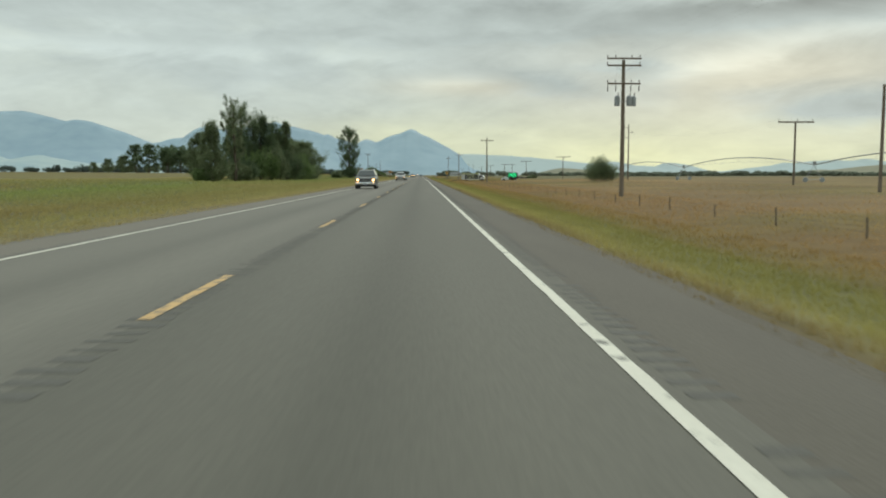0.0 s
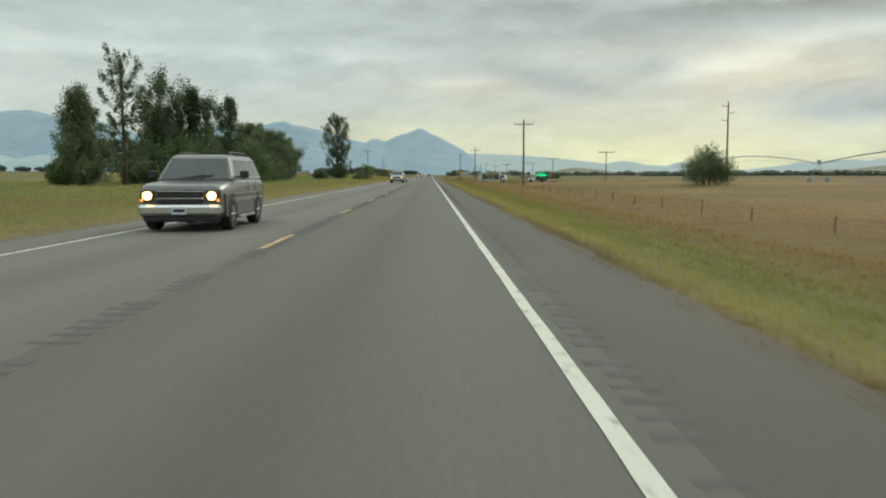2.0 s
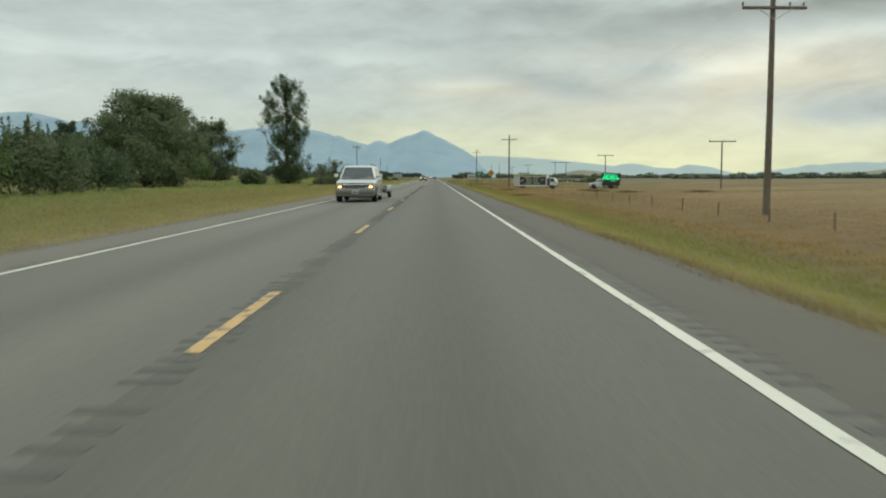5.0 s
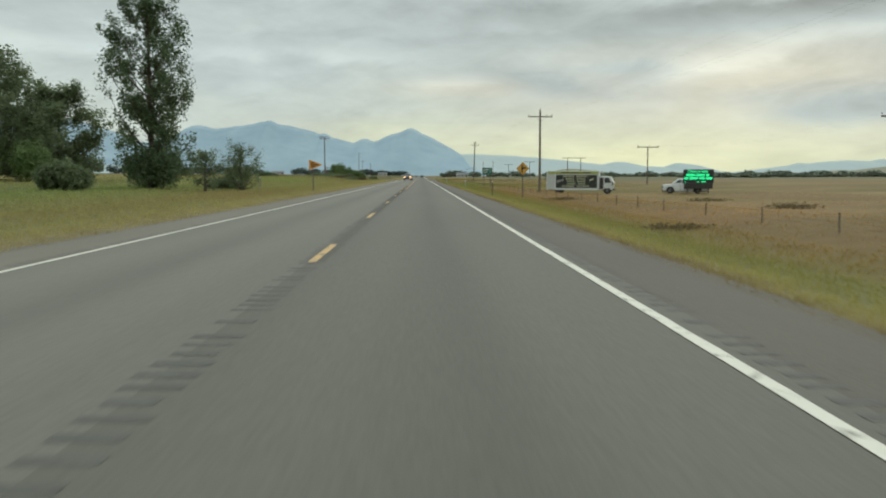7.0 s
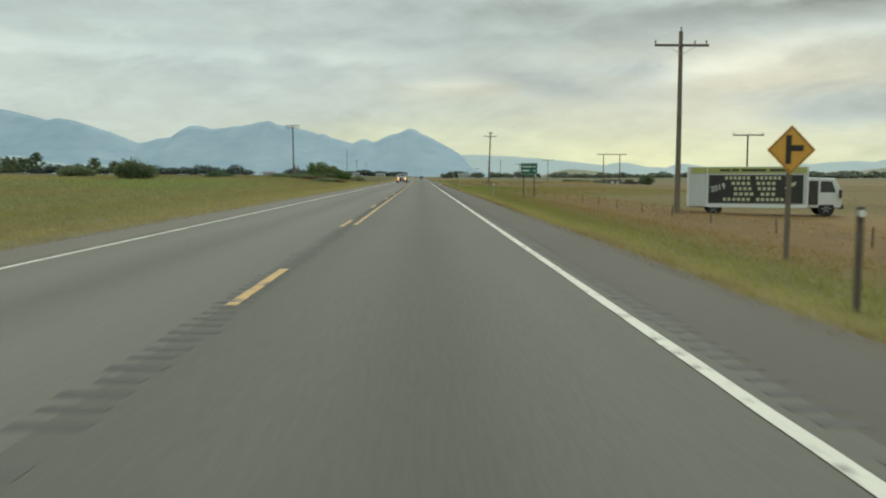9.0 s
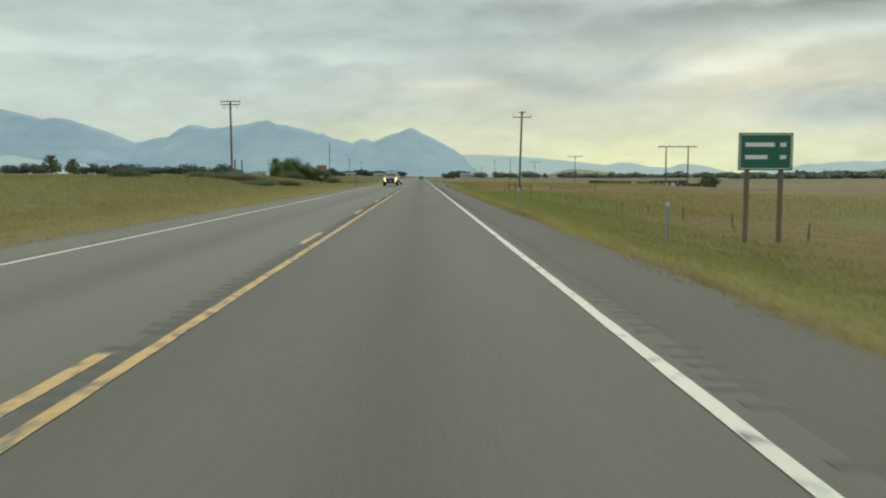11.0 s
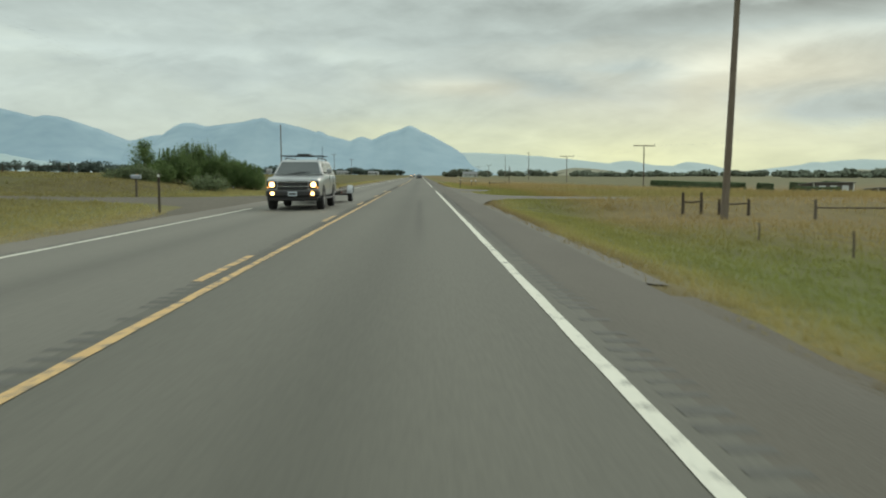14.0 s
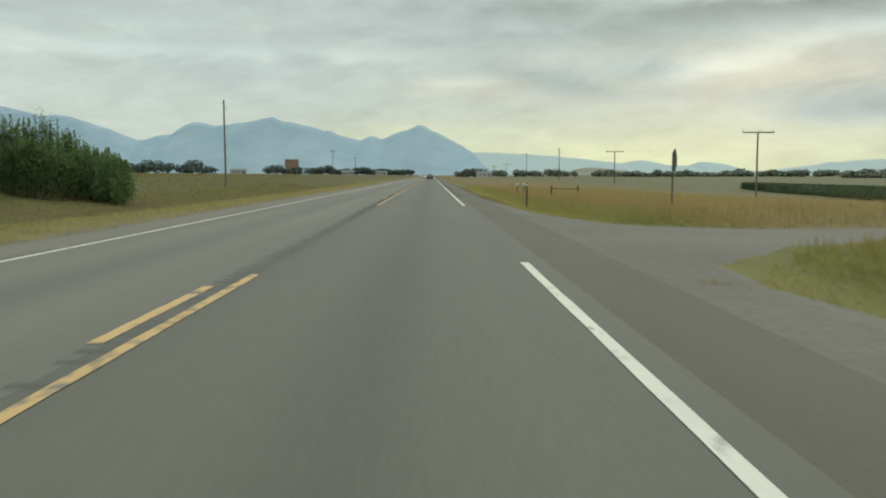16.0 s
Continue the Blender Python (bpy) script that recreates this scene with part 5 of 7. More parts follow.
tree(-12.9, 256.8, 3.7, 2.6, 81, LEAF_OLIVE, "small wispy young tree on the grassy verge", "waisted", 0.06, 24, 1500, 0.13, 0.10, 0.25)
tree(-14.1, 250.4, 3.1, 2.2, 82, LEAF_OLIVE, "small wispy young tree on the grassy verge", "round", 0.16, 18, 900, 0.13, 0.11, 0.35)
bush(35.3, 149.4, 6.0, 5.0, 90, LEAF_OLIVE, "large rounded olive-green bush standing in dry field", 11000, 0.12, 5.0, 9)
CLUMP = "willow thicket beside the driveway"
for k, (x, y, w, h, sp) in enumerate([(-19.6, 485, 2.6, 3.6, 0.14), (-21.6, 486, 3.8, 4.2, 0.12), (-23.8, 489, 4.4, 5.2, 0.10), (-27.5, 490, 5.2, 5.8, 0.10), (-28.0, 484, 4.8, 5.4, 0.10),
                                      (-24.8, 483, 4.8, 4.8, 0.10), (-27.8, 477.5, 4.6, 4.6, 0.12), (-28.4, 473.5, 3.0, 3.0, 0.14)]):
    bush(x, y, w, h, 100 + k, LEAF_WILLOW, "bright green willow bush with feathery upright shoots", 6000, 0.12, 4.2, 9, spiky=sp, group=CLUMP)
tree(-27.8, 466.5, 4.6, 2.2, 126, LEAF_WILLOW, "slim young green tree beside the willow thicket", "column", 0.06, 24, 5200, 0.10, 0.13, 0.1)
bush(-20.6, 441.7, 3.2, 1.7, 127, LEAF_OLIVE, "rounded weedy shrub beside the driveway", 2600, 0.12)
LEAF_DRY = leaf_material("dry_brown_weed", (0.105, 0.080, 0.040), (0.200, 0.155, 0.080), 0.8, 4)
for k, (x, y, w, h) in enumerate([(-15.0, 384, 3.6, 0.8), (-17.5, 389, 4.0, 0.95), (-20.5, 393, 4.2, 1.0), (-13.5, 392, 3.0, 0.7), (-24.0, 396, 4.4, 1.0)]):
    bush(x, y, w, h, 130 + k, LEAF_DRY if k % 2 else LEAF_OLIVE, "low patch of dry weeds in the ditch", 2200, 0.10, 3.0)
for k, (x, y, w, h) in enumerate([(22.0, 221, 2.6, 0.32), (27.0, 212.6, 2.4, 0.30), (24.0, 253.7, 2.8, 0.35), (21.5, 233.8, 2.4, 0.45), (12.6, 254, 2.2, 0.32), (11.0, 219.5, 2.6, 0.28)]):
    bush(x, y, w, h, 150 + k, LEAF_DRY, "low thin patch of brown weeds in the dry field", 260, 0.10, w * 0.8, 5)
bush(-12.5, 434.0, 2.4, 1.5, 107, LEAF_OLIVE, "low weedy shrub beside the driveway", 1500, 0.11)
bush(-20.5, 398.0, 3.6, 1.2, 108, LEAF_OLIVE, "low weedy shrub in the ditch", 1500, 0.12)
# field trees further off, built once each and set out as copies
far_a = tree(-133, 412, 14.5, 9.0, 140, LEAF_DARK, "distant dark tree with a bare trunk below", "round", 0.28, 24, 2600, 0.45, 0.09, 0.2, group="distant field trees")
far_b = tree(-122, 405, 13.0, 12.0, 141, LEAF_DARK, "distant dark tree with a spreading flat crown", "broom", 0.35, 26, 2600, 0.45, 0.09, 0.2, group="distant field trees")
far_c = tree(-150, 425, 9.0, 8.0, 142, LEAF_OLIVE, "distant rounded tree at the field edge", "round", 0.1, 20, 2200, 0.42, 0.10, 0.15, group="distant field trees")
rng = random.Random(4)
for src, spots in ((far_a, [(-141, 416, 1.0), (-126, 420, 0.9), (-205, 690, 0.8), (-215, 700, 0.6)]),
                   (far_b, [(-114, 400, 1.0), (-106, 396, 0.85), (-118, 428, 0.9), (-320, 890, 1.0)]),
                   (far_c, [(-160, 430, 0.8), (-170, 436, 0.6), (-228, 720, 1.0), (-240, 735, 0.9), (-180, 705, 1.0), (-168, 702, 0.8), (-262, 760, 0.9), (-300, 800, 0.8)])):
    for x, y, k in spots:
        c = copy_thing(src, pose(x, y, gz(x, y) - 0.05, 0, 0, rng.uniform(0, 360)))
        c.scale = (k, k, k)


def tree_line(name, spots, label, leaf=LEAF_FAR, seed=0, size=1.0, per=420):
    """A far belt of trees: many rounded, uneven crowns close together. spots: x, y, height, width."""
    rng = np.random.default_rng(seed)
    pts, ways = [], []
    for x, y, h, w in spots:
        for lobe in range(3):
            c = np.array([x + rng.normal(0, w * 0.22), y + rng.normal(0, w * 0.2), gz(x, y) + h * rng.uniform(0.35, 0.62)])
            u = rng.normal(size=(per // 3, 3))
            u /= np.linalg.norm(u, axis=1)[:, None]
            p_ = c + u * rng.random((per // 3, 1)) ** 0.4 * np.array([w * 0.36, w * 0.36, h * 0.45])
            p_[:, 2] = np.maximum(p_[:, 2], gz(x, y))
            pts.append(p_)
            ways.append(u + np.array([0, 0, 0.5]))
    ob = new(name, leaf_cloud(name, np.concatenate(pts), size, leaf, rng, 0.75, np.concatenate(ways)))
    return tagged(ob, label, "trees", "", "stuff")


def belt(x0, y0, x1, y1, n, h, w, seed, thin=0.0):
    r_ = random.Random(seed)
    return [(x0 + (x1 - x0) * (i + r_.random()) / n, y0 + (y1 - y0) * (i + r_.random()) / n, h * r_.uniform(0.55, 1.15), w * r_.uniform(0.7, 1.4)) for i in range(n) if r_.random() > thin]


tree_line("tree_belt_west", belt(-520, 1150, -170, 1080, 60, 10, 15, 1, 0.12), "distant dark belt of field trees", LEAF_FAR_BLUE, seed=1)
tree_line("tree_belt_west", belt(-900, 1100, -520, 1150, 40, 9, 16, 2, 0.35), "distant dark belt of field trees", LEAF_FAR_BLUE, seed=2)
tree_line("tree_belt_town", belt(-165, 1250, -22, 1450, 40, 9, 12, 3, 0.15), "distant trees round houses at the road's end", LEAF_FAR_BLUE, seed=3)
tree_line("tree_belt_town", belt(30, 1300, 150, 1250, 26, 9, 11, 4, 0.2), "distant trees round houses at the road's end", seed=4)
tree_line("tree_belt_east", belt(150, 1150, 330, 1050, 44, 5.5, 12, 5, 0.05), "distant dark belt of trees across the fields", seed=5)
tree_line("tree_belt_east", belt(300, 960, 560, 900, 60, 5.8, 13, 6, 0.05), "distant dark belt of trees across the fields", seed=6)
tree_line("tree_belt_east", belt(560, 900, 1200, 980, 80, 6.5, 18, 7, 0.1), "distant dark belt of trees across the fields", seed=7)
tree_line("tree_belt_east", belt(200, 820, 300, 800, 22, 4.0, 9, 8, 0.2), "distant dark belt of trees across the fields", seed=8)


def clipped_hedge(x, y, length, h, half, seed, label, turn):
    """A clipped windbreak block: upright stems inside, small leaves filling a box with soft edges."""
    rng = np.random.default_rng(seed)
    root = thing("hedge", x, y, gz(x, y) - 0.05, label, "hedge", "clipped windbreak hedges beside the farmyard", turn=turn)
    n = max(3, int(length / 1.2))
    for k in range(n):
        yy = length * ((k + 0.5) / n - 0.5)
        part("stem", Shape().tube([(rng.normal(0, 0.1), yy, -0.2), (rng.normal(0, 0.15), yy, h * 0.8)], [0.05, 0.015], 6), BARK, root)
    n = int(length * 1000) + 3000
    p_ = rng.uniform(-1, 1, (n, 3))
    axis = rng.integers(0, 3, n)
    p_[np.arange(n), axis] = np.sign(p_[np.arange(n), axis]) * rng.uniform(0.75, 1.0, n)
    q = np.stack([p_[:, 0] * half, p_[:, 1] * length / 2, (p_[:, 2] * 0.5 + 0.5) * h], 1)
    q += rng.normal(0, 0.04, q.shape)
    q[:, 2] += 0.05 * np.sin(q[:, 1] * 1.3) + 0.04
    q = q[q[:, 2] > 0.02]
    part("foliage", leaf_cloud("foliage", q, 0.09, LEAF_DARK, rng, 0.7, outward(q * np.array([1, 0.05, 1]), (0, 0, h * 0.4))), None, root)


clipped_hedge(59.2, 547.0, 67.0, 1.6, 0.8, 200, "long dark clipped windbreak hedge beside the farmyard", -3.4)
for k, (x, y) in enumerate([(60.0, 510.5), (64.6, 508.5), (69.2, 506.5)]):
    clipped_hedge(x, y, 2.5, 1.65, 0.9, 201 + k, "dark clipped cube-shaped bush in the farmyard row", 70)
clipped_hedge(54.4, 481.0, 5.2, 1.7, 0.8, 206, "dark clipped hedge beside the farmyard", 80)
tree(69.0, 486.0, 2.7, 4.0, 220, LEAF_OLIVE, "dark rounded yard tree behind the sheds", "round", 0.1, 26, 3600, 0.22, 0.10, 0.1)


# ---------- vehicles ----------
def car_paint(name, c, rough=0.3):
    m = material(name, tuple(v * 0.9 for v in c), tuple(min(1, v * 1.06) for v in c), 1.5, 25, rough, 0.15, 0.01, 0.002)
    m.node_tree.nodes["Principled BSDF"].inputs["Coat Weight"].default_value = 0.6
    return m


PAINT_SILVER = car_paint("silver_paint", (0.33, 0.335, 0.34))
PAINT_GREY = car_paint("grey_paint", (0.155, 0.155, 0.145))
PAINT_WHITE = car_paint("white_paint", (0.66, 0.67, 0.66))
PAINT_PEWTER = car_paint("pewter_paint", (0.19, 0.178, 0.155))
PAINT_DARK = car_paint("dark_grey_paint", (0.07, 0.075, 0.08))
TRIM = material("black_plastic_trim", (0.018, 0.018, 0.019), (0.04, 0.04, 0.042), 4, 40, 0.6, 0, 0.05)
CHROME = material("chrome", (0.55, 0.56, 0.57), (0.66, 0.67, 0.68), 5, 40, 0.18, 0.95, 0)
TYRE = material("tyre_rubber", (0.016, 0.016, 0.016), (0.035, 0.034, 0.033), 6, 60, 0.85, 0, 0.2)
RIM = material("alloy_rim", (0.28, 0.28, 0.28), (0.42, 0.42, 0.42), 5, 40, 0.35, 0.7, 0.02)
DARK_GLASS = material("tinted_car_glass", (0.045, 0.052, 0.054), (0.065, 0.074, 0.076), 1, 10, 0.06, 0, 0, spec=0.6)
LAMP_ON = glowing("lit_headlamp", (1.0, 0.54, 0.20), 7.0)
LAMP_WIDE = glowing("lit_amber_headlamp", (1.0, 0.54, 0.20), 3.0)
LAMP_RED = material("dull_red_tail_lamp", (0.16, 0.012, 0.010), (0.24, 0.02, 0.016), 8, 40, 0.25, 0, 0)
LAMP_AMBER = glowing("amber_marker_lamp", (1.0, 0.42, 0.08), 1.2)
PLATE = material("pale_number_plate", (0.45, 0.50, 0.55), (0.55, 0.60, 0.64), 8, 40, 0.5, 0, 0)


def loft(sections):
    """A closed body through cross-sections: (y, half width, bottom z, top z, roundness of the shoulders)."""
    s = Shape()
    n = 12
    for y, w, zb, zt, rd in sections:
        pts = [(w * 0.90, zb), (w, zb + 0.10), (w * 1.0, zb + (zt - zb) * 0.55), (w * 0.985, zt - rd), (w * 0.94, zt - rd * 0.35), (w * 0.80, zt)]
        ring = pts + [(-a, b) for a, b in reversed(pts)]
        s.v += [(a, y, b) for a, b in ring]
    m_ = len(sections)
    for i in range(m_ - 1):
        for k in range(n):
            s.f.append((i * n + k, i * n + (k + 1) % n, (i + 1) * n + (k + 1) % n, (i + 1) * n + k))
            s.mi.append(0)
    s.f += [tuple(range(n)), tuple((m_ - 1) * n + k for k in range(n))]
    s.mi += [0, 0]
    return s


def panel_on(corners, u0, u1, v0, v1, out=0.006, thick=0.004):
    """A thin pane lying on a four-cornered face, between fractions u and v of it."""
    a, b, c, d = [Vector(q) for q in corners]

    def at(u, v):
        return a.lerp(b, u).lerp(d.lerp(c, u), v)
    nrm = (b - a).cross(d - a).normalized()
    q = [at(u0, v0), at(u1, v0), at(u1, v1), at(u0, v1)]
    s = Shape()
    s.add([p_ + nrm * out for p_ in q] + [p_ - nrm * thick for p_ in q], [(0, 1, 2, 3), (7, 6, 5, 4), (0, 4, 5, 1), (1, 5, 6, 2), (2, 6, 7, 3), (3, 7, 4, 0)])
    return s


def rounded(ob, width):
    """Soft edges all round a body shell."""
    b = ob.modifiers.new("soft_edges", "BEVEL")
    b.width, b.segments, b.limit_method, b.angle_limit = width, 3, "ANGLE", radians(18)
    ob.data.polygons.foreach_set("use_smooth", [True] * len(ob.data.polygons))
    w = ob.modifiers.new("weighted", "WEIGHTED_NORMAL")
    w.keep_sharp = True
    return ob


def wheel(parent, x, y, r, width, rim_mat=None, name="wheel"):
    w = new(name)
    w.parent = parent
    w.location = (x, y, r)
    o = width / 2
    tyre = Shape().lathe([(r * 0.62, -o), (r * 0.93, -o), (r, -o * 0.7), (r, o * 0.7), (r * 0.93, o), (r * 0.62, o)], 24, 0)
    part("tyre", tyre, TYRE, w)
    sgn = 1 if x > 0 else -1
    rim = Shape().lathe([(r * 0.64, -o * 0.6), (r * 0.64, o * 0.6)], 20, 0)
    for k in range(6):
        t = k * math.pi / 3
        c, s_ = math.cos(t), math.sin(t)
        rim.tube([(sgn * o * 0.7, 0.05 * c, 0.05 * s_), (sgn * o * 0.8, r * 0.6 * c, r * 0.6 * s_)], [0.05, 0.035], 6)
    rim.lathe([(0.07, 0), (0.07, sgn * o * 0.95)], 10, 0)
    part("rim", rim, rim_mat or RIM, w)
    return w


def car(name, x, y, label, L, W, H, hood, hood_h, belt, ws0, ws1, roof1, rear1, upper, lower, wheels, r=0.36, lamps=True, turn=0.0, clear=0.30, rack=True, bed=None, two_tone=True, fog=False, category="car", group="", wide_lamp=False):
    """A road vehicle facing -y, its front bumper at y. hood: bonnet length; ws0, ws1: windscreen foot and head; roof1, rear1: end of roof and foot of the rear window."""
    t = thing(name, x, y, 0.012, label, category, group, turn=turn)
    hw = W / 2
    low = loft([(0.03, hw * 0.86, clear + 0.10, hood_h - 0.20, 0.08), (0.10, hw * 0.95, clear + 0.02, hood_h - 0.06, 0.10), (0.35, hw, clear, hood_h, 0.10),
                (hood, hw, clear, hood_h + 0.05, 0.08), (hood + 0.25, hw, clear, belt, 0.05), (L - 0.30, hw, clear, belt if bed is None else bed, 0.05), (L - 0.08, hw * 0.97, clear + 0.04, (belt if bed is None else bed) - 0.02, 0.05), (L, hw * 0.92, clear + 0.12, (belt if bed is None else bed) - 0.10, 0.05)])
    body = rounded(part("body", low, upper, t), 0.035)
    if two_tone:
        for sx in (-1, 1):
            part("lower_panel", Shape().box(sx * (hw - 0.02), sx * (hw + 0.012), 0.25, L - 0.3, clear + 0.02, clear + (belt - clear) * 0.62, 0.01), lower, body)
            part("side_moulding", Shape().box(sx * (hw + 0.005), sx * (hw + 0.022), 0.75, L - 0.45, clear + (belt - clear) * 0.40, clear + (belt - clear) * 0.48, 0.005), CHROME, body)
    # cabin
    cb, ct = hw * 0.94, hw * 0.74
    base = [(-cb, ws0, belt - 0.02), (cb, ws0, belt - 0.02), (cb, rear1, belt - 0.02), (-cb, rear1, belt - 0.02)]
    top = [(-ct, ws1, H - 0.07), (ct, ws1, H - 0.07), (ct, roof1, H - 0.07), (-ct, roof1, H - 0.07)]
    cap = [(-ct * 0.88, ws1 + 0.14, H), (ct * 0.88, ws1 + 0.14, H), (ct * 0.88, roof1 - 0.12, H), (-ct * 0.88, roof1 - 0.12, H)]
    cs = Shape().add(base + top + cap, [(0, 1, 5, 4), (1, 2, 6, 5), (2, 3, 7, 6), (3, 0, 4, 7), (4, 5, 9, 8), (5, 6, 10, 9), (6, 7, 11, 10), (7, 4, 8, 11), (8, 9, 10, 11), (3, 2, 1, 0)])
    cabin = rounded(part("cabin", cs, upper, t), 0.05)
    part("windscreen", panel_on([base[0], base[1], top[1], top[0]], 0.045, 0.955, 0.06, 0.95), DARK_GLASS, cabin, "dark sloping windscreen")
    part("rear_window", panel_on([base[2], base[3], top[3], top[2]], 0.08, 0.92, 0.20, 0.90), DARK_GLASS, cabin)
    cuts = [(0.13, 0.40), (0.44, 0.68), (0.72, 0.94)] if rear1 - ws0 > 2.6 else [(0.16, 0.52), (0.56, 0.90)]
    for u0, u1 in cuts:
        part("side_window", panel_on([base[1], base[2], top[2], top[1]], u0, u1, 0.16, 0.90), DARK_GLASS, cabin)
        part("side_window", panel_on([base[3], base[0], top[0], top[3]], 1 - u1, 1 - u0, 0.16, 0.90), DARK_GLASS, cabin)
        for sx in (-1, 1):
            yy = ws0 + (rear1 - ws0) * (u1 + 0.02)
            part("door_seam", Shape().box(sx * (hw - 0.004), sx * (hw + 0.004), yy - 0.006, yy + 0.006, clear + 0.15, belt - 0.04), TRIM, body)
            part("door_handle", Shape().box(sx * (hw - 0.01), sx * (hw + 0.03), yy - 0.24, yy - 0.08, belt - 0.16, belt - 0.12, 0.008), CHROME, body)
    for sx in (-1, 1):
        part("wiper", Shape().tube([(sx * 0.1 - 0.25, ws0 - 0.02, belt + 0.01), (sx * 0.1 + 0.3, ws0 + 0.08, belt + 0.10)], 0.012, 5), TRIM, cabin)
        mir = part("mirror", Shape().box(sx * (hw + 0.04), sx * (hw + 0.24), ws0 + 0.28, ws0 + 0.42, belt + 0.02, belt + 0.20, 0.03), TRIM if two_tone and not wide_lamp else upper, t)
        part("mirror_arm", Shape().box(sx * (hw - 0.10), sx * (hw + 0.06), ws0 + 0.32, ws0 + 0.38, belt + 0.03, belt + 0.07), TRIM, mir)
    # front
    gz0, gz1 = clear + 0.30, hood_h - 0.14
    gr = part("grille", Shape().box(-hw * 0.55, hw * 0.55, 0.0, 0.10, gz0, gz1, 0.01), TRIM, t, "dark slotted grille")
    for k in range(4):
        z = gz0 + (gz1 - gz0) * (k + 0.5) / 4
        part("grille_bar", Shape().box(-hw * 0.54, hw * 0.54, -0.012, 0.004, z - 0.012, z + 0.012, 0.004), CHROME if k in (1, 3) else TRIM, gr)
    if wide_lamp:
        for z in (gz0 + 0.02, gz0 + 0.21):
            part("chrome_bar", Shape().box(-hw * 0.95, hw * 0.95, -0.035, 0.02, z - 0.022, z + 0.022, 0.012), CHROME, gr, "bright chrome grille bar")
        for sx in (-1, 1):
            part("front_corner", Shape().box(sx * hw * 0.56, sx * hw * 0.95, -0.004, 0.12, gz0 + 0.235, gz1 + 0.06, 0.03), upper, t)
        part("lower_valance", Shape().box(-hw * 0.96, hw * 0.96, -0.06, 0.16, clear - 0.06, clear + 0.10, 0.05), lower, t)
    part("bumper", Shape().box(-hw * 0.97, hw * 0.97, -0.08, 0.16, clear + 0.06, clear + 0.28, 0.05), lower if wide_lamp else CHROME if not fog else TRIM, t, "front bumper")
    part("air_dam", Shape().box(-hw * 0.88, hw * 0.88, 0.0, 0.22, clear - 0.08, clear + 0.07, 0.03), TRIM, t)
    pl = part("number_plate", Shape().box(-0.16, 0.16, -0.092, -0.082, clear + 0.08, clear + 0.24, 0.003), PLATE, t)
    part("text_bar", Shape().box(-0.12, 0.12, -0.096, -0.093, clear + 0.13, clear + 0.19), TRIM, pl)
    for sx in (-1, 1):
        hl = part("headlight", Shape().box(sx * hw * 0.58, sx * hw * 0.93, -0.01, 0.14, gz0 + 0.04, gz1, 0.03), DARK_GLASS, t)
        if lamps:
            if wide_lamp:
                part("lamp", Shape().box(sx * hw * 0.68, sx * hw * 0.86, -0.028, 0.0, gz0 + 0.07, gz0 + 0.16, 0.01), LAMP_WIDE, hl, "lit amber rectangular headlamp")
            else:
                part("lamp", Shape().lathe([(0.092, 0), (0.092, -0.03), (0.06, -0.05)], 16, 1, (sx * hw * 0.75, -0.012, (gz0 + gz1) / 2 + 0.02)), LAMP_ON, hl, "lit warm headlamp")
            if not wide_lamp:
                part("marker", Shape().box(sx * hw * 0.86, sx * hw * 0.92, -0.016, 0.05, gz0 + 0.05, gz0 + 0.11, 0.01), LAMP_AMBER, hl)
        if fog:
            part("fog_light", Shape().lathe([(0.065, 0), (0.065, -0.03), (0.04, -0.04)], 12, 1, (sx * hw * 0.72, -0.085, clear + 0.17)), LAMP_ON, t, "lit warm fog lamp")
        part("tail_light", Shape().box(sx * hw * 0.80, sx * hw * 0.95, L - 0.03, L + 0.012, belt - 0.45, belt - 0.08, 0.01), LAMP_RED, t)
        if rack:
            part("roof_rail", Shape().tube([(sx * ct * 0.85, ws1 + 0.35, H), (sx * ct * 0.85, ws1 + 0.45, H + 0.06), (sx * ct * 0.85, roof1 - 0.4, H + 0.06), (sx * ct * 0.85, roof1 - 0.3, H)], 0.022, 6), TRIM, cabin)
        part("running_board", Shape().box(sx * (hw - 0.06), sx * (hw + 0.05), wheels[0] + r + 0.15, wheels[1] - r - 0.15, clear - 0.06, clear + 0.0, 0.015), TRIM if fog else CHROME, t)
    part("underbody", Shape().box(-hw * 0.82, hw * 0.82, 0.3, L - 0.2, clear - 0.10, clear + 0.12, 0.02), TRIM, t)
    for wy in wheels:
        for sx in (-1, 1):
            arch = [(wy + (r + 0.09) * math.cos(a), r + (r + 0.09) * math.sin(a)) for a in np.linspace(-0.15, math.pi + 0.15, 14)]
            part("wheel_arch", Shape().prism(arch, sx * (hw - 0.12), sx * (hw + 0.018), 0), TRIM, t)
            wheel(t, sx * (hw - 0.10), wy, r, 0.25)
    return t


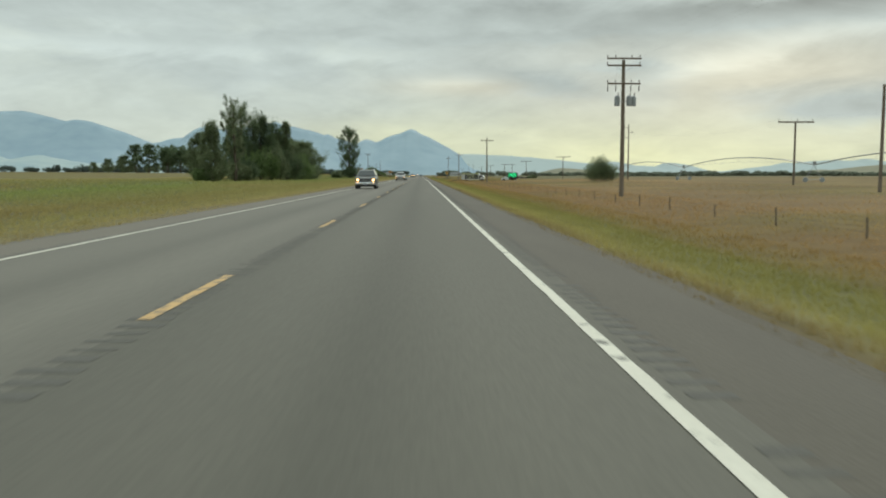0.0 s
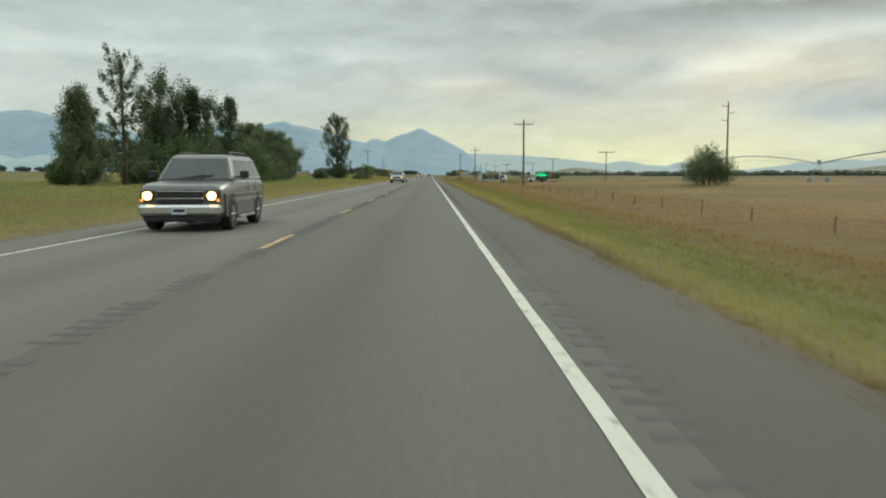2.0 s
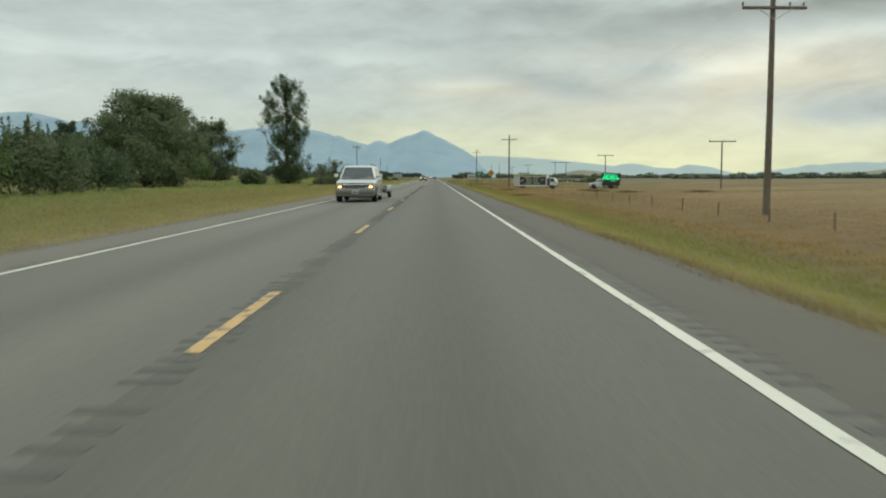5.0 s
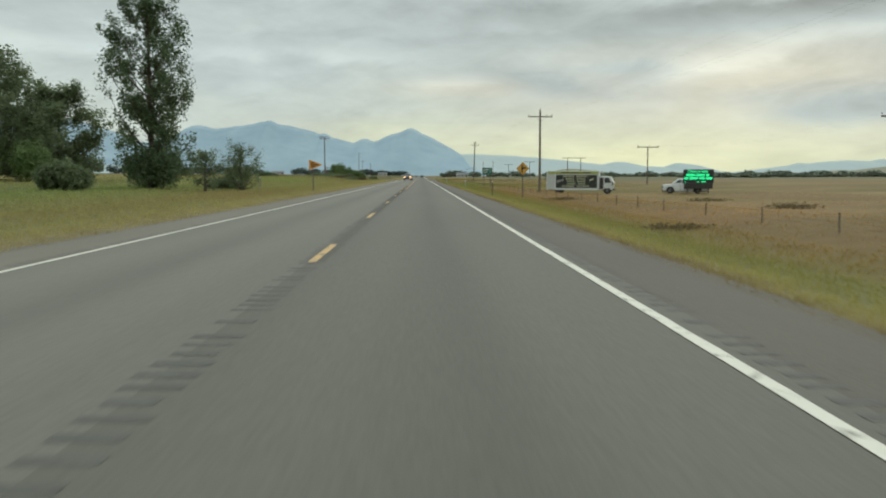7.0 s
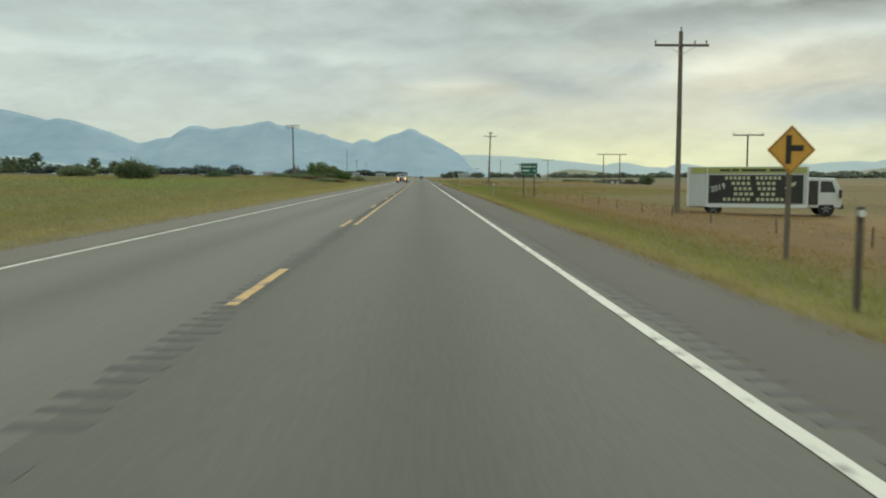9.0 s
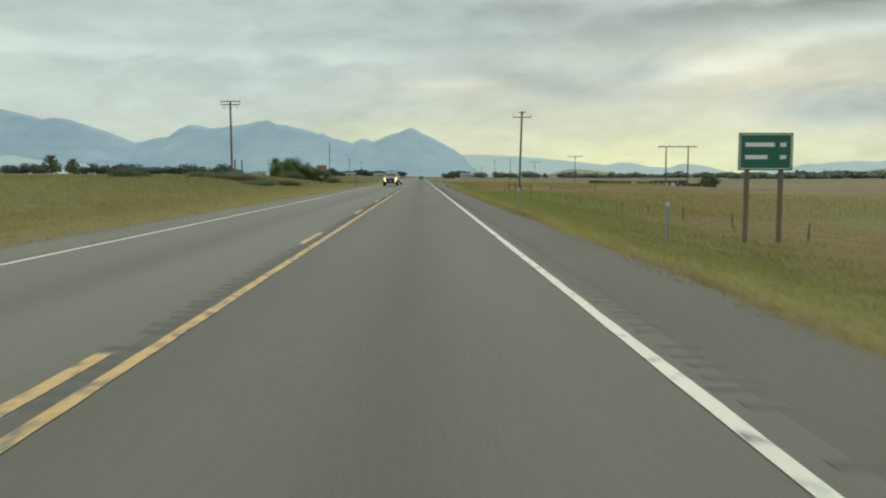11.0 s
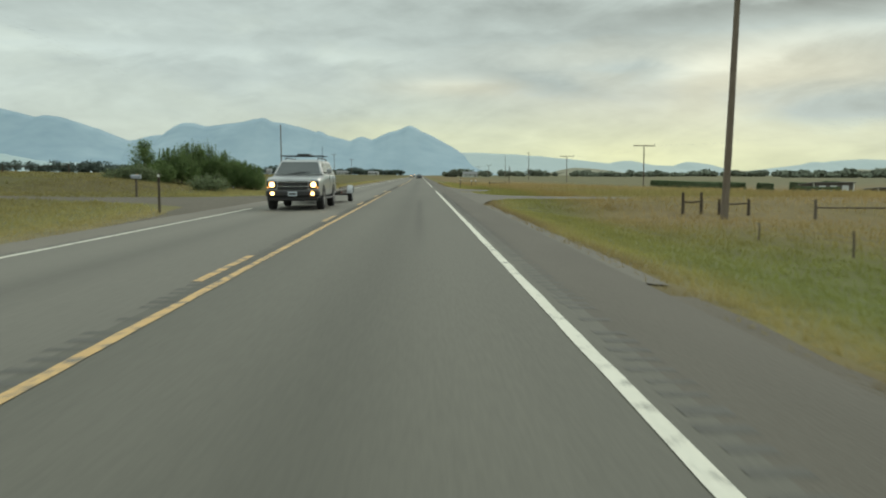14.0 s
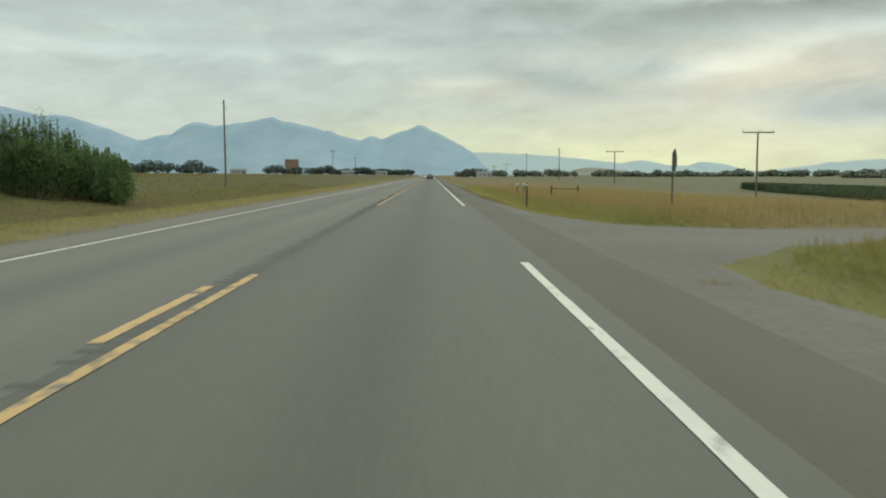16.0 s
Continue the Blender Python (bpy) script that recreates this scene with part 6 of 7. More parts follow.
def flat_trailer(x, y, length, label, z0=0.48, half=0.95):
    """An empty low frame trailer behind a towing vehicle; the coupling is at y."""
    t = thing("flat_trailer", x, y, 0.012, label, "trailer")
    rust = TRAILER
    part("drawbar", Shape().tube([(0, 0, 0.46), (-half * 0.9, 1.2, z0)], 0.045, 6), rust, t)
    part("drawbar", Shape().tube([(0, 0, 0.46), (half * 0.9, 1.2, z0)], 0.045, 6), rust, t)
    part("coupling", Shape().lathe([(0.05, 0), (0.07, 0.05), (0.05, 0.12)], 10, 2, (0, 0, 0.42)), STEEL, t)
    part("jack", Shape().tube([(0.12, 0.3, 0.25), (0.12, 0.3, 0.85)], 0.03, 8), STEEL, t)
    for sx in (-1, 1):
        part("side_rail", Shape().box(sx * half - 0.04, sx * half + 0.04, 1.2, length, z0 - 0.07, z0 + 0.07, 0.01), rust, t)
        part("top_rail", Shape().tube([(sx * half, 1.3, z0 + 0.22), (sx * half, length - 0.1, z0 + 0.22)], 0.022, 6), rust, t)
        for k in range(4):
            part("rail_post", Shape().tube([(sx * half, 1.35 + (length - 1.5) * k / 3, z0), (sx * half, 1.35 + (length - 1.5) * k / 3, z0 + 0.22)], 0.018, 6), rust, t)
        wy = length - 0.55
        wheel(t, sx * (half + 0.18), wy, 0.33, 0.20)
        fen = [(wy + 0.43 * math.cos(a), 0.33 + 0.43 * math.sin(a)) for a in np.linspace(0.15, math.pi - 0.15, 10)]
        fen += [(wy + 0.40 * math.cos(a), 0.33 + 0.40 * math.sin(a)) for a in np.linspace(math.pi - 0.15, 0.15, 10)]
        part("fender", Shape().prism(fen, sx * (half + 0.06), sx * (half + 0.32), 0), PAINT_SILVER, t, "pale steel mudguard")
        part("marker_light", Shape().box(sx * (half + 0.05), sx * (half + 0.09), 1.3, 1.42, z0 - 0.03, z0 + 0.03, 0.005), LAMP_RED, t)
        part("tail_light", Shape().box(sx * (half + 0.1), sx * (half + 0.28), length + 0.0, length + 0.05, z0 - 0.06, z0 + 0.05, 0.01), LAMP_RED, t)
    for k in range(6):
        yy = 1.25 + (length - 1.3) * k / 5
        part("cross_member", Shape().box(-half + 0.04, half - 0.04, yy - 0.03, yy + 0.03, z0 - 0.06, z0 + 0.02, 0.006), rust, t)
    for k in range(5):
        xx = -half + 0.2 + (2 * half - 0.4) * k / 4
        part("deck_board", Shape().box(xx - 0.17, xx + 0.17, 1.25, length - 0.1, z0 + 0.022, z0 + 0.055, 0.006), WOOD_GREY, t)
    part("axle", Shape().tube([(-half - 0.2, length - 0.55, 0.33), (half + 0.2, length - 0.55, 0.33)], 0.04, 8), rust, t)
    return t


TRAILER = material("dull_black_trailer_steel", (0.03, 0.028, 0.027), (0.09, 0.08, 0.07), 2, 20, 0.7, 0.3, 0.1)
ONCOMING = "oncoming traffic"
car("suv", -2.55, 71.9, "boxy silver suv with lit headlamps in the oncoming lane", 4.4, 1.82, 1.69, 1.15, 1.05, 1.12, 1.14, 1.62, 4.1, 4.33, PAINT_GREY, PAINT_DARK, (0.85, 3.5), 0.36, group=ONCOMING)
car("large_suv", -2.12, 175.4, "long white suv with pewter lower sides towing a trailer", 5.6, 1.96, 1.82, 1.34, 1.08, 1.19, 1.30, 1.92, 5.20, 5.50, PAINT_WHITE, PAINT_PEWTER, (0.95, 4.25), 0.39, group=ONCOMING, clear=0.34, wide_lamp=True)
flat_trailer(-2.12, 181.1, 4.6, "empty black frame trailer hitched behind a white suv")
pk = car("pickup_truck", -1.95, 404.0, "silver double-cab pickup with camper shell and roof rack", 5.5, 1.92, 1.80, 1.30, 1.17, 1.26, 1.28, 1.86, 5.15, 5.40, PAINT_SILVER, PAINT_SILVER, (0.95, 4.20), 0.40, group=ONCOMING, clear=0.42, fog=True, two_tone=False, category="pickup")
for yy in (2.3, 3.0, 3.7):
    part("rack_bar", Shape().box(-0.80, 0.80, yy - 0.03, yy + 0.03, 1.93, 1.96, 0.01), TRIM, pk)
part("rack_box", Shape().box(-0.20, 0.25, 2.5, 3.3, 1.965, 2.03, 0.02), TRIM, pk, "flat dark load on the roof rack")
part("aerial", Shape().tube([(0.85, 1.3, 1.2), (0.88, 1.4, 2.25)], 0.008, 5), TRIM, pk)
flat_trailer(-1.95, 409.6, 5.0, "empty black frame trailer with pale mudguards")
far_car = car("car", 2.0, 660.0, "distant dark car driving ahead on the highway", 4.6, 1.8, 1.5, 1.2, 0.95, 1.0, 1.15, 1.9, 3.7, 4.3, PAINT_DARK, PAINT_DARK, (0.85, 3.6), 0.33, rack=False, two_tone=False, lamps=False, turn=180, group="distant traffic")
far_lit = car("car", -2.1, 800.0, "distant car with lit headlamps coming along the highway", 4.6, 1.8, 1.5, 1.2, 0.95, 1.0, 1.15, 1.9, 3.7, 4.3, PAINT_SILVER, PAINT_DARK, (0.85, 3.6), 0.33, rack=False, two_tone=False, group="distant traffic")
copy_thing(far_lit, pose(-2.1, 960, 0.012, 0, 0, 0))


def words(name, text, size, parent, m, mat_):
    """Lettering in the built-in font, as a mesh."""
    cu = bpy.data.curves.new(name, "FONT")
    cu.body, cu.size, cu.align_x, cu.align_y, cu.extrude = text, size, "CENTER", "CENTER", 0.004
    tmp = bpy.data.objects.new(name, cu)
    me = bpy.data.meshes.new_from_object(tmp)
    bpy.data.objects.remove(tmp)
    me.materials.clear()
    me.materials.append(mat_)
    ob = new(name, me)
    ob.parent = parent
    ob.matrix_basis = m
    return ob


# box truck parked in the field as a hoarding; its side faces the road's oncoming view
BANNER_GREEN = material("faded_yellow_green_banner", (0.30, 0.34, 0.09), (0.44, 0.46, 0.17), 1.0, 10, 0.6, 0, 0.02)
BANNER_BLACK = material("black_vinyl_banner", (0.022, 0.024, 0.020), (0.045, 0.047, 0.04), 2, 12, 0.5, 0, 0.02)
INK_PALE = material("pale_green_ink", (0.42, 0.43, 0.28), (0.56, 0.57, 0.38), 4, 20, 0.6, 0, 0)
BOX_PANEL = material("dirty_white_truck_panel", (0.46, 0.48, 0.46), (0.62, 0.63, 0.61), 0.8, 9, 0.5, 0.1, 0.03)
gt = gz(20, 287)
tr = thing("box_truck", 16.6, 287.8, gt, "white box truck with event banner parked in dry field", "truck")
SHORT = 0.873
tr.matrix_basis = pose(16.6, 287.8, gt, 0, 0, -16.5) @ Matrix.Diagonal((SHORT, 1, 1, 1))
zt = 1.78 - gt
zb = -0.42 - gt
box_ = part("cargo_box", Shape().box(0, 7.0, 0, 2.3, zb, zt, 0.03), BOX_PANEL, tr)
for x in (0.0, 1.12, 6.98):
    part("box_rib", Shape().box(x - 0.03, x + 0.06, -0.03, 0.0, zb, zt, 0.008), SIGN_WHITE, box_)
part("rear_door", Shape().box(0.12, 1.02, -0.012, 0.0, zb + 0.05, zt - 0.45, 0.004), BOX_PANEL, box_)
part("header_banner", Shape().box(0.2, 6.95, -0.03, -0.004, zt - 0.36, zt - 0.04, 0.006), BANNER_GREEN, box_, "faded yellow-green banner strip")
for x0, x1 in ((1.9, 2.5), (2.6, 3.0), (3.15, 4.6), (4.8, 5.9)):
    part("text_bar", Shape().box(x0, x1, -0.036, -0.031, zt - 0.26, zt - 0.14), BANNER_BLACK, box_)
ban = part("banner", Shape().box(1.25, 6.75, -0.03, -0.004, zb + 0.22, zt - 0.46, 0.006), BANNER_BLACK, box_, "black vinyl banner with pale lettering")
bz0, bz1 = zb + 0.22, zt - 0.46
for k, (a, b, n) in enumerate(((2.2, 5.55, 13), (2.6, 5.25, 9), (2.75, 5.25, 9), (2.75, 5.25, 8), (2.1, 5.75, 13))):
    z = bz1 - 0.16 - k * (bz1 - bz0 - 0.26) / 4.35
    pitch = (b - a) / n
    for q in range(n):
        if q != n // 2:
            part("text_bar", Shape().box(a + pitch * q, a + pitch * (q + 0.66), -0.036, -0.031, z - 0.085, z + 0.085), INK_PALE, ban)
words("lettering", "2019", 0.46, ban, pose(1.80, -0.034, (bz0 + bz1) / 2 + 0.06, 90, -13, 0), SIGN_WHITE)
part("badge", Shape().prism([(5.7, bz0 + 0.75), (6.3, bz0 + 0.98), (6.35, bz0 + 1.18), (5.75, bz0 + 0.95)], -0.036, -0.031, 1), INK_PALE, ban, "slanted pale badge")
part("skirt", Shape().box(1.2, 6.95, -0.02, 0.0, zb - 0.02, zb + 0.14, 0.006), SIGN_WHITE, box_)
part("chassis", Shape().box(0.2, 8.6, 0.55, 1.75, 0.42, zb - 0.01, 0.02), TRIM, tr)
cabp = [(7.08, 0.45), (8.95, 0.45), (8.98, 1.25), (8.55, 2.02), (7.2, 2.08), (7.08, 1.9)]
cab_ = part("cab", Shape().prism(cabp, 0.1, 2.2, 1, 0.05), PAINT_WHITE, tr, "white flat-fronted cab")
part("side_window", Shape().prism([(7.75, 1.28), (8.62, 1.28), (8.38, 1.86), (7.75, 1.88)], 0.085, 0.12, 1), DARK_GLASS, cab_)
# black panel stands in for the shade in the gap behind the cab
part("gap_shade_panel", Shape().box(7.12, 7.62, 0.075, 0.12, 0.6, 1.9, 0.01), TRAILER, cab_, "dark panel painted as the shaded gap behind the cab door")
part("door", Shape().box(7.7, 8.75, 0.088, 0.12, 0.62, 1.24, 0.01), PAINT_WHITE, cab_)
part("mirror", Shape().box(8.78, 8.92, -0.10, 0.06, 1.0, 1.42, 0.02), TRIM, cab_)
part("front_bumper", Shape().box(8.85, 9.08, 0.12, 2.18, 0.40, 0.62, 0.03), TRIM, tr)
for x in (1.6, 8.1):
    for yy in (0.22, 2.08):
        w = wheel(tr, 0.0001, 0, 0.42, 0.26)
        w.matrix_basis = pose(x, yy, 0.42, 0, 0, 90 if yy > 1 else -90) @ Matrix.Diagonal((1, 1 / SHORT, 1, 1))

# white pickup with a lit message board on its bed
gl = gz(33.5, 288)
LED = glowing("green_message_lamps", (0.02, 0.95, 0.33), 1.0)
pb = car("board_truck", 33.4, 296.0, "white pickup carrying a message board parked in field", 5.4, 1.9, 1.78, 1.15, 1.10, 1.2, 1.1, 1.75, 2.9, 3.05, PAINT_WHITE, PAINT_WHITE, (0.95, 4.1), 0.38, lamps=False, rack=False, two_tone=False, bed=1.05, category="pickup", turn=-90)
pb.matrix_basis = pose(30.9, 289.05, gl, 0, 0, -110)
mb = thing("message_board", 32.75, 287.0, gl, "dark board with lit green lettering on a pickup bed", "message board", turn=-20)
bt, bb = 1.97 - gl, 0.36 - gl
brd = part("cabinet", Shape().box(0, 3.45, 0, 0.35, bb, bt, 0.03), TRIM, mb)
part("lower_panel", Shape().box(0.1, 3.35, 0.05, 0.30, -0.3 - gl, bb - 0.01, 0.02), TRAILER, mb)
words("lettering", "Tomorrow", 0.52, brd, pose(1.65, -0.008, bt - 0.24, 90, 0, 0), LED)
for z, spans in ((bt - 0.64, ((0.35, 1.35), (1.5, 2.45), (2.6, 2.95))), (bt - 1.03, ((0.12, 0.6), (0.72, 1.7), (1.8, 2.5), (2.62, 3.3))), (bt - 1.44, ((0.15, 0.3), (1.6, 1.85), (2.05, 2.6)))):
    for a, b in spans:
        n = max(2, int((b - a) / 0.135))
        for k in range(n):
            x0 = a + (b - a) * k / n
            half = 0.13 if z > bt - 1.2 else 0.06
            part("text_bar", Shape().box(x0, x0 + (b - a) / n * 0.76, -0.012, -0.001, z - half - 0.03 * (k % 2), z + half), LED, brd)
for x in (0.5, 2.9):
    part("leg", Shape().box(x - 0.06, x + 0.06, 0.1, 0.25, 0.05, -0.3 - gl, 0.01), TRAILER, mb)

# ---------- farm buildings and things across the fields ----------
SIDING = material("pale_siding", (0.36, 0.37, 0.36), (0.50, 0.51, 0.49), 0.6, 5, 0.7, 0, 0.1)
ROOF = material("grey_shingle", (0.14, 0.14, 0.145), (0.24, 0.235, 0.23), 0.8, 6, 0.85, 0, 0.2)
DARK_SIDING = material("dark_barn_board", (0.085, 0.078, 0.07), (0.15, 0.135, 0.12), 0.8, 6, 0.85, 0, 0.2)


def house(x, y, w, d, h, ridge, label, wall=None, turn=0.0, name="house", windows=3):
    t = thing(name, x, y, gz(x, y) - 0.05, label, "building", turn=turn)
    part("wall_box", Shape().prism([(-w / 2, 0), (w / 2, 0), (w / 2, h), (-w / 2, h)], -d / 2, d / 2, 1), wall or SIDING, t)
    ro = Shape()
    ro.prism([(-d / 2 - 0.4, h - 0.1), (0, ridge), (d / 2 + 0.4, h - 0.1), (d / 2 + 0.4, h + 0.1), (0, ridge + 0.22), (-d / 2 - 0.4, h + 0.1)], -w / 2 - 0.4, w / 2 + 0.4, 0)
    part("roof", ro, ROOF, t)
    part("gable_wall", Shape().prism([(-d / 2, h), (d / 2, h), (0, ridge)], -w / 2, w / 2, 0), wall or SIDING, t)
    for k in range(windows):
        xx = -w / 2 + w * (k + 0.7) / (windows + 0.4)
        win = part("window", Shape().box(xx - 0.6, xx + 0.6, -d / 2 - 0.05, -d / 2 + 0.02, h * 0.42, h * 0.8, 0.02), DARK_GLASS, t)
        part("frame", Shape().box(xx - 0.68, xx + 0.68, -d / 2 - 0.07, -d / 2 - 0.052, h * 0.38, h * 0.42), SIGN_WHITE, win)
    part("door", Shape().box(w * 0.32, w * 0.32 + 1.0, -d / 2 - 0.04, -d / 2 + 0.02, 0, 2.1), DARK_SIDING, t)
    return t




def yard_shed(x, y, w, d, h, label, wall, trim, panes, turn):
    """A low mono-pitch farm shed whose long side faces west, with pale square windows."""
    t = thing("shed", x, y, gz(x, y) - 0.05, label, "building", turn=turn + 180)
    part("wall_box", Shape().prism([(-w / 2, 0), (w / 2, 0), (w / 2, h * 0.86), (-w / 2, h)], -d / 2, d / 2, 1), wall, t)
    part("roof", Shape().prism([(-w / 2 - 0.25, h + 0.01), (w / 2 + 0.25, h * 0.86 - 0.02), (w / 2 + 0.25, h * 0.86 + 0.08), (-w / 2 - 0.25, h + 0.11)], -d / 2 - 0.2, d / 2 + 0.2, 1), ROOF, t)
    for yy in (-d / 2, d / 2):
        part("corner_post", Shape().box(-w / 2 - 0.03, -w / 2 + 0.05, yy - 0.06, yy + 0.06, 0, h - 0.02, 0.01), trim, t)
    for k in range(panes):
        yy = -d / 2 + d * (k + 0.7) / (panes + 0.4)
        win = part("window", Shape().box(-w / 2 - 0.03, -w / 2 + 0.02, yy - 0.5, yy + 0.5, h * 0.48, h * 0.82, 0.01), PALE_PANE, t, "pale reflecting window")
        part("frame", Shape().box(-w / 2 - 0.045, -w / 2 - 0.031, yy - 0.56, yy + 0.56, h * 0.44, h * 0.48), trim, win)


PALE_PANE = material("pale_reflecting_pane", (0.50, 0.53, 0.52), (0.66, 0.68, 0.66), 2, 10, 0.15, 0, 0)
yard_shed(58.6, 487.0, 3.0, 6.0, 2.0, "low dark farm shed with three pale windows", DARK_SIDING, SIGN_WHITE, 3, -82)
yard_shed(61.5, 477.0, 2.4, 5.0, 1.35, "low dark stock shelter with white corner posts", DARK_SIDING, SIGN_WHITE, 0, -80)
house(-74.0, 1180.0, 11, 7, 2.4, 3.9, "distant white house beside the highway", turn=5)
house(-50.0, 1290.0, 11, 7, 2.4, 3.8, "distant pale house beside the highway", turn=-8)
house(-160.0, 1120.0, 13, 8, 2.6, 4.2, "distant white house among field trees", turn=12)
house(52.0, 1200.0, 14, 9, 3.0, 5.2, "distant pale house beside the highway", turn=4)

# brown hoarding beside the road further on
gb_ = gz(-54, 760)
hb = thing("billboard", -54.0, 760.0, gb_, "brown weathered roadside hoarding on wooden posts", "billboard")
part("panel", Shape().box(-2.8, 2.8, -0.12, 0.05, 4.2 - gb_, 7.6 - gb_, 0.03), material("brown_faded_panel", (0.20, 0.13, 0.09), (0.30, 0.21, 0.15), 0.5, 5, 0.8, 0, 0.05), hb)
for x in (-2.2, 0, 2.2):
    part("post", Shape().box(x - 0.12, x + 0.12, 0.06, 0.3, -0.5, 7.5 - gb_, 0.02), WOOD, hb)

# irrigation machine: wheeled towers carrying long arched pipes
JOINTS = [(53.3, 212.4), (55.6, 165.0), (59.6, 118.0), (63.5, 71.0), (67.5, 24.0)]
pv = thing("irrigation_machine", 55.6, 165.0, 0, "long galvanised wheeled irrigation pipe spanning the field", "irrigation machine")


def pipe_at(i, t):
    (x0, y0), (x1, y1) = JOINTS[i], JOINTS[i + 1]
    return Vector((x0 + (x1 - x0) * t - 55.6, y0 + (y1 - y0) * t - 165.0, 2.7 + 6.0 * t * (1 - t)))


for i, (x0, y0) in enumerate(JOINTS):
    tw = new("tower")
    tw.parent = pv
    tw.matrix_basis = pose(x0 - 55.6, y0 - 165.0, gz(x0, y0), 0, 0, 4)
    top = 2.7 - gz(x0, y0)
    for sx in (-1, 1):
        for sy in (-0.25, 0.25):
            part("leg", Shape().tube([(sx * 1.2, sy, 0.38), (0, sy * 0.4, top)], 0.022, 6), STEEL, tw)
        part("wheel", Shape().lathe([(0.20, -0.10), (0.36, -0.10), (0.38, 0), (0.36, 0.10), (0.20, 0.10)], 16, 1, (sx * 1.3, 0, 0.36)), TANK, tw)
    part("base_beam", Shape().tube([(-1.4, 0, 0.4), (1.4, 0, 0.4)], 0.04, 6), STEEL, tw)
    part("gear_box", Shape().box(-0.2, 0.2, -0.15, 0.15, top + 0.06, top + 0.5, 0.03), TANK, tw, "small grey control box")
    if i == 0:
        part("end_frame", Shape().tube([(-0.4, 0, top + 0.1), (-0.75, 0, top + 0.75), (0.75, 0, top + 0.75), (0.4, 0, top + 0.1)], 0.05, 6), STEEL, tw)
part("overhang_pipe", Shape().tube([(51.8 - 55.6, 217.0 - 165.0, 2.75), pipe_at(0, 0)], 0.07, 6), STEEL, pv)
for i in range(len(JOINTS) - 1):
    pts = [pipe_at(i, k / 10) for k in range(11)]
    part("span_pipe", Shape().tube(pts, 0.085, 6), STEEL, pv)
    rod = [p_ - Vector((0, 0, 0.75 * math.sin(math.pi * k / 10) + 0.03)) for k, p_ in enumerate(pts)]
    part("truss_rod", Shape().tube(rod, 0.012, 4), STEEL, pv)
    for k in range(1, 10):
        part("truss_strut", Shape().tube([pts[k], rod[k]], 0.014, 4), STEEL, pv)


# ---------- grass ----------
def grass_material(name, gain):
    """Thin blades that take the land's colour; light passes through as well as bouncing off."""
    m = material(name, (0.2, 0.2, 0.1), (0.3, 0.3, 0.1), 0.15, 1.3, 0.85, bump=0, island=0.2, contrast=0.7, spec=0.1)
    nt = m.node_tree
    bsdf = nt.nodes["Principled BSDF"]
    geo = nt.nodes.new("ShaderNodeNewGeometry")
    mr = nt.nodes.new("ShaderNodeMapRange")
    nt.links.new(geo.outputs["Random Per Island"], mr.inputs[0])
    mr.inputs[3].default_value, mr.inputs[4].default_value = gain * 0.90, gain * 1.10
    vm = nt.nodes.new("ShaderNodeVectorMath")
    vm.operation = "SCALE"
    nt.links.new(land_colour(nt), vm.inputs[0])
    nt.links.new(mr.outputs[0], vm.inputs["Scale"])
    nt.links.new(vm.outputs[0], bsdf.inputs["Base Color"])
    tl = nt.nodes.new("ShaderNodeBsdfTranslucent")
    nt.links.new(vm.outputs[0], tl.inputs[0])
    mx = nt.nodes.new("ShaderNodeMixShader")
    mx.inputs[0].default_value = 0.5
    nt.links.new(bsdf.outputs[0], mx.inputs[1])
    nt.links.new(tl.outputs[0], mx.inputs[2])
    nt.links.new(mx.outputs[0], nt.nodes["Material Output"].inputs[0])
    return m


GRASS = grass_material("verge_and_field_grass", 2.45)


def clear_of_lanes(x, y):
    """True where grass may grow: off the side roads and their mouths."""
    near_ = np.interp(x, [5.0, 5.5, 6.2, 7.2, 9.3, 11.5, 15], [409, 413.6, 417.3, 419.4, 420.1, 420.4, 422.6])
    far_ = np.interp(x, [5.0, 6.25, 6.9, 7.4, 9.3, 11.5, 15], [437.8, 436.2, 432.6, 429.6, 427, 425.6, 423.8])
    a = (x > 5.0) & (x < 15) & (y > near_ - 0.2) & (y < far_ + 0.1)
    n2 = np.interp(x, [5.0, 6.2, 7.2, 9, 11.5, 16, 24, 70], [437.8, 437.2, 439.2, 442, 443.8, 444.6, 445.4, 448])
    f2 = np.interp(x, [5.0, 5.5, 5.9, 6.3, 7.6, 10, 16, 24, 70], [475, 464, 456, 452.4, 449.2, 447.8, 448.8, 449.8, 453])
    c = (x > 5.0) & (x < 72) & (y > n2 - 0.1) & (y < f2 + 0.1)
    b = (y > 396) & (y < 436) & (x < -5.0) & (np.abs(y - 415.8) < np.interp(x, [-40, -22, -14, -9, -5], [1.2, 1.3, 2.4, 6.4, 15]))
    return ~(a | b | c)


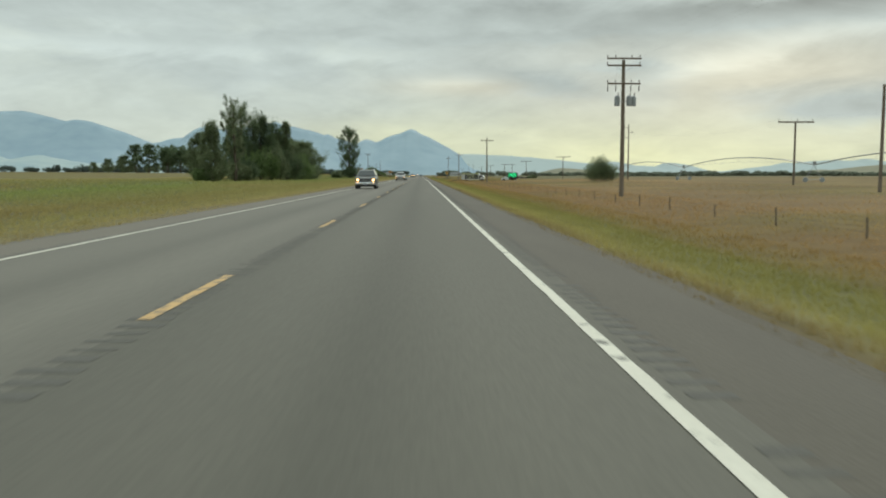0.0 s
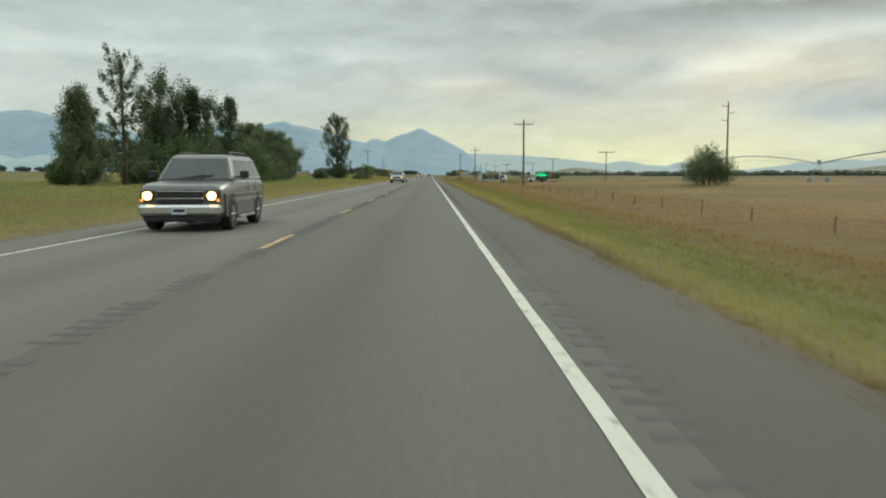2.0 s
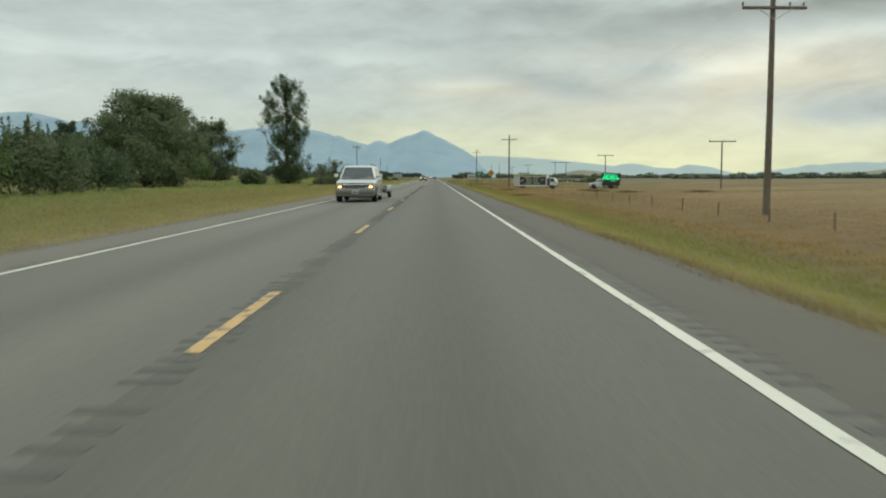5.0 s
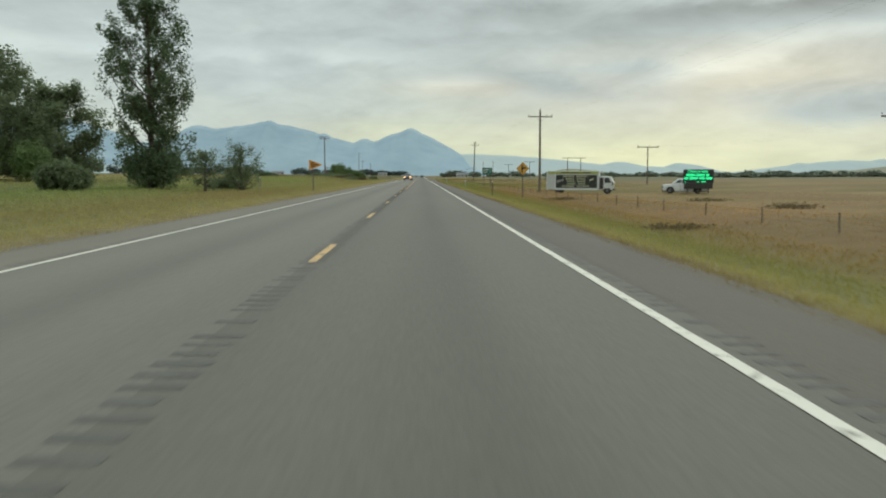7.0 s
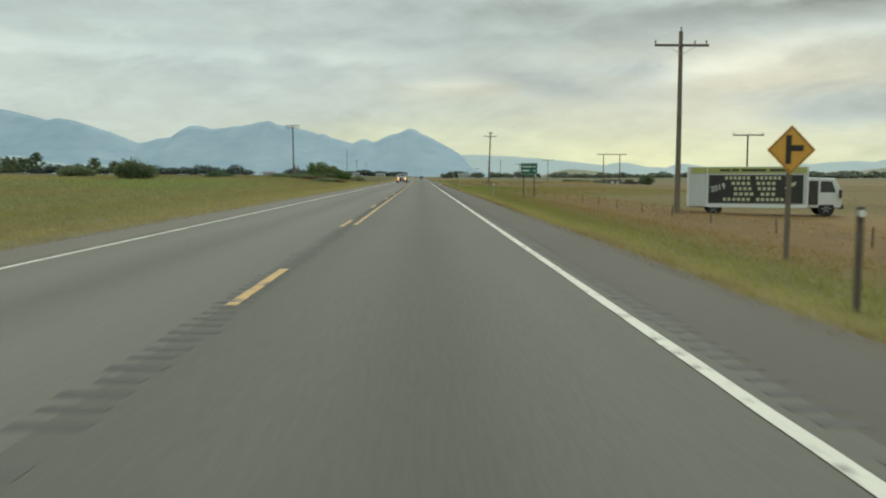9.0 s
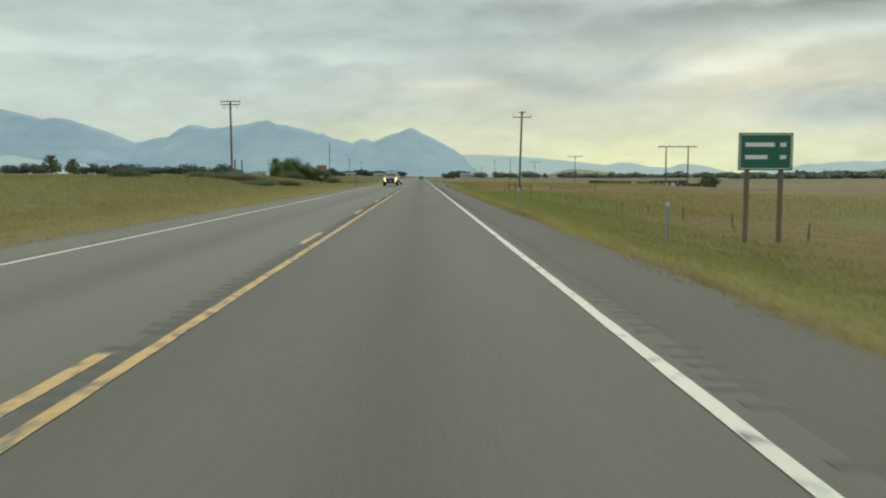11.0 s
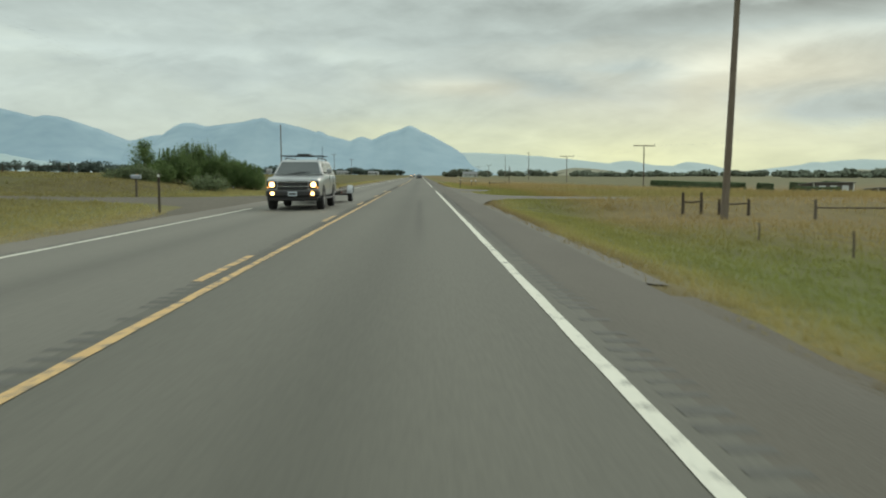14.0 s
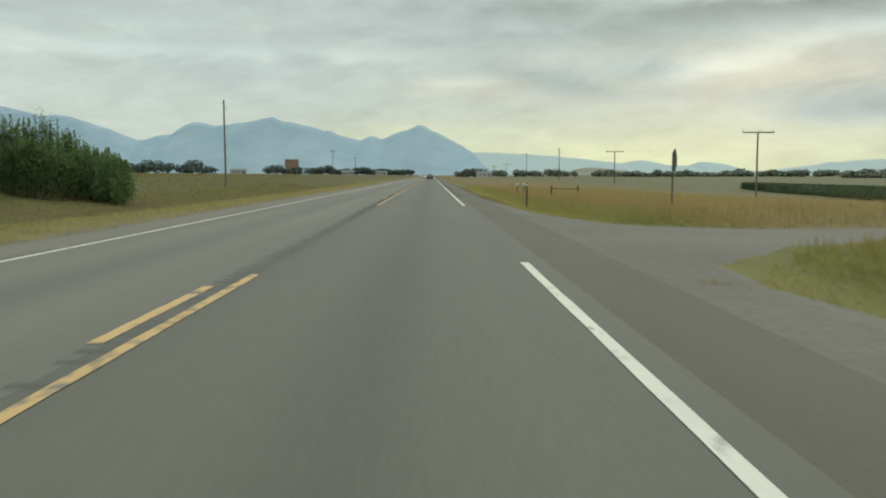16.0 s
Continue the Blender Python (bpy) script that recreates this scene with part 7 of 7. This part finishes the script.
def grass(name, x0, x1, y0, y1, density, height, width, blades, mat_, label, seed, patchy=0.0, lean_by=(0.05, 0.55)):
    """Tufts of narrow blades, thinned in patches. density: tufts a square metre."""
    rng = np.random.default_rng(seed)
    n = int((x1 - x0) * (y1 - y0) * density)
    x, y = rng.uniform(x0, x1, n), rng.uniform(y0, y1, n)
    if patchy:
        f = np.sin(x * 0.35 + 2.1 * np.sin(y * 0.071)) * np.sin(y * 0.13 + 1.3 * np.sin(x * 0.23)) + 0.5 * np.sin(x * 1.1 + y * 0.7)
        keep = rng.random(n) < 1 - patchy * (f < 0)
        x, y = x[keep], y[keep]
    ok = clear_of_lanes(x, y)
    x, y = x[ok], y[ok]
    n = len(x)
    z = ground_z(x, y)
    hs = height * rng.uniform(0.55, 1.3, n)
    v = np.zeros((n, blades, 3, 3))
    for b in range(blades):
        ang = rng.uniform(0, 2 * np.pi, n)
        lean = rng.uniform(*lean_by, n) * hs
        ox, oy = rng.normal(0, width * 2.2, n), rng.normal(0, width * 2.2, n)
        wx, wy = -np.sin(ang) * width, np.cos(ang) * width
        v[:, b, 0] = np.stack([x + ox - wx, y + oy - wy, z - 0.02], 1)
        v[:, b, 1] = np.stack([x + ox + wx, y + oy + wy, z - 0.02], 1)
        v[:, b, 2] = np.stack([x + ox + np.cos(ang) * lean, y + oy + np.sin(ang) * lean, z + hs * rng.uniform(0.7, 1.1, n)], 1)
    me = quick_mesh(name, v.reshape(-1, 3), np.arange(n * blades * 3).reshape(-1, 3), mat_)
    return tagged(new(name, me), label, "grass", "", "stuff")


# right-hand verge, ditch and field
grass("verge_grass", 5.2, 6.0, -10, 520, 36, 0.08, 0.006, 5, GRASS, "short ragged brown and straw grass at the road edge", 1, patchy=0.5)
grass("verge_grass", 5.6, 8.4, -10, 520, 64, 0.11, 0.005, 5, GRASS, "green ankle-high grass on the road verge", 2, patchy=0.05)
grass("verge_grass", 8.2, 12.0, -10, 560, 36, 0.12, 0.007, 5, GRASS, "green ankle-high grass on the road verge", 21, patchy=0.05)
grass("field_grass", 11.6, 20.0, -10, 600, 9, 0.13, 0.006, 5, GRASS, "tan dry grass in the field", 4, patchy=0.1, lean_by=(0.6, 1.5))
grass("field_grass", 20.0, 48.0, 0, 620, 1.6, 0.12, 0.008, 5, GRASS, "tan dry grass in the field", 6, patchy=0.1, lean_by=(0.6, 1.5))
# left-hand verge and field
grass("field_grass", 7.5, 34.0, 449.5, 545, 12, 0.40, 0.012, 4, GRASS, "tall tan grass on the bank beyond the side road", 31, patchy=0.1)
grass("field_grass", 7.6, 42.0, 427, 444, 13, 0.36, 0.011, 4, GRASS, "tall tan grass between the field entrance and the side road", 32, patchy=0.1)
grass("field_grass", 10.5, 40.0, 335, 424, 5, 0.28, 0.010, 4, GRASS, "tall green and tan meadow grass beyond the ditch", 33, patchy=0.15)
grass("verge_grass", -7.0, -5.35, -10, 560, 26, 0.09, 0.008, 5, GRASS, "short pale straw grass at the road edge", 7, patchy=0.2)
grass("verge_grass", -12.0, -6.4, -10, 560, 20, 0.14, 0.010, 5, GRASS, "olive green grass on the road verge", 8, patchy=0.1)
grass("field_grass", -24.0, -11.0, 0, 560, 9, 0.18, 0.014, 5, GRASS, "green uncut grass beside the road", 9, patchy=0.1, lean_by=(0.6, 1.5))
grass("field_grass", -60.0, -24.0, 20, 620, 1.5, 0.20, 0.03, 5, GRASS, "olive and tan grass in the far field", 11, patchy=0.1, lean_by=(0.6, 1.5))
